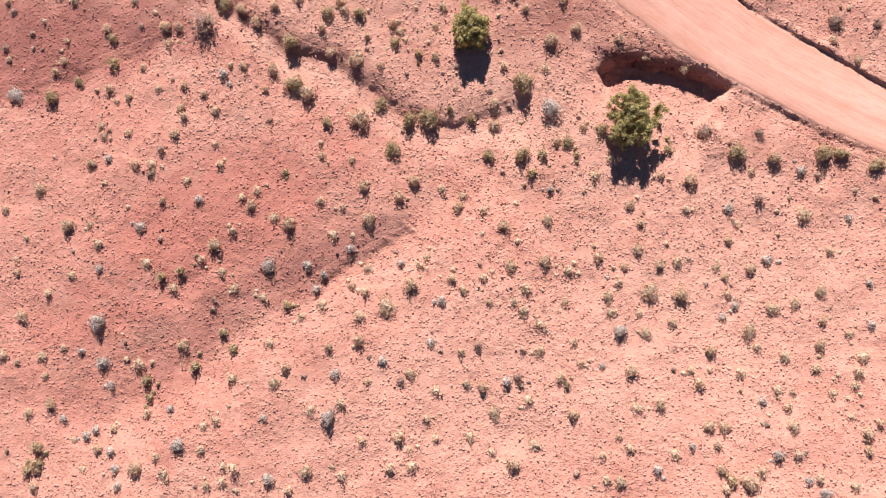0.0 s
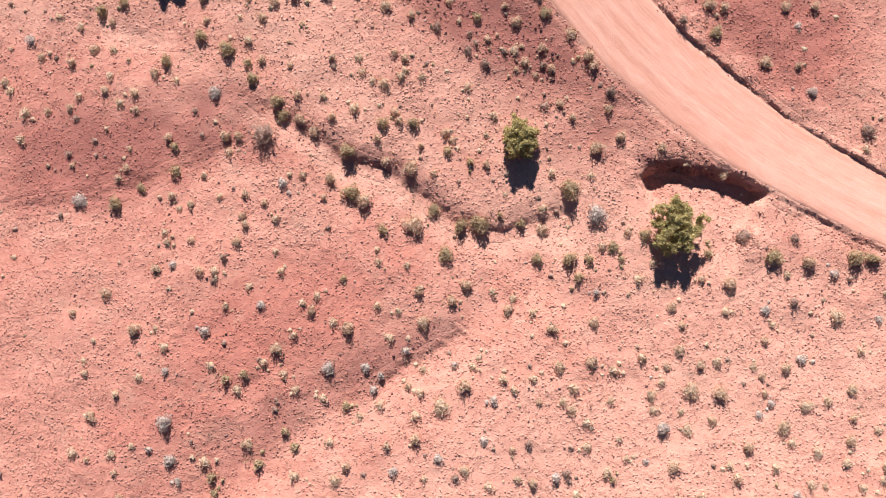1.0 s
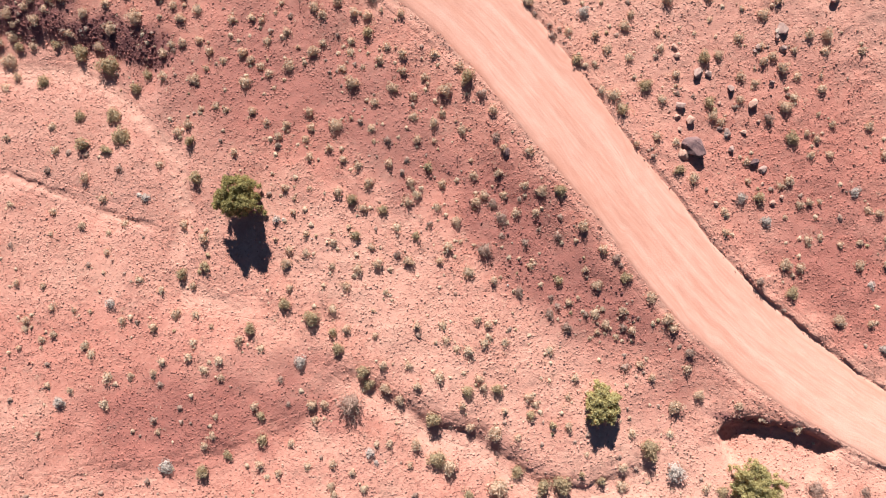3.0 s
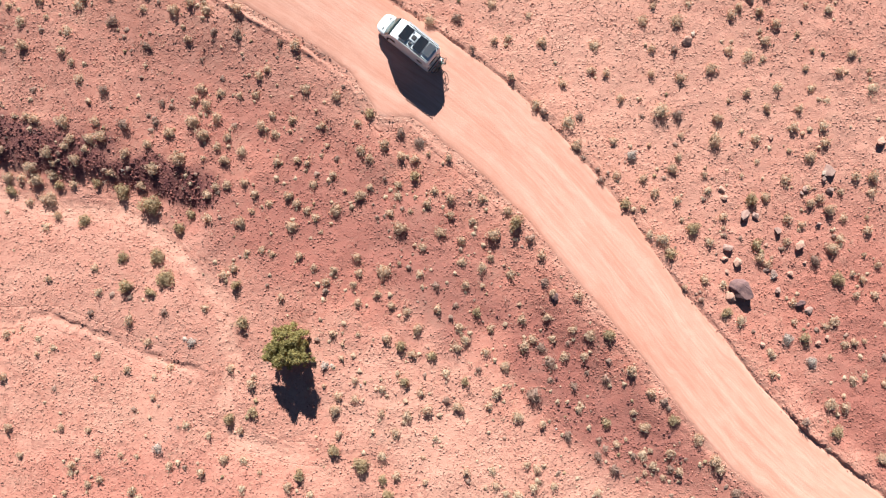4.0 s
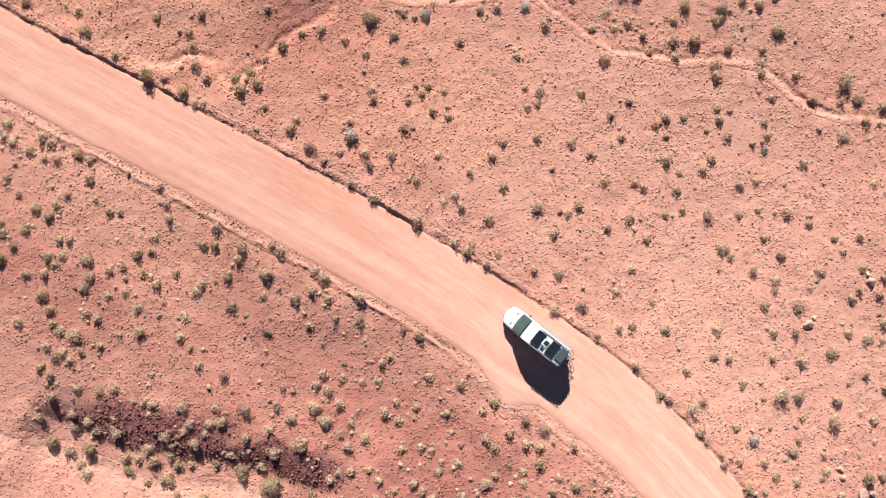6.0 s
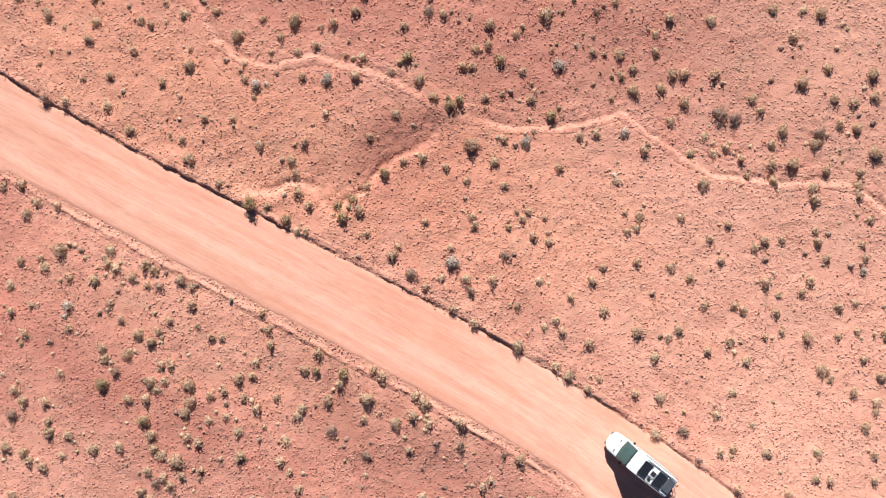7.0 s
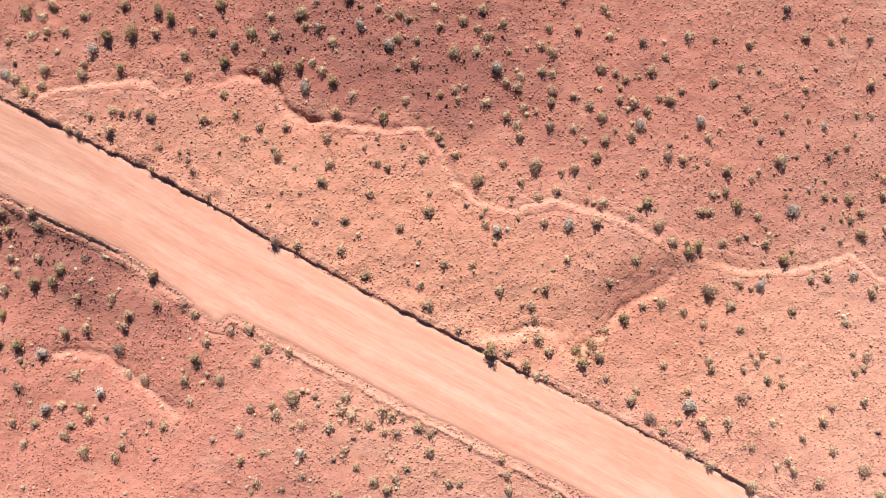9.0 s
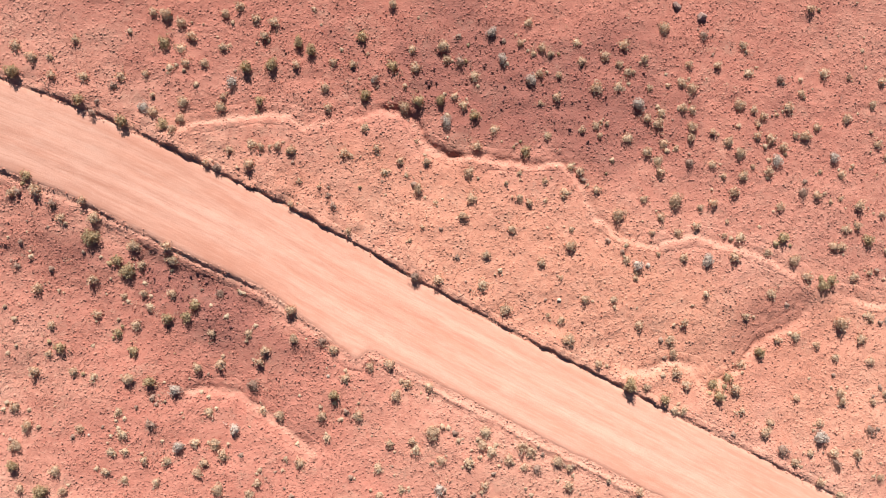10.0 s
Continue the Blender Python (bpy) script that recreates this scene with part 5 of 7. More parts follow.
lesser("olive", [
    (22.1, -16.9, 0.58), (-39.4, -16.7, 0.58), (-38.5, -16.2, 0.64), (-38.5, -14.7, 0.64), (-28.6, -10.3, 0.47), (8.3, -9.0, 0.41), (-28.8, -8.8, 0.58), (-24.4, -7.5, 0.58),
    (-21.0, -5.9, 0.58), (-21.9, -4.5, 0.47), (-16.3, -2.1, 0.52), (-27.3, 0.4, 0.52), (-25.6, 0.9, 0.47), (-16.5, 9.6, 0.41), (5.3, 9.7, 0.58), (6.3, 11.4, 0.58),
    (9.4, 11.4, 0.41), (17.7, 11.9, 0.58), (-12.9, 14.1, 0.58), (-0.0, 14.8, 0.58), (-2.0, 15.6, 0.35), (-32.3, 19.6, 0.64), (-4.8, 20.5, 0.47), (-6.9, 21.5, 0.58),
    (-32.4, 21.9, 0.52), (-25.5, 29.7, 0.52), (-4.1, 34.3, 0.58), (-37.8, 36.0, 0.64), (-17.6, 38.7, 0.52), (-23.3, 38.8, 0.58), (-20.7, 41.2, 0.58), (15.3, 42.0, 0.64)])
lesser("olive", [
    (-16.4, 45.2, 0.58), (2.1, 50.4, 0.64), (10.6, 51.2, 0.64), (-44.1, 55.0, 0.58), (-2.2, 55.2, 0.64), (-57.3, 58.1, 0.58), (-22.0, 58.2, 0.64), (-53.5, 58.3, 0.58),
    (-26.2, 64.2, 0.64), (-49.7, 79.4, 0.64), (-52.3, 79.7, 0.52), (-54.6, 94.0, 0.58), (-49.3, 94.1, 0.64), (-49.7, 95.1, 0.64), (-85.4, 95.5, 0.58), (-48.3, 95.7, 0.64),
    (-102.3, 97.2, 0.64), (-103.7, 100.1, 0.58), (-110.1, 100.7, 0.58), (-105.0, 101.8, 0.52), (-100.4, 103.0, 0.64), (-29.4, 103.1, 0.64), (-98.7, 103.1, 0.64), (-97.9, 104.2, 0.58),
    (-38.0, 104.7, 0.58), (-34.1, 108.4, 0.64), (-104.6, 108.5, 0.64), (-42.8, 108.9, 0.64), (-111.6, 116.3, 0.58), (-67.1, 117.5, 0.64), (-99.7, 120.6, 0.64), (-103.2, 120.9, 0.64)])
lesser("olive", [
    (-71.7, 120.9, 0.58), (-76.8, 122.4, 0.64), (-91.2, 122.6, 0.52), (-106.7, 122.8, 0.58), (-79.1, 125.6, 0.64), (-99.3, 127.8, 0.64), (-81.8, 128.3, 0.64)])
lesser("silver", [
    (-22.1, 18.4, 0.64), (-47.1, 32.6, 0.64), (26.3, 33.5, 0.47), (-30.8, 40.4, 0.52), (-43.7, 42.7, 0.58), (12.3, 48.1, 0.41), (-75.9, 86.4, 0.64), (0.2, 87.5, 0.52),
    (-94.8, 92.4, 0.64), (-22.5, 101.3, 0.58), (-57.0, 106.7, 0.64), (-26.9, 109.6, 0.29), (-25.4, 115.6, 0.41), (-93.6, 124.3, 0.64)])
lesser("twiggy", [
    (-6.2, -8.7, 0.47), (4.0, -8.4, 0.64), (0.5, -5.6, 0.47), (-22.8, -2.5, 0.47), (-22.7, -1.6, 0.35), (25.6, 7.4, 0.58), (-28.4, 9.4, 0.41), (30.9, 9.5, 0.47),
    (-27.5, 11.6, 0.52), (-17.9, 14.3, 0.35), (-42.9, 21.4, 0.52), (-29.8, 23.0, 0.35), (36.4, 23.2, 0.58), (-42.2, 24.8, 0.47), (-30.5, 25.3, 0.47), (2.3, 25.9, 0.64),
    (2.1, 29.7, 0.52), (-1.5, 31.0, 0.41), (17.8, 31.1, 0.35), (-4.2, 31.8, 0.47), (-4.8, 32.7, 0.41), (15.3, 33.9, 0.64), (-49.4, 36.3, 0.41), (1.4, 36.4, 0.58),
    (-19.4, 37.0, 0.52), (-7.2, 37.9, 0.52), (-57.3, 38.3, 0.41), (-9.5, 38.6, 0.41), (-4.1, 38.6, 0.58), (-5.9, 39.2, 0.35), (-16.3, 39.8, 0.41), (-53.8, 45.6, 0.52)])
lesser("twiggy", [
    (-46.4, 45.6, 0.52), (5.0, 46.0, 0.41), (-20.2, 47.8, 0.52), (-9.9, 48.0, 0.58), (-11.2, 52.1, 0.64), (-4.5, 57.5, 0.58), (-4.7, 58.5, 0.35), (-6.1, 59.6, 0.41),
    (-6.4, 63.5, 0.58), (-0.4, 63.6, 0.35), (-47.0, 63.9, 0.52), (-9.8, 64.0, 0.47), (-45.5, 65.4, 0.41), (-46.4, 65.8, 0.41), (2.9, 69.9, 0.52), (-42.5, 69.9, 0.29),
    (-16.4, 70.2, 0.41), (-34.7, 71.2, 0.41), (-41.1, 72.4, 0.47), (-66.8, 88.0, 0.52), (11.2, 89.7, 0.41), (-34.1, 90.0, 0.64), (-102.4, 93.2, 0.64), (-86.3, 100.5, 0.58),
    (-95.6, 105.1, 0.58), (-73.7, 107.9, 0.35), (-113.4, 108.3, 0.52), (-24.9, 112.7, 0.52), (-84.9, 112.9, 0.52), (-40.7, 113.1, 0.64), (-109.7, 113.8, 0.52), (-85.3, 113.9, 0.47)])
lesser("twiggy", [
    (-51.8, 116.1, 0.52), (-95.1, 116.7, 0.52), (-105.7, 121.7, 0.58), (-42.9, 123.7, 0.52), (-20.8, 123.8, 0.52), (-103.8, 124.0, 0.52), (-80.7, 124.5, 0.47), (-72.9, 125.9, 0.64),
    (-29.0, 126.7, 0.52), (-50.2, 127.9, 0.52)])
lesser("sage", [
    (-38.8, -18.2, 0.52), (-15.9, -18.1, 0.52), (-31.0, -17.9, 0.47), (-23.1, -17.7, 0.52), (21.6, -17.6, 0.47), (11.6, -17.1, 0.52), (28.7, -16.9, 0.47), (-11.3, -16.8, 0.58),
    (29.6, -16.7, 0.47), (-34.3, -16.6, 0.41), (-31.4, -16.5, 0.58), (-20.7, -16.2, 0.58), (24.7, -16.2, 0.64), (-7.1, -16.1, 0.58), (15.9, -16.1, 0.52), (-5.3, -16.0, 0.58),
    (-27.6, -15.3, 0.47), (11.3, -15.0, 0.41), (-31.9, -15.0, 0.47), (1.7, -14.8, 0.41), (-33.1, -14.8, 0.47), (17.4, -14.8, 0.52), (26.2, -14.8, 0.58), (-5.5, -14.6, 0.41),
    (33.8, -14.4, 0.52), (5.4, -14.2, 0.64), (18.9, -14.1, 0.41), (-35.3, -14.1, 0.35), (21.0, -14.0, 0.47), (-9.6, -13.8, 0.52), (-34.2, -13.7, 0.52), (-3.2, -13.6, 0.47)])
lesser("sage", [
    (-6.4, -13.4, 0.64), (12.7, -13.4, 0.41), (-33.4, -13.2, 0.47), (-31.8, -13.1, 0.47), (33.8, -12.9, 0.64), (-23.4, -12.6, 0.47), (-36.3, -12.2, 0.47), (-22.3, -12.1, 0.47),
    (34.9, -12.0, 0.47), (-4.0, -11.9, 0.47), (-18.1, -11.8, 0.41), (-39.4, -11.7, 0.52), (-28.7, -11.7, 0.52), (32.6, -11.6, 0.47), (-26.6, -11.2, 0.47), (14.3, -10.9, 0.64),
    (27.3, -10.8, 0.47), (-11.4, -10.5, 0.58), (25.1, -10.3, 0.47), (31.2, -9.7, 0.52), (27.8, -9.6, 0.41), (26.5, -9.4, 0.64), (-32.0, -9.2, 0.47), (33.1, -8.9, 0.52),
    (19.7, -8.8, 0.58), (-9.1, -8.7, 0.41), (3.0, -8.7, 0.58), (-21.0, -8.5, 0.64), (-37.9, -8.4, 0.41), (7.8, -8.3, 0.58), (-11.9, -8.0, 0.58), (19.0, -7.7, 0.47)])
lesser("sage", [
    (-16.2, -7.5, 0.52), (29.9, -7.5, 0.58), (11.4, -7.4, 0.41), (-29.4, -7.3, 0.64), (-40.5, -7.2, 0.35), (9.6, -7.1, 0.41), (-7.8, -6.9, 0.58), (-38.2, -6.7, 0.58),
    (-41.9, -6.6, 0.64), (33.9, -6.5, 0.64), (-34.6, -6.2, 0.41), (-36.2, -5.9, 0.41), (-12.5, -5.7, 0.47), (-17.7, -5.4, 0.52), (-3.6, -5.3, 0.52), (8.9, -5.3, 0.47),
    (-9.9, -5.1, 0.64), (32.9, -4.5, 0.52), (34.8, -3.7, 0.47), (5.9, -3.7, 0.58), (30.7, -3.4, 0.47), (-15.0, -3.1, 0.47), (22.0, -3.1, 0.52), (14.7, -2.8, 0.41),
    (4.5, -2.6, 0.64), (-13.2, -2.1, 0.64), (23.2, -2.1, 0.47), (8.2, -1.8, 0.52), (1.5, -1.8, 0.41), (3.7, -1.8, 0.47), (-2.7, -1.7, 0.58), (-18.4, -1.4, 0.52)])
lesser("sage", [
    (22.6, -1.1, 0.41), (-9.4, -0.9, 0.52), (-13.8, -0.7, 0.52), (-20.9, -0.6, 0.52), (-10.6, -0.4, 0.47), (13.0, -0.1, 0.47), (34.8, -0.1, 0.41), (1.0, 0.3, 0.52),
    (22.4, 0.4, 0.47), (-35.4, 0.5, 0.47), (-13.1, 0.6, 0.47), (-22.0, 0.8, 0.52), (-40.8, 0.8, 0.47), (8.5, 1.0, 0.58), (-32.9, 1.1, 0.47), (-9.2, 1.1, 0.58),
    (13.5, 1.3, 0.52), (21.6, 1.3, 0.52), (-14.5, 1.4, 0.58), (-4.6, 1.4, 0.52), (16.6, 1.5, 0.58), (-28.7, 1.6, 0.58), (-6.3, 1.6, 0.47), (18.2, 1.8, 0.58),
    (-23.8, 1.9, 0.47), (-40.9, 2.0, 0.35), (26.2, 2.0, 0.58), (-4.0, 2.2, 0.47), (11.2, 2.2, 0.58), (31.7, 2.7, 0.47), (-10.8, 2.9, 0.52), (-33.0, 3.3, 0.58)])
lesser("sage", [
    (22.8, 3.7, 0.47), (-21.0, 4.4, 0.47), (-29.3, 4.8, 0.64), (-33.9, 5.0, 0.41), (15.0, 5.2, 0.47), (23.6, 5.2, 0.41), (33.5, 5.7, 0.52), (1.0, 6.3, 0.47),
    (-42.0, 6.4, 0.47), (19.1, 6.5, 0.52), (22.9, 6.6, 0.64), (-11.5, 6.6, 0.41), (-27.3, 7.1, 0.41), (-13.4, 7.1, 0.47), (-24.0, 7.2, 0.52), (-20.2, 7.4, 0.47),
    (-6.5, 7.5, 0.64), (-18.9, 8.0, 0.47), (7.0, 8.3, 0.41), (11.0, 9.5, 0.58), (16.9, 9.5, 0.47), (25.1, 9.9, 0.47), (29.4, 10.0, 0.52), (-28.3, 10.3, 0.52),
    (-29.7, 10.3, 0.52), (-22.2, 10.3, 0.47), (-32.3, 10.9, 0.47), (-13.3, 11.1, 0.47), (7.6, 12.6, 0.58), (-32.9, 13.0, 0.47), (-26.3, 13.0, 0.58), (-30.6, 13.2, 0.47)])
lesser("sage", [
    (10.0, 13.9, 0.47), (-25.5, 14.6, 0.47), (-25.8, 15.4, 0.47), (-30.8, 16.5, 0.47), (-23.8, 16.6, 0.41), (-18.4, 17.1, 0.41), (-32.6, 17.3, 0.52), (-25.6, 17.4, 0.52),
    (-37.9, 19.0, 0.47), (-29.6, 19.2, 0.47), (-20.3, 19.2, 0.47), (-8.2, 19.4, 0.47), (-37.1, 20.0, 0.47), (-3.3, 20.3, 0.52), (-42.5, 20.3, 0.35), (-12.7, 20.5, 0.58),
    (-27.3, 21.4, 0.52), (32.5, 21.7, 0.58), (-36.8, 21.8, 0.35), (13.3, 21.9, 0.58), (-9.4, 22.0, 0.41), (-6.5, 22.5, 0.52), (-13.4, 22.6, 0.47), (-33.0, 22.8, 0.52),
    (-26.4, 22.9, 0.58), (-3.3, 23.1, 0.41), (-7.1, 23.2, 0.58), (-51.2, 24.2, 0.41), (-11.4, 24.3, 0.52), (-17.6, 24.6, 0.52), (-53.5, 24.7, 0.41), (4.9, 24.8, 0.47)])
lesser("sage", [
    (-11.8, 25.1, 0.52), (-36.2, 25.5, 0.47), (-45.2, 25.6, 0.47), (8.3, 25.6, 0.52), (-42.9, 25.9, 0.47), (3.7, 26.1, 0.52), (-20.8, 26.6, 0.52), (-56.4, 28.3, 0.35),
    (-1.1, 28.7, 0.29), (-14.9, 28.8, 0.52), (1.4, 28.8, 0.41), (-34.5, 29.0, 0.58), (-54.1, 29.1, 0.47), (-0.4, 29.3, 0.35), (2.9, 29.4, 0.52), (-21.5, 29.4, 0.41),
    (-52.9, 29.6, 0.47), (6.8, 29.6, 0.64), (26.3, 29.7, 0.47), (0.4, 30.0, 0.58), (-24.2, 30.0, 0.52), (-17.6, 30.2, 0.47), (-10.9, 30.2, 0.52), (-37.2, 30.3, 0.35),
    (-42.9, 30.3, 0.52), (-11.9, 30.7, 0.47), (-46.0, 30.9, 0.52), (-55.7, 31.0, 0.52), (2.0, 31.3, 0.52), (0.1, 31.5, 0.35), (-21.7, 31.7, 0.29), (-49.2, 31.8, 0.35)])
lesser("sage", [
    (-60.9, 31.9, 0.41), (-50.8, 31.9, 0.35), (-3.1, 32.2, 0.47), (-2.2, 32.6, 0.29), (-29.6, 33.9, 0.47), (-24.2, 34.0, 0.58), (-39.1, 34.2, 0.47), (-54.0, 34.3, 0.41),
    (-10.3, 34.4, 0.47), (-56.7, 34.6, 0.41), (-62.0, 34.6, 0.52), (19.3, 35.2, 0.58), (-1.5, 35.3, 0.41), (28.0, 35.4, 0.52), (-23.1, 35.6, 0.64), (-6.8, 35.7, 0.47),
    (-25.5, 35.9, 0.47), (-21.2, 36.1, 0.64), (-15.4, 36.3, 0.47), (0.1, 37.2, 0.58), (-28.0, 37.2, 0.52), (23.3, 37.4, 0.41), (-29.6, 37.5, 0.52), (-47.5, 37.5, 0.41),
    (25.2, 37.6, 0.41), (-21.8, 37.7, 0.47), (28.0, 37.9, 0.52), (20.1, 37.9, 0.52), (-13.4, 38.1, 0.29), (21.3, 38.2, 0.41), (-25.4, 38.2, 0.47), (-30.9, 38.5, 0.29)])
lesser("sage", [
    (-37.9, 38.7, 0.64), (12.0, 38.7, 0.52), (-28.0, 39.0, 0.41), (-53.2, 39.3, 0.35), (-62.4, 39.5, 0.52), (-23.9, 39.6, 0.35), (-50.1, 40.1, 0.52), (-40.0, 40.1, 0.52),
    (17.9, 40.1, 0.35), (-45.9, 40.2, 0.52), (27.2, 40.4, 0.52), (11.9, 40.7, 0.52), (26.1, 40.7, 0.52), (-6.2, 40.8, 0.52), (-8.1, 40.8, 0.58), (-29.2, 41.1, 0.35),
    (19.4, 41.3, 0.52), (-15.6, 41.4, 0.52), (-22.5, 41.4, 0.52), (20.3, 41.5, 0.47), (-53.1, 41.5, 0.47), (21.3, 41.6, 0.35), (-59.0, 41.7, 0.29), (-11.9, 41.9, 0.64),
    (-18.3, 41.9, 0.58), (-29.1, 42.4, 0.29), (-9.2, 42.5, 0.52), (-11.1, 42.5, 0.58), (-48.1, 42.7, 0.52), (-24.9, 42.9, 0.58), (17.5, 43.1, 0.47), (-27.6, 43.3, 0.35)])
lesser("sage", [
    (-30.0, 43.4, 0.47), (-7.3, 43.4, 0.52), (-15.1, 43.6, 0.52), (14.3, 43.6, 0.41), (-62.1, 43.6, 0.52), (18.3, 43.6, 0.64), (-18.1, 43.8, 0.58), (-60.6, 44.2, 0.29),
    (-12.1, 44.4, 0.58), (-9.7, 44.6, 0.52), (-23.0, 45.4, 0.52), (14.2, 45.5, 0.52), (-20.1, 45.6, 0.52), (-42.4, 45.9, 0.52), (-24.4, 46.0, 0.47), (27.7, 46.0, 0.47),
    (22.3, 46.1, 0.52), (20.5, 46.1, 0.52), (-27.6, 46.3, 0.52), (-6.8, 46.6, 0.58), (-34.9, 46.9, 0.47), (-9.2, 46.9, 0.52), (-25.7, 47.1, 0.47), (3.4, 47.2, 0.35),
    (21.1, 47.6, 0.47), (-15.8, 47.7, 0.35), (-21.5, 47.7, 0.29), (-17.4, 47.8, 0.52), (5.4, 47.9, 0.58), (-28.0, 48.0, 0.47), (20.1, 48.2, 0.41), (-30.6, 48.3, 0.52)])
lesser("sage", [
    (-13.1, 48.7, 0.58), (-58.0, 48.9, 0.41), (22.6, 49.0, 0.47), (-27.4, 49.1, 0.52), (-40.6, 49.1, 0.58), (11.7, 49.3, 0.58), (-29.8, 49.4, 0.47), (-31.7, 49.7, 0.41),
    (-39.5, 49.7, 0.52), (-23.6, 49.9, 0.29), (-53.4, 49.9, 0.52), (21.2, 50.0, 0.29), (-17.7, 50.0, 0.58), (-15.0, 50.3, 0.47), (-10.2, 50.5, 0.58), (-27.6, 50.6, 0.52),
    (-33.1, 50.8, 0.52), (-35.7, 51.0, 0.41), (-38.2, 51.2, 0.41), (-21.4, 51.4, 0.52), (-36.7, 51.4, 0.47), (13.5, 51.4, 0.52), (-17.7, 52.0, 0.52), (21.5, 52.4, 0.58),
    (7.4, 52.8, 0.29), (-31.0, 53.0, 0.29), (15.0, 53.0, 0.52), (13.6, 53.6, 0.58), (19.1, 53.6, 0.52), (21.4, 53.6, 0.29), (-16.6, 53.8, 0.52), (7.4, 53.9, 0.52)])
lesser("sage", [
    (-31.5, 54.4, 0.52), (-18.7, 54.4, 0.52), (-42.1, 54.5, 0.64), (-13.3, 54.7, 0.58), (-24.4, 54.7, 0.52), (-22.5, 54.8, 0.35), (-0.5, 54.8, 0.41), (15.8, 55.0, 0.52),
    (-32.3, 55.1, 0.52), (-37.7, 55.1, 0.41), (-20.9, 55.5, 0.52), (16.7, 55.5, 0.58), (-33.3, 55.8, 0.52), (-36.0, 55.8, 0.52), (-15.7, 55.9, 0.58), (-18.7, 56.0, 0.58),
    (21.8, 56.0, 0.58), (25.4, 56.0, 0.52), (18.8, 56.1, 0.41), (0.7, 56.2, 0.64), (15.5, 56.5, 0.52), (-60.4, 56.5, 0.52), (-42.1, 56.8, 0.58), (-20.2, 56.8, 0.52),
    (-37.4, 56.8, 0.52), (-28.7, 56.9, 0.29), (-26.3, 57.2, 0.47), (13.4, 57.3, 0.64), (20.2, 57.5, 0.58), (-31.7, 57.6, 0.52), (-41.2, 57.6, 0.52), (-0.4, 57.6, 0.52)])
lesser("sage", [
    (-40.1, 57.7, 0.58), (-3.0, 57.9, 0.52), (5.6, 57.9, 0.41), (-38.4, 57.9, 0.52), (-55.9, 58.2, 0.52), (-29.8, 58.4, 0.52), (-67.0, 58.4, 0.58), (-61.1, 58.9, 0.58),
    (-51.9, 59.2, 0.58), (-32.3, 59.6, 0.41), (3.1, 59.6, 0.47), (-35.2, 59.8, 0.52), (-18.8, 59.8, 0.47), (-22.0, 59.8, 0.58), (-26.3, 59.9, 0.58), (13.8, 60.1, 0.35),
    (-23.3, 60.1, 0.58), (-57.6, 60.2, 0.41), (-20.7, 60.2, 0.29), (-30.9, 60.3, 0.29), (-42.4, 60.3, 0.35), (-27.1, 60.7, 0.64), (17.2, 60.8, 0.58), (0.3, 60.8, 0.29),
    (-24.9, 61.2, 0.64), (-3.2, 61.2, 0.52), (10.6, 61.3, 0.64), (-41.0, 61.4, 0.52), (-54.1, 61.5, 0.47), (-62.7, 61.7, 0.64), (3.4, 61.7, 0.41), (-47.9, 61.8, 0.58)])
lesser("sage", [
    (-56.1, 61.8, 0.52), (-64.8, 61.9, 0.64), (-40.0, 62.3, 0.52), (14.2, 62.3, 0.64), (-35.4, 62.5, 0.52), (-53.6, 62.5, 0.64), (-33.9, 62.7, 0.29), (-65.4, 62.9, 0.64),
    (-30.8, 63.2, 0.47), (-36.7, 63.3, 0.64), (-27.4, 63.3, 0.47), (-70.2, 63.5, 0.58), (-66.9, 63.7, 0.52), (-33.7, 63.8, 0.52), (-52.9, 64.1, 0.58), (-41.0, 64.2, 0.64),
    (11.7, 64.3, 0.47), (-35.6, 64.3, 0.52), (-59.0, 64.5, 0.64), (-59.8, 64.8, 0.47), (-60.9, 64.8, 0.41), (8.0, 64.9, 0.29), (-2.4, 65.3, 0.52), (-42.1, 65.5, 0.64),
    (9.8, 65.7, 0.47), (-43.2, 66.1, 0.52), (-62.6, 66.2, 0.64), (-37.2, 66.3, 0.52), (-38.8, 66.3, 0.47), (-66.1, 66.3, 0.58), (-40.7, 66.6, 0.58), (-32.3, 66.7, 0.64)])
lesser("sage", [
    (-7.9, 66.7, 0.52), (-42.6, 67.1, 0.64), (3.4, 67.2, 0.64), (-12.8, 67.4, 0.47), (21.3, 67.5, 0.29), (18.5, 67.5, 0.52), (0.6, 67.6, 0.47), (-3.7, 67.7, 0.52),
    (15.4, 67.9, 0.41), (-5.1, 68.0, 0.52), (-36.8, 68.1, 0.52), (-54.4, 68.2, 0.64), (-82.0, 68.4, 0.58), (-36.0, 68.7, 0.47), (-66.6, 69.0, 0.52), (19.7, 69.2, 0.52),
    (17.0, 69.3, 0.29), (16.0, 69.6, 0.29), (-67.2, 69.8, 0.52), (8.1, 69.8, 0.58), (-55.2, 69.9, 0.47), (-65.5, 69.9, 0.47), (0.7, 70.0, 0.47), (-63.7, 70.3, 0.47),
    (-68.7, 70.4, 0.58), (11.6, 70.6, 0.58), (-14.3, 70.9, 0.47), (-56.1, 71.0, 0.58), (-13.0, 71.1, 0.52), (14.6, 71.2, 0.35), (-80.1, 71.7, 0.58), (-43.7, 71.8, 0.47)])
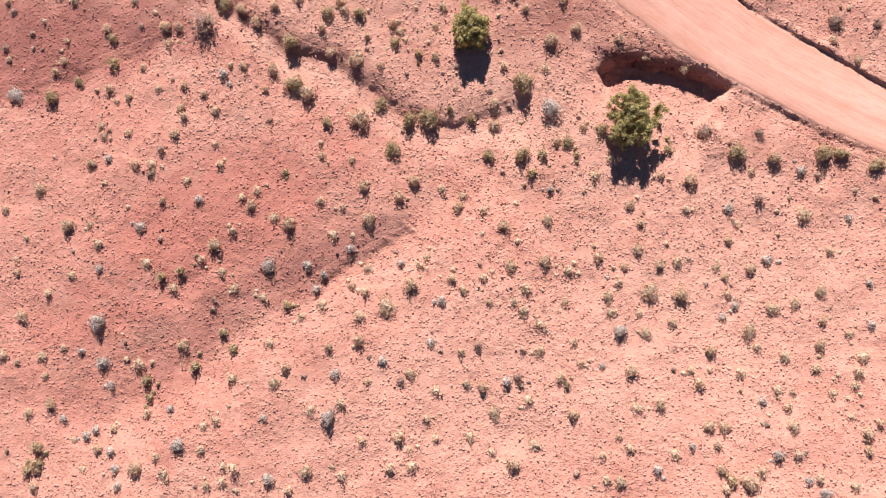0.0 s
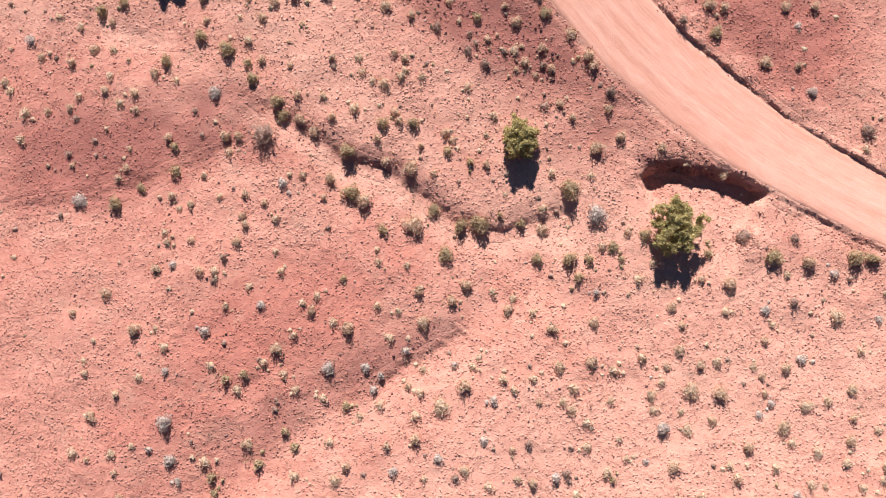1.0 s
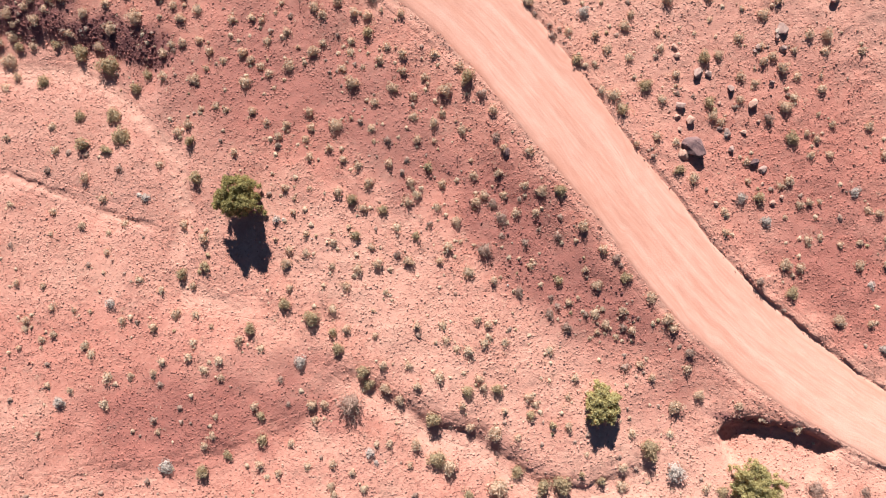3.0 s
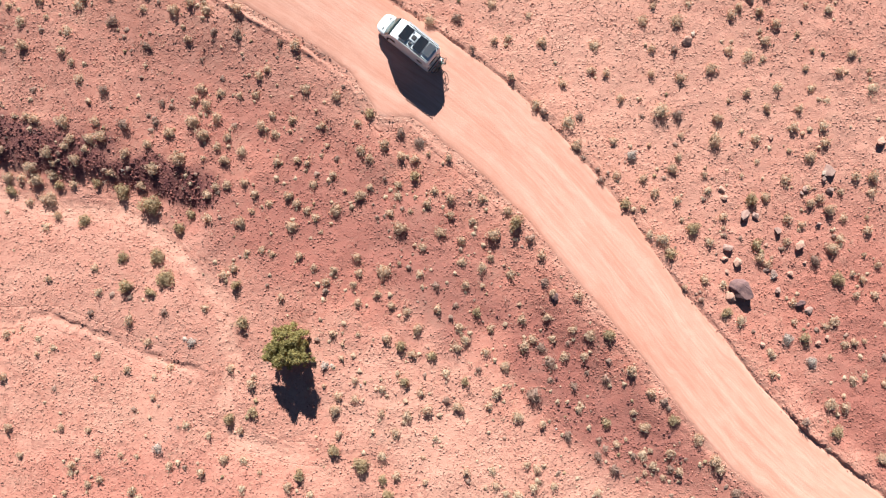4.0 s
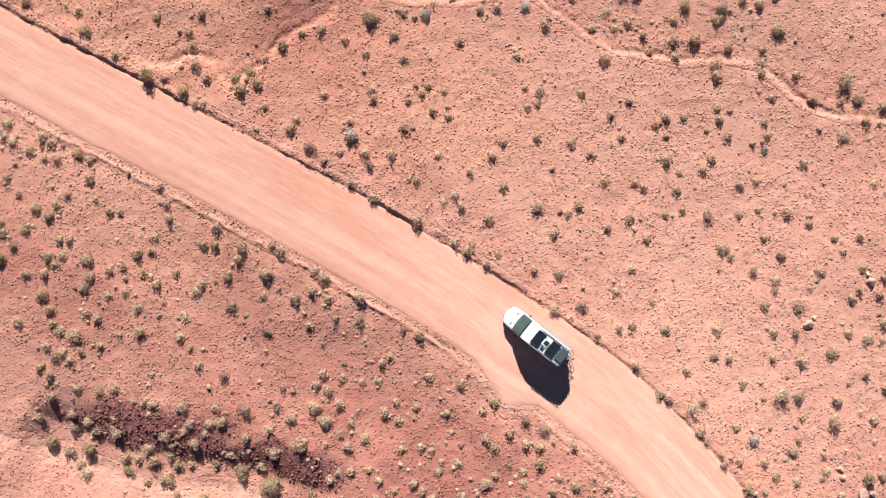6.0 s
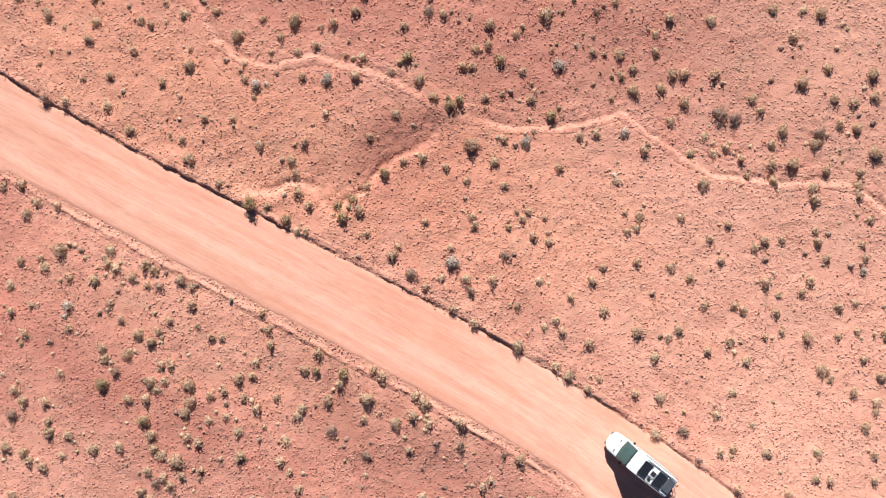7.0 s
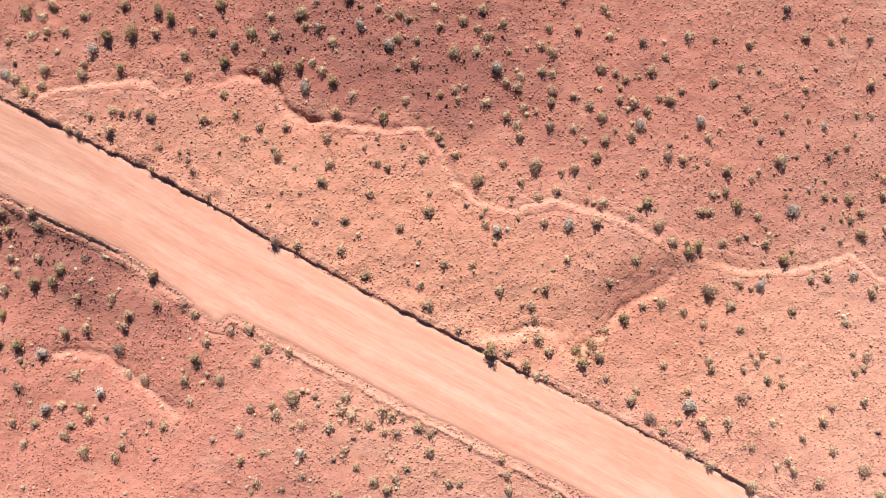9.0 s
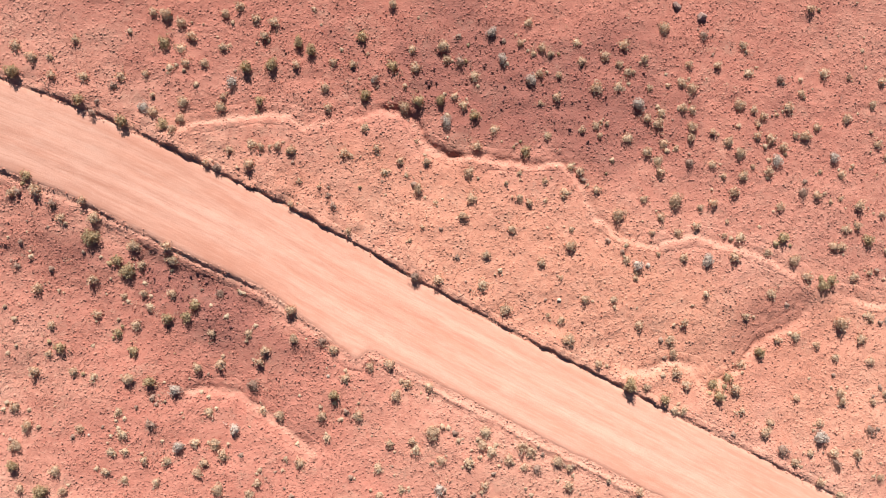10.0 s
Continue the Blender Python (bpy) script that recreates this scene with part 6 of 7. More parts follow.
lesser("sage", [
    (-76.9, 72.1, 0.52), (12.6, 72.2, 0.58), (-68.0, 72.6, 0.58), (-63.8, 73.0, 0.58), (8.4, 73.1, 0.58), (11.0, 73.4, 0.52), (-64.8, 73.6, 0.52), (9.1, 73.9, 0.47),
    (15.4, 73.9, 0.29), (0.9, 74.1, 0.41), (-57.5, 74.3, 0.35), (-38.7, 74.4, 0.64), (-14.5, 74.4, 0.58), (-41.7, 74.4, 0.64), (-47.9, 74.8, 0.47), (-62.7, 75.1, 0.58),
    (-43.2, 75.2, 0.58), (-61.1, 75.4, 0.47), (5.3, 75.8, 0.64), (9.4, 76.0, 0.52), (-53.8, 76.0, 0.58), (-58.1, 76.1, 0.58), (13.4, 76.2, 0.58), (-22.2, 76.7, 0.52),
    (-42.9, 77.1, 0.58), (-56.2, 77.1, 0.52), (-59.3, 77.2, 0.52), (-26.7, 77.3, 0.52), (-78.3, 77.3, 0.58), (-3.2, 77.4, 0.47), (-80.5, 77.4, 0.64), (-68.6, 77.4, 0.58)])
lesser("sage", [
    (-62.5, 77.5, 0.52), (7.5, 77.7, 0.47), (-61.2, 77.8, 0.47), (-25.6, 78.1, 0.47), (-67.5, 78.2, 0.52), (-50.1, 78.3, 0.58), (-81.3, 78.5, 0.58), (-66.8, 79.0, 0.52),
    (9.1, 79.0, 0.47), (-46.0, 79.0, 0.64), (6.7, 79.0, 0.52), (-59.7, 79.1, 0.64), (0.0, 79.2, 0.52), (-58.4, 79.3, 0.47), (-46.8, 79.6, 0.52), (-53.4, 79.8, 0.58),
    (12.4, 80.0, 0.58), (-76.8, 80.0, 0.52), (4.3, 80.4, 0.47), (-15.2, 80.5, 0.52), (-66.1, 80.5, 0.52), (-67.0, 80.6, 0.52), (-72.4, 81.3, 0.64), (-13.0, 81.3, 0.58),
    (-52.0, 81.4, 0.64), (-2.4, 81.4, 0.47), (2.2, 81.5, 0.58), (-9.5, 81.6, 0.47), (-26.4, 81.6, 0.64), (-0.5, 81.8, 0.47), (-18.9, 81.9, 0.47), (-7.8, 82.0, 0.47)])
lesser("sage", [
    (-56.5, 82.3, 0.52), (-17.9, 82.6, 0.58), (-29.0, 82.8, 0.52), (-61.1, 83.0, 0.47), (-62.1, 83.1, 0.47), (-56.6, 83.7, 0.52), (-67.1, 83.8, 0.52), (-80.1, 83.8, 0.58),
    (-8.4, 83.9, 0.52), (-2.3, 84.2, 0.58), (-63.4, 84.2, 0.41), (-11.6, 84.2, 0.52), (-75.8, 84.3, 0.47), (-25.0, 84.6, 0.64), (-12.4, 84.7, 0.52), (-15.4, 84.8, 0.52),
    (-66.0, 84.8, 0.47), (-70.7, 85.0, 0.47), (-39.2, 85.2, 0.52), (-33.1, 85.3, 0.47), (-57.1, 85.3, 0.52), (-8.1, 85.5, 0.47), (-5.8, 85.7, 0.47), (-28.1, 86.0, 0.47),
    (-81.5, 86.0, 0.52), (-63.8, 86.2, 0.58), (-93.6, 86.3, 0.58), (-79.4, 86.5, 0.52), (-71.7, 86.6, 0.52), (-5.0, 86.8, 0.58), (-9.4, 86.8, 0.64), (-41.7, 87.3, 0.52)])
lesser("sage", [
    (-16.7, 87.4, 0.52), (-92.8, 87.4, 0.47), (-110.4, 87.5, 0.47), (-26.0, 87.5, 0.58), (-35.4, 87.8, 0.64), (-114.2, 87.9, 0.52), (-63.7, 87.9, 0.47), (13.5, 88.0, 0.58),
    (-40.2, 88.1, 0.47), (-68.0, 88.2, 0.47), (-18.5, 88.5, 0.58), (-24.9, 88.7, 0.47), (0.4, 88.8, 0.52), (-3.4, 88.9, 0.52), (-13.7, 89.0, 0.47), (-69.4, 89.0, 0.58),
    (-88.8, 89.1, 0.64), (-21.7, 89.1, 0.52), (-75.7, 89.1, 0.58), (-97.7, 89.4, 0.52), (-67.3, 89.6, 0.58), (-103.1, 89.9, 0.47), (9.9, 90.0, 0.58), (-96.0, 90.0, 0.64),
    (-10.4, 90.1, 0.47), (0.1, 90.1, 0.52), (-68.1, 90.1, 0.64), (13.1, 90.3, 0.58), (-71.8, 90.4, 0.64), (-4.2, 90.5, 0.52), (-9.4, 90.8, 0.58), (-7.7, 90.8, 0.52)])
lesser("sage", [
    (-80.4, 90.8, 0.52), (-39.2, 90.9, 0.47), (-78.3, 91.0, 0.47), (-14.7, 91.1, 0.47), (-30.0, 91.2, 0.58), (-44.2, 91.2, 0.52), (-4.4, 91.6, 0.47), (-31.4, 91.8, 0.52),
    (-22.5, 92.0, 0.47), (7.6, 92.0, 0.52), (-21.6, 92.3, 0.47), (-12.9, 92.4, 0.47), (-47.0, 92.5, 0.41), (0.9, 92.5, 0.52), (-33.7, 92.7, 0.41), (-36.9, 93.0, 0.52),
    (-108.7, 93.1, 0.52), (-17.4, 93.2, 0.52), (-21.3, 93.4, 0.58), (-32.4, 93.4, 0.47), (-41.5, 93.5, 0.47), (-30.3, 93.5, 0.41), (-86.6, 93.5, 0.58), (-37.1, 93.8, 0.52),
    (-22.7, 93.8, 0.41), (-31.8, 94.1, 0.47), (-4.5, 94.6, 0.64), (3.2, 94.6, 0.52), (-47.7, 94.7, 0.64), (-0.2, 94.7, 0.52), (-52.4, 95.3, 0.58), (-56.3, 95.3, 0.47)])
lesser("sage", [
    (-114.3, 95.4, 0.58), (-0.2, 95.7, 0.58), (-76.6, 96.0, 0.52), (-78.6, 96.3, 0.58), (-8.4, 96.4, 0.64), (-53.4, 96.5, 0.64), (-34.0, 96.7, 0.52), (-46.9, 96.9, 0.52),
    (0.0, 97.0, 0.52), (-84.3, 97.0, 0.58), (-10.8, 97.0, 0.47), (-37.5, 97.2, 0.47), (-60.8, 97.6, 0.52), (-82.0, 98.0, 0.52), (-8.5, 98.0, 0.64), (-80.2, 98.2, 0.64),
    (-28.8, 98.2, 0.52), (-53.6, 98.3, 0.52), (-109.1, 98.4, 0.52), (-95.9, 98.5, 0.64), (-39.5, 98.5, 0.47), (-112.4, 98.6, 0.64), (-11.4, 98.6, 0.52), (-92.2, 98.7, 0.52),
    (-34.9, 98.9, 0.64), (-43.4, 99.2, 0.52), (-20.7, 99.6, 0.58), (-53.9, 99.6, 0.64), (-12.9, 99.7, 0.52), (-91.6, 99.8, 0.58), (-8.5, 99.9, 0.58), (-111.1, 100.2, 0.41)])
lesser("sage", [
    (-34.0, 101.0, 0.58), (-26.8, 101.1, 0.52), (-56.9, 101.1, 0.58), (-52.6, 101.2, 0.47), (-25.2, 101.3, 0.52), (-93.1, 101.4, 0.52), (-96.5, 101.5, 0.47), (-46.5, 101.5, 0.47),
    (-2.0, 101.6, 0.52), (-18.1, 102.3, 0.58), (-110.7, 102.8, 0.47), (-9.5, 103.1, 0.52), (-44.0, 103.6, 0.64), (-59.3, 103.6, 0.47), (-0.7, 103.6, 0.64), (-106.8, 103.6, 0.58),
    (-62.0, 103.7, 0.52), (-2.6, 104.0, 0.58), (-23.6, 104.6, 0.35), (-31.2, 104.7, 0.58), (-35.6, 104.9, 0.58), (-40.4, 105.1, 0.64), (-104.2, 105.2, 0.41), (-33.9, 105.2, 0.35),
    (-99.9, 105.3, 0.52), (-102.4, 105.4, 0.47), (-18.9, 105.5, 0.64), (-57.2, 105.5, 0.35), (-64.2, 105.8, 0.29), (-75.5, 105.9, 0.64), (-25.3, 106.0, 0.29), (-31.2, 106.1, 0.29)])
lesser("sage", [
    (-111.7, 106.2, 0.58), (-13.8, 106.6, 0.64), (-22.6, 106.7, 0.52), (-23.5, 106.7, 0.29), (-16.7, 106.8, 0.64), (-106.9, 106.8, 0.58), (-3.1, 106.9, 0.64), (-47.7, 107.2, 0.64),
    (-65.9, 107.2, 0.52), (-58.0, 107.2, 0.47), (-52.6, 107.3, 0.52), (-32.0, 107.3, 0.47), (-21.5, 107.4, 0.52), (-44.3, 107.5, 0.47), (-55.0, 107.7, 0.29), (-36.8, 107.8, 0.52),
    (-37.6, 107.9, 0.58), (-102.5, 108.0, 0.52), (-71.0, 108.1, 0.52), (-24.2, 108.8, 0.35), (-19.3, 108.9, 0.52), (-25.3, 109.0, 0.47), (-48.5, 109.2, 0.35), (-29.2, 109.2, 0.29),
    (-36.4, 109.5, 0.52), (-53.0, 109.6, 0.52), (-78.0, 109.6, 0.29), (-100.0, 109.7, 0.58), (-55.5, 109.7, 0.35), (-35.2, 109.8, 0.52), (-6.3, 109.9, 0.64), (-63.1, 110.2, 0.35)])
lesser("sage", [
    (-51.3, 110.2, 0.52), (-68.6, 110.4, 0.47), (-25.2, 110.4, 0.29), (-48.2, 110.5, 0.29), (-19.3, 110.5, 0.47), (-83.6, 110.6, 0.41), (-32.6, 110.8, 0.47), (-54.6, 111.1, 0.52),
    (-35.0, 111.7, 0.64), (-43.0, 111.8, 0.52), (-50.8, 111.9, 0.41), (-18.0, 112.0, 0.58), (-37.9, 112.1, 0.29), (-49.6, 112.3, 0.52), (-36.9, 112.4, 0.29), (-109.1, 112.5, 0.52),
    (-66.9, 112.8, 0.41), (-28.1, 112.8, 0.29), (-39.3, 112.8, 0.52), (-56.2, 112.8, 0.47), (-88.7, 113.2, 0.41), (-67.8, 113.2, 0.47), (-47.5, 113.3, 0.58), (-72.2, 113.3, 0.64),
    (-23.1, 113.6, 0.41), (-60.6, 113.8, 0.52), (-27.0, 113.9, 0.35), (-107.1, 114.0, 0.47), (-69.0, 114.6, 0.29), (-36.7, 114.7, 0.52), (-86.1, 114.7, 0.29), (-65.4, 114.7, 0.41)])
lesser("sage", [
    (-22.2, 114.8, 0.29), (-48.5, 114.8, 0.35), (-113.1, 114.8, 0.47), (-38.9, 115.0, 0.29), (-111.0, 115.0, 0.64), (-44.1, 115.1, 0.58), (-54.6, 115.3, 0.52), (-87.9, 115.3, 0.35),
    (-29.5, 115.3, 0.35), (-35.6, 115.5, 0.29), (-62.1, 115.5, 0.52), (-67.7, 115.5, 0.35), (-45.7, 115.6, 0.29), (-72.4, 115.7, 0.58), (-49.6, 115.9, 0.52), (-26.9, 116.2, 0.29),
    (-32.1, 116.3, 0.35), (-20.6, 116.5, 0.35), (-22.1, 116.6, 0.29), (-29.1, 116.7, 0.29), (-76.2, 116.8, 0.52), (-92.3, 116.9, 0.64), (-78.6, 116.9, 0.47), (-96.1, 117.1, 0.41),
    (-55.8, 117.2, 0.58), (-42.6, 117.4, 0.52), (-53.0, 117.5, 0.35), (-33.0, 117.5, 0.52), (-83.7, 117.7, 0.58), (-54.2, 117.9, 0.58), (-80.8, 118.1, 0.47), (-71.5, 118.1, 0.58)])
lesser("sage", [
    (-94.0, 118.2, 0.47), (-43.9, 118.2, 0.64), (-51.6, 118.4, 0.47), (-91.2, 118.5, 0.41), (-89.7, 118.5, 0.47), (-45.2, 118.5, 0.47), (-41.4, 118.5, 0.41), (-33.7, 118.7, 0.29),
    (-77.1, 118.7, 0.29), (-60.2, 118.8, 0.35), (-49.5, 118.9, 0.41), (-27.2, 119.1, 0.41), (-39.3, 119.2, 0.47), (-61.8, 119.4, 0.41), (-45.1, 119.5, 0.35), (-20.7, 119.6, 0.58),
    (-60.5, 119.7, 0.52), (-54.7, 119.8, 0.64), (-59.5, 119.9, 0.29), (-36.2, 120.0, 0.58), (-98.9, 120.1, 0.52), (-55.7, 120.3, 0.52), (-27.6, 120.3, 0.29), (-44.6, 120.3, 0.47),
    (-43.3, 120.4, 0.29), (-31.8, 120.9, 0.35), (-45.5, 120.9, 0.47), (-51.4, 121.0, 0.52), (-26.2, 121.0, 0.29), (-42.1, 121.1, 0.58), (-98.2, 121.1, 0.52), (-52.3, 121.2, 0.52)])
lesser("sage", [
    (-33.6, 121.3, 0.47), (-91.5, 121.7, 0.29), (-100.5, 121.7, 0.58), (-85.1, 121.9, 0.52), (-65.6, 121.9, 0.35), (-40.8, 122.4, 0.47), (-64.1, 122.4, 0.52), (-51.4, 123.0, 0.64),
    (-94.4, 123.0, 0.35), (-55.4, 123.1, 0.41), (-100.5, 123.2, 0.29), (-32.7, 123.4, 0.47), (-52.4, 123.6, 0.58), (-24.8, 123.6, 0.41), (-85.3, 123.7, 0.52), (-23.6, 123.8, 0.41),
    (-36.0, 123.9, 0.29), (-27.2, 124.0, 0.58), (-63.8, 124.4, 0.41), (-57.4, 124.6, 0.52), (-65.6, 124.6, 0.52), (-103.1, 124.8, 0.52), (-108.8, 124.9, 0.47), (-101.0, 125.1, 0.41),
    (-48.9, 125.1, 0.47), (-51.6, 125.2, 0.47), (-58.2, 125.3, 0.47), (-77.0, 125.4, 0.64), (-61.7, 125.6, 0.52), (-23.4, 125.7, 0.41), (-55.8, 125.8, 0.47), (-82.7, 125.8, 0.47)])
lesser("sage", [
    (-87.8, 125.8, 0.47), (-97.5, 126.0, 0.47), (-95.9, 126.0, 0.52), (-84.5, 126.0, 0.47), (-59.5, 126.1, 0.58), (-74.1, 126.1, 0.52), (-64.5, 126.4, 0.41), (-66.1, 126.5, 0.41),
    (-108.9, 126.5, 0.41), (-46.4, 126.9, 0.52), (-65.3, 127.0, 0.52), (-57.7, 127.1, 0.64), (-94.2, 127.4, 0.52), (-111.7, 127.5, 0.58), (-67.3, 127.5, 0.41), (-106.7, 128.0, 0.47),
    (-96.9, 128.4, 0.58), (-90.5, 128.4, 0.52), (-89.6, 129.6, 0.58), (-97.8, 129.6, 0.52), (-91.2, 129.9, 0.58), (-39.9, 130.2, 0.47), (-93.9, 130.4, 0.52), (-100.1, 130.5, 0.47),
    (-92.6, 131.0, 0.58), (-78.9, 131.2, 0.52)])
lesser("straw", [
    (32.4, -17.3, 0.58), (-21.7, -17.3, 0.52), (-26.8, -16.8, 0.52), (-21.6, -16.0, 0.41), (27.9, -14.7, 0.52), (-23.6, -14.6, 0.47), (13.6, -14.3, 0.52), (-0.2, -13.5, 0.58),
    (-14.0, -11.1, 0.52), (4.9, -10.3, 0.58), (-3.2, -9.5, 0.58), (-0.5, -8.9, 0.52), (23.3, -7.9, 0.58), (33.4, -7.8, 0.58), (-1.0, -6.1, 0.41), (5.9, -6.0, 0.58),
    (25.0, -5.7, 0.52), (-9.9, -3.0, 0.64), (12.2, -2.7, 0.58), (-37.7, -1.1, 0.47), (-0.8, -0.7, 0.47), (-26.3, -0.6, 0.58), (4.7, -0.6, 0.64), (-1.8, 0.3, 0.52),
    (-12.3, 4.1, 0.58), (-17.4, 5.6, 0.58), (-0.8, 7.7, 0.52), (-2.7, 8.3, 0.52), (-25.1, 8.9, 0.47), (-10.7, 10.8, 0.47), (12.4, 11.0, 0.52), (-22.7, 12.1, 0.41)])
lesser("straw", [
    (-33.2, 13.9, 0.47), (-22.7, 15.1, 0.47), (-31.9, 16.1, 0.41), (2.0, 16.1, 0.58), (-28.0, 17.2, 0.47), (-1.5, 17.5, 0.35), (6.6, 19.3, 0.52), (2.9, 19.5, 0.52),
    (15.8, 20.4, 0.35), (-47.8, 22.9, 0.58), (-2.6, 24.9, 0.52), (-15.5, 25.4, 0.64), (-47.4, 25.5, 0.64), (-37.9, 26.2, 0.58), (-18.4, 26.5, 0.52), (-42.0, 27.0, 0.52),
    (-36.4, 27.1, 0.58), (-39.4, 27.4, 0.52), (-5.0, 27.6, 0.52), (-49.1, 27.7, 0.58), (-12.8, 27.8, 0.64), (-13.9, 28.0, 0.47), (-32.4, 28.2, 0.52), (-9.3, 28.5, 0.52),
    (-11.2, 28.5, 0.58), (-38.9, 28.8, 0.52), (-15.2, 30.2, 0.58), (-55.8, 30.2, 0.47), (-0.6, 31.1, 0.64), (-38.8, 31.4, 0.58), (-25.5, 31.9, 0.58), (-53.0, 32.2, 0.41)])
lesser("straw", [
    (-20.5, 33.4, 0.41), (-42.2, 33.8, 0.47), (-44.3, 34.8, 0.52), (-14.6, 37.6, 0.64), (-47.4, 39.4, 0.35), (-19.4, 39.5, 0.58), (-57.4, 42.3, 0.41), (-58.9, 43.2, 0.41),
    (7.3, 47.4, 0.52), (-53.0, 47.6, 0.52), (-21.7, 48.9, 0.52), (18.8, 51.6, 0.58), (0.1, 52.3, 0.52), (-58.6, 54.0, 0.58), (2.9, 55.5, 0.52), (-23.7, 56.3, 0.58),
    (5.9, 56.4, 0.52), (-23.6, 57.4, 0.52), (9.2, 57.8, 0.29), (10.7, 59.1, 0.35), (-33.3, 60.0, 0.52), (9.2, 62.0, 0.29), (17.0, 62.4, 0.64), (14.8, 64.1, 0.52),
    (17.4, 64.8, 0.47), (21.7, 65.9, 0.64), (15.9, 66.0, 0.47), (12.7, 66.2, 0.58), (11.4, 68.9, 0.41), (-55.5, 72.9, 0.64), (-11.0, 73.3, 0.41), (17.6, 73.4, 0.58)])
lesser("straw", [
    (4.3, 74.2, 0.41), (1.0, 75.1, 0.58), (-54.3, 75.3, 0.64), (-12.9, 76.5, 0.52), (-29.6, 79.5, 0.58), (-58.0, 80.6, 0.52), (-30.6, 83.2, 0.47), (-37.2, 83.8, 0.58),
    (-29.5, 83.9, 0.47), (10.6, 84.1, 0.52), (-0.7, 84.6, 0.47), (3.9, 86.2, 0.58), (-31.0, 87.6, 0.52), (-102.1, 87.8, 0.47), (-37.8, 88.0, 0.58), (-105.0, 88.1, 0.52),
    (-81.5, 88.5, 0.58), (-73.1, 88.8, 0.64), (-106.7, 89.0, 0.52), (-71.0, 89.8, 0.64), (-78.0, 90.2, 0.64), (-104.8, 90.8, 0.47), (-106.1, 90.8, 0.52), (-98.4, 91.3, 0.58),
    (-86.2, 91.4, 0.52), (-105.0, 92.4, 0.64), (-52.7, 92.9, 0.41), (-53.6, 92.9, 0.47), (-92.2, 94.0, 0.52), (-97.1, 94.1, 0.58), (-105.2, 94.5, 0.52), (-23.4, 96.8, 0.58)])
lesser("straw", [
    (-107.3, 97.8, 0.52), (-14.1, 99.2, 0.52), (-16.3, 99.3, 0.52), (-41.6, 99.5, 0.58), (-14.9, 100.8, 0.58), (-64.2, 101.8, 0.47), (-65.4, 102.3, 0.29), (-103.3, 102.5, 0.58),
    (-50.5, 103.8, 0.47), (-101.9, 104.1, 0.52), (-71.4, 105.3, 0.64), (-58.0, 108.6, 0.35), (-47.0, 109.0, 0.58), (-76.8, 110.8, 0.29), (-5.2, 112.5, 0.52), (-65.4, 112.9, 0.29),
    (-75.5, 113.0, 0.35), (-63.6, 113.6, 0.64), (-78.1, 115.6, 0.35), (-80.1, 115.9, 0.52), (-62.9, 116.0, 0.52), (-57.6, 118.5, 0.58), (-92.0, 118.7, 0.58), (-65.0, 118.9, 0.47),
    (-69.9, 119.6, 0.58), (-81.8, 120.0, 0.52), (-54.4, 120.8, 0.52), (-72.7, 121.9, 0.58), (-73.5, 122.7, 0.47), (-58.3, 123.2, 0.64), (-38.5, 124.2, 0.64), (-45.9, 124.3, 0.58)])
lesser("straw", [
    (-71.6, 124.5, 0.58), (-106.2, 124.8, 0.52), (-98.9, 125.6, 0.52), (-77.2, 127.1, 0.47), (-97.9, 127.3, 0.58), (-62.1, 127.4, 0.52), (-66.5, 129.3, 0.52)])


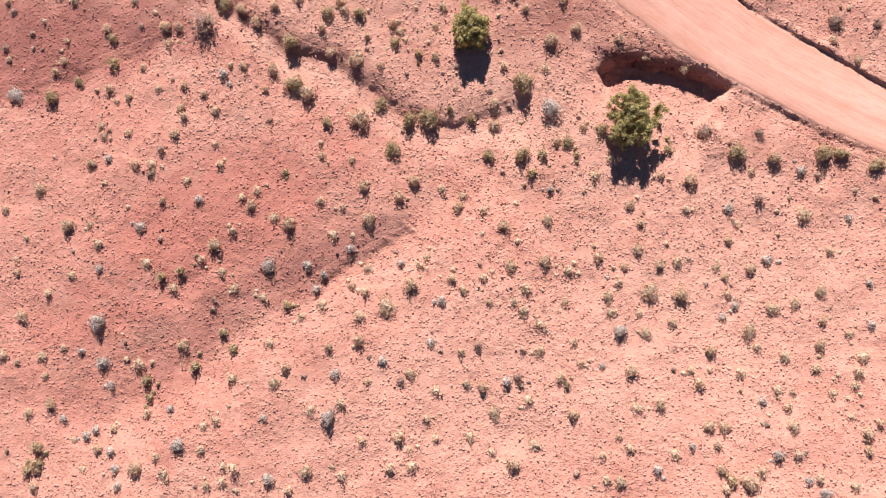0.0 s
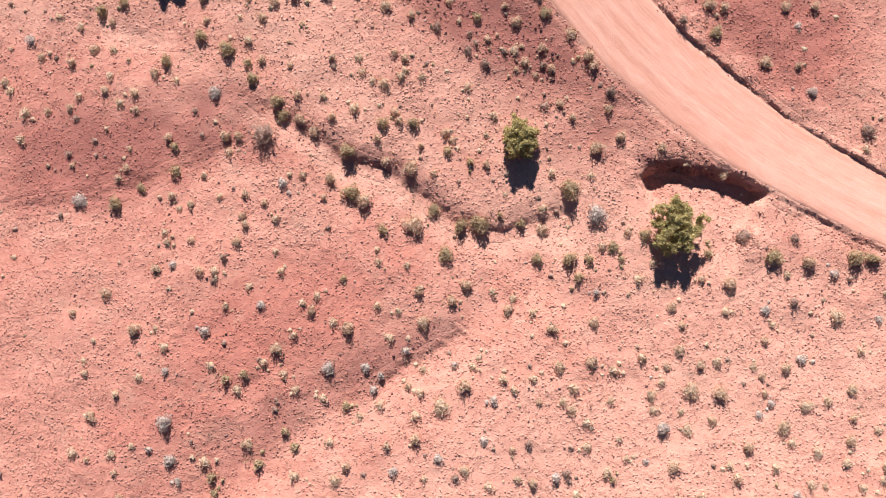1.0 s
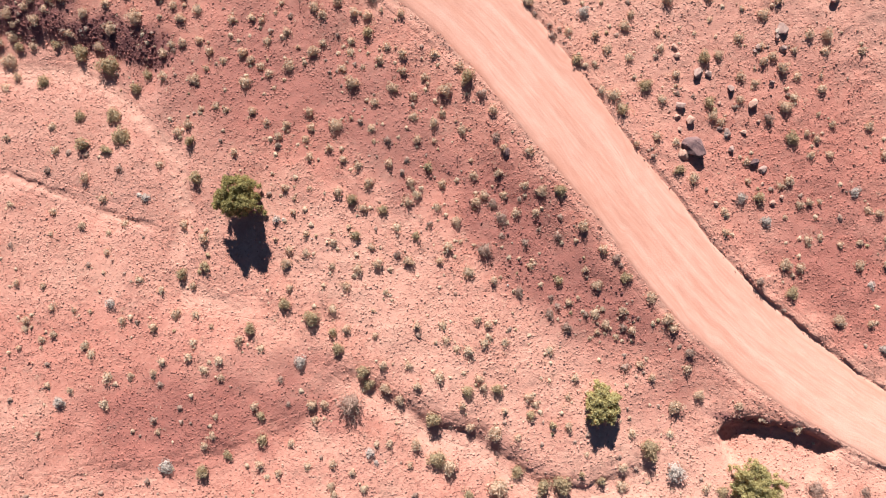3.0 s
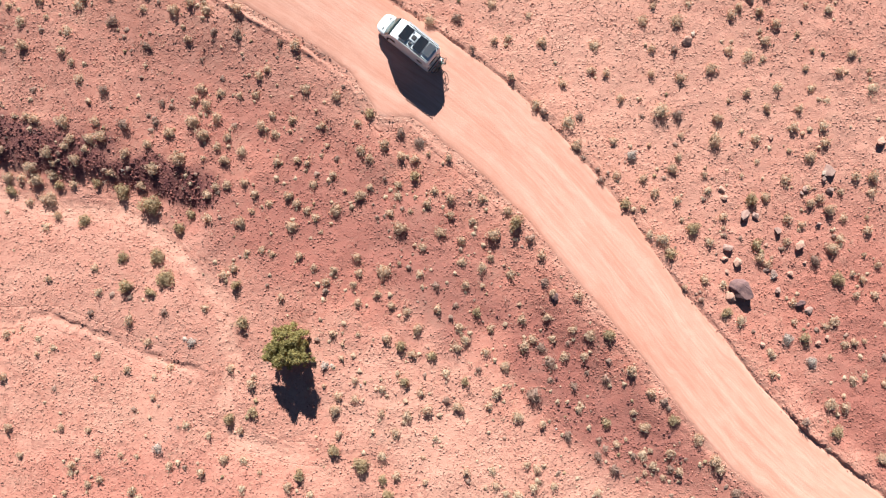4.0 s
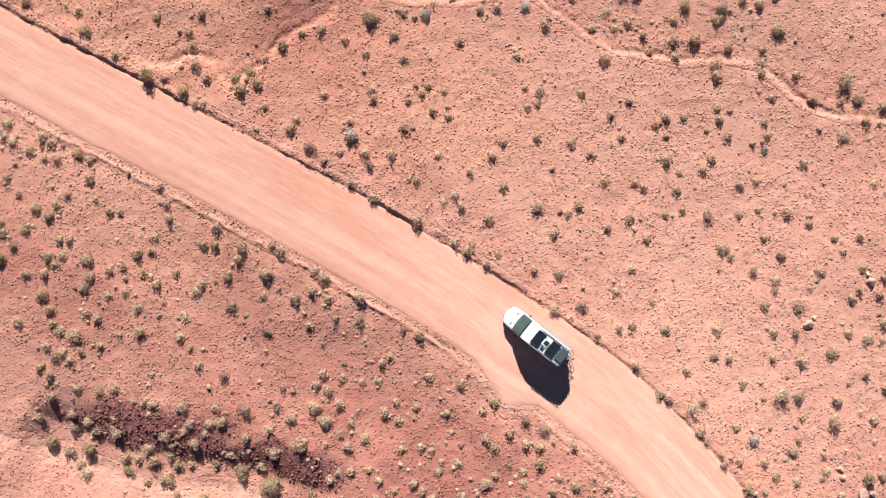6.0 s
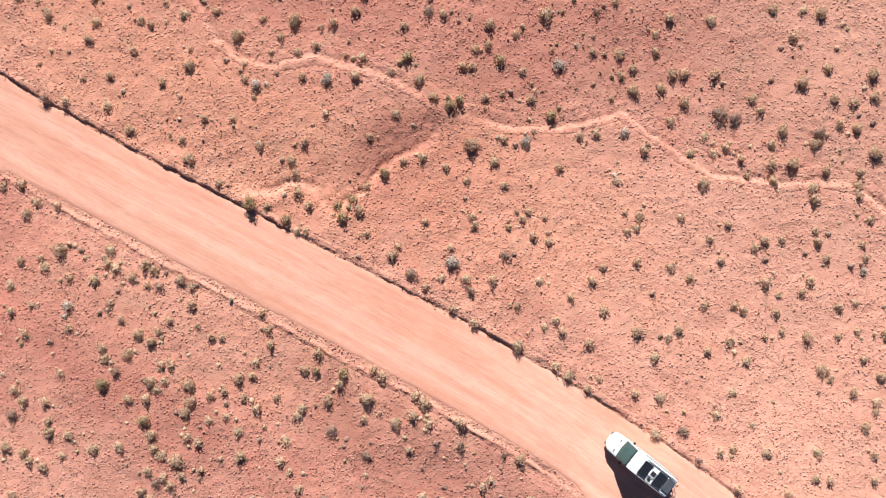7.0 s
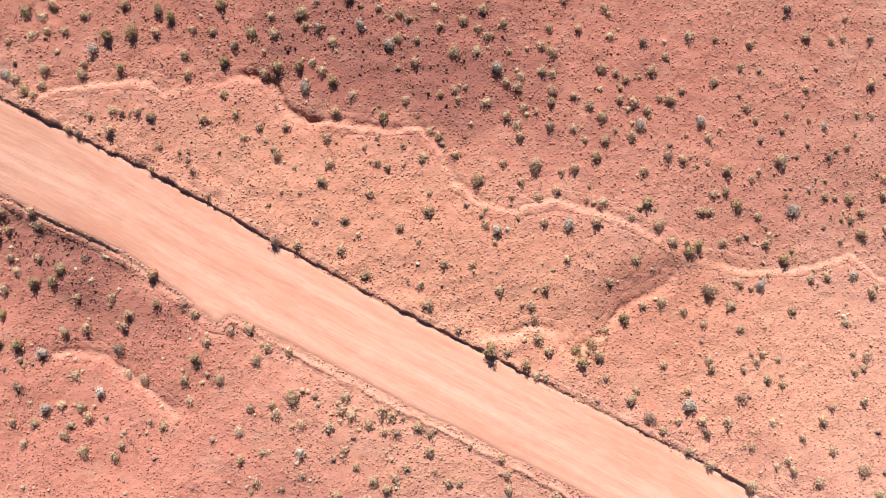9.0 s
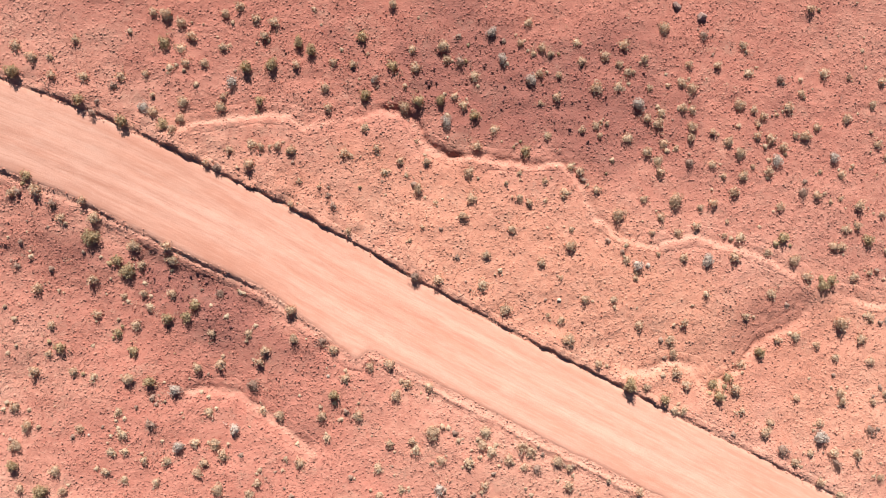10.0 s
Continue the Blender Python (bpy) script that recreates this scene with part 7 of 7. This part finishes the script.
# ---- small growth and loose clods, past counting ----
def small_growth():
    rng = np.random.default_rng(5)
    for kind, name, label, count, size in (
            ("sage", "sagebrush", "low grey-green sagebrush scattered over red soil", 2200, (0.18, 0.46)),
            ("olive", "low_shrubs", "small olive shrubs scattered over red soil", 900, (0.12, 0.32)),
            ("straw", "dry_grass", "tufts of dry straw-coloured grass on red soil", 4200, (0.15, 0.42)),
            ("twiggy", "dry_brush", "small brown twiggy brush on red soil", 3600, (0.18, 0.50)),
            ("silver", "silver_brush", "pale silvery brush scattered over red soil", 150, (0.15, 0.3))):
        material, count_each, lump, flat, length, width = SHRUB_KINDS[kind][2:]
        large = [blades(rng, int(count_each * 0.32), lump, flat, length * 1.2, width * 2.0) for _ in range(7)]
        small = [blades(rng, 24, lump, flat, length * 1.5, width * 2.4) for _ in range(6)] + [tuft(rng, 26, flat, length * 1.6, width * 2.2) for _ in range(6)]
        random_ones = wild_places(rng, count, *size, clumpy)
        beside = []
        for x, y, r in LESSER[kind]:
            # lesser clumps that grow up against a larger one
            for _ in range(rng.integers(0, 3)):
                a, far = rng.uniform(0, math.tau), r * rng.uniform(1.0, 2.0)
                beside.append((x + math.cos(a) * far, y + math.sin(a) * far, r * rng.uniform(0.35, 0.7)))
        beside = np.array(beside)
        beside = beside[np.max(beside_road(beside[:, 0], beside[:, 1]), axis=0) > 0.3]
        places = np.concatenate([np.array(LESSER[kind]), beside, random_ones])
        outer = wild_places(rng, count, 0.25, 0.8, clumpy, 1.0, 60)
        scatter(name, label, "brush", material, np.concatenate([places, outer]), large, small, len(LESSER[kind]))


def loose_clods():
    rng = np.random.default_rng(9)
    patterns = []
    for k in range(10):
        v = np.array([(1, 0, -0.5), (0, 1, -0.5), (-1, 0, -0.5), (0, -1, -0.5), (0.38, -0.1, 0.50), (-0.35, 0.12, 0.60)], float) * rng.uniform(0.65, 1.3, (6, 1)) + rng.normal(0, 0.16, (6, 3))
        patterns.append((v, np.array([(0, 1, 4), (1, 5, 4), (1, 2, 5), (2, 3, 5), (3, 4, 5), (3, 0, 4)])))

    def stony(x, y):
        return np.clip(0.36 + 0.4 * waves(x, y, 8, 3) + 0.45 * waves(x, y, 2.1, 4), 0.04, 1) * np.clip(1.6 - 1.7 * land(x, y, True)[2], 0, 1)

    scatter("clods", "loose clods and stones of red earth", "stones", CLOD, wild_places(rng, 230000, 0.05, 0.15, stony, 0.1), patterns, patterns, 0, 0.0)
    scatter("gravel", "fine red gravel and crumbs of earth", "stones", CLOD, wild_places(rng, 45000, 0.04, 0.09, stony, 0.1), patterns, patterns, 0, 0.0)

    def broken(x, y):
        return np.clip(land(x, y, True)[2] * 2.2 - 1.0, 0, 1) * np.clip(0.7 + 0.6 * waves(x, y, 1.7, 5), 0.05, 1)

    scatter("scree", "dark maroon rubble fallen down the gully's bank", "stones", SCREE, wild_places(rng, 700000, 0.05, 0.22, broken, 0.3), patterns, patterns, 0, 0.0)

    def by_the_road(x, y):
        south, north = beside_road(x, y)
        off = np.maximum(south, north)
        return np.exp(-((off - 0.1) / 0.5) ** 2) * (0.6 + 0.4 * waves(x, y, 3, 2))

    scatter("road_crumbs", "clods and stones crumbled along the road's edge", "stones", CLOD, wild_places(rng, 300000, 0.03, 0.11, by_the_road, -0.3), patterns, patterns, 0, -0.6)


small_growth()
loose_clods()
drop_unused()
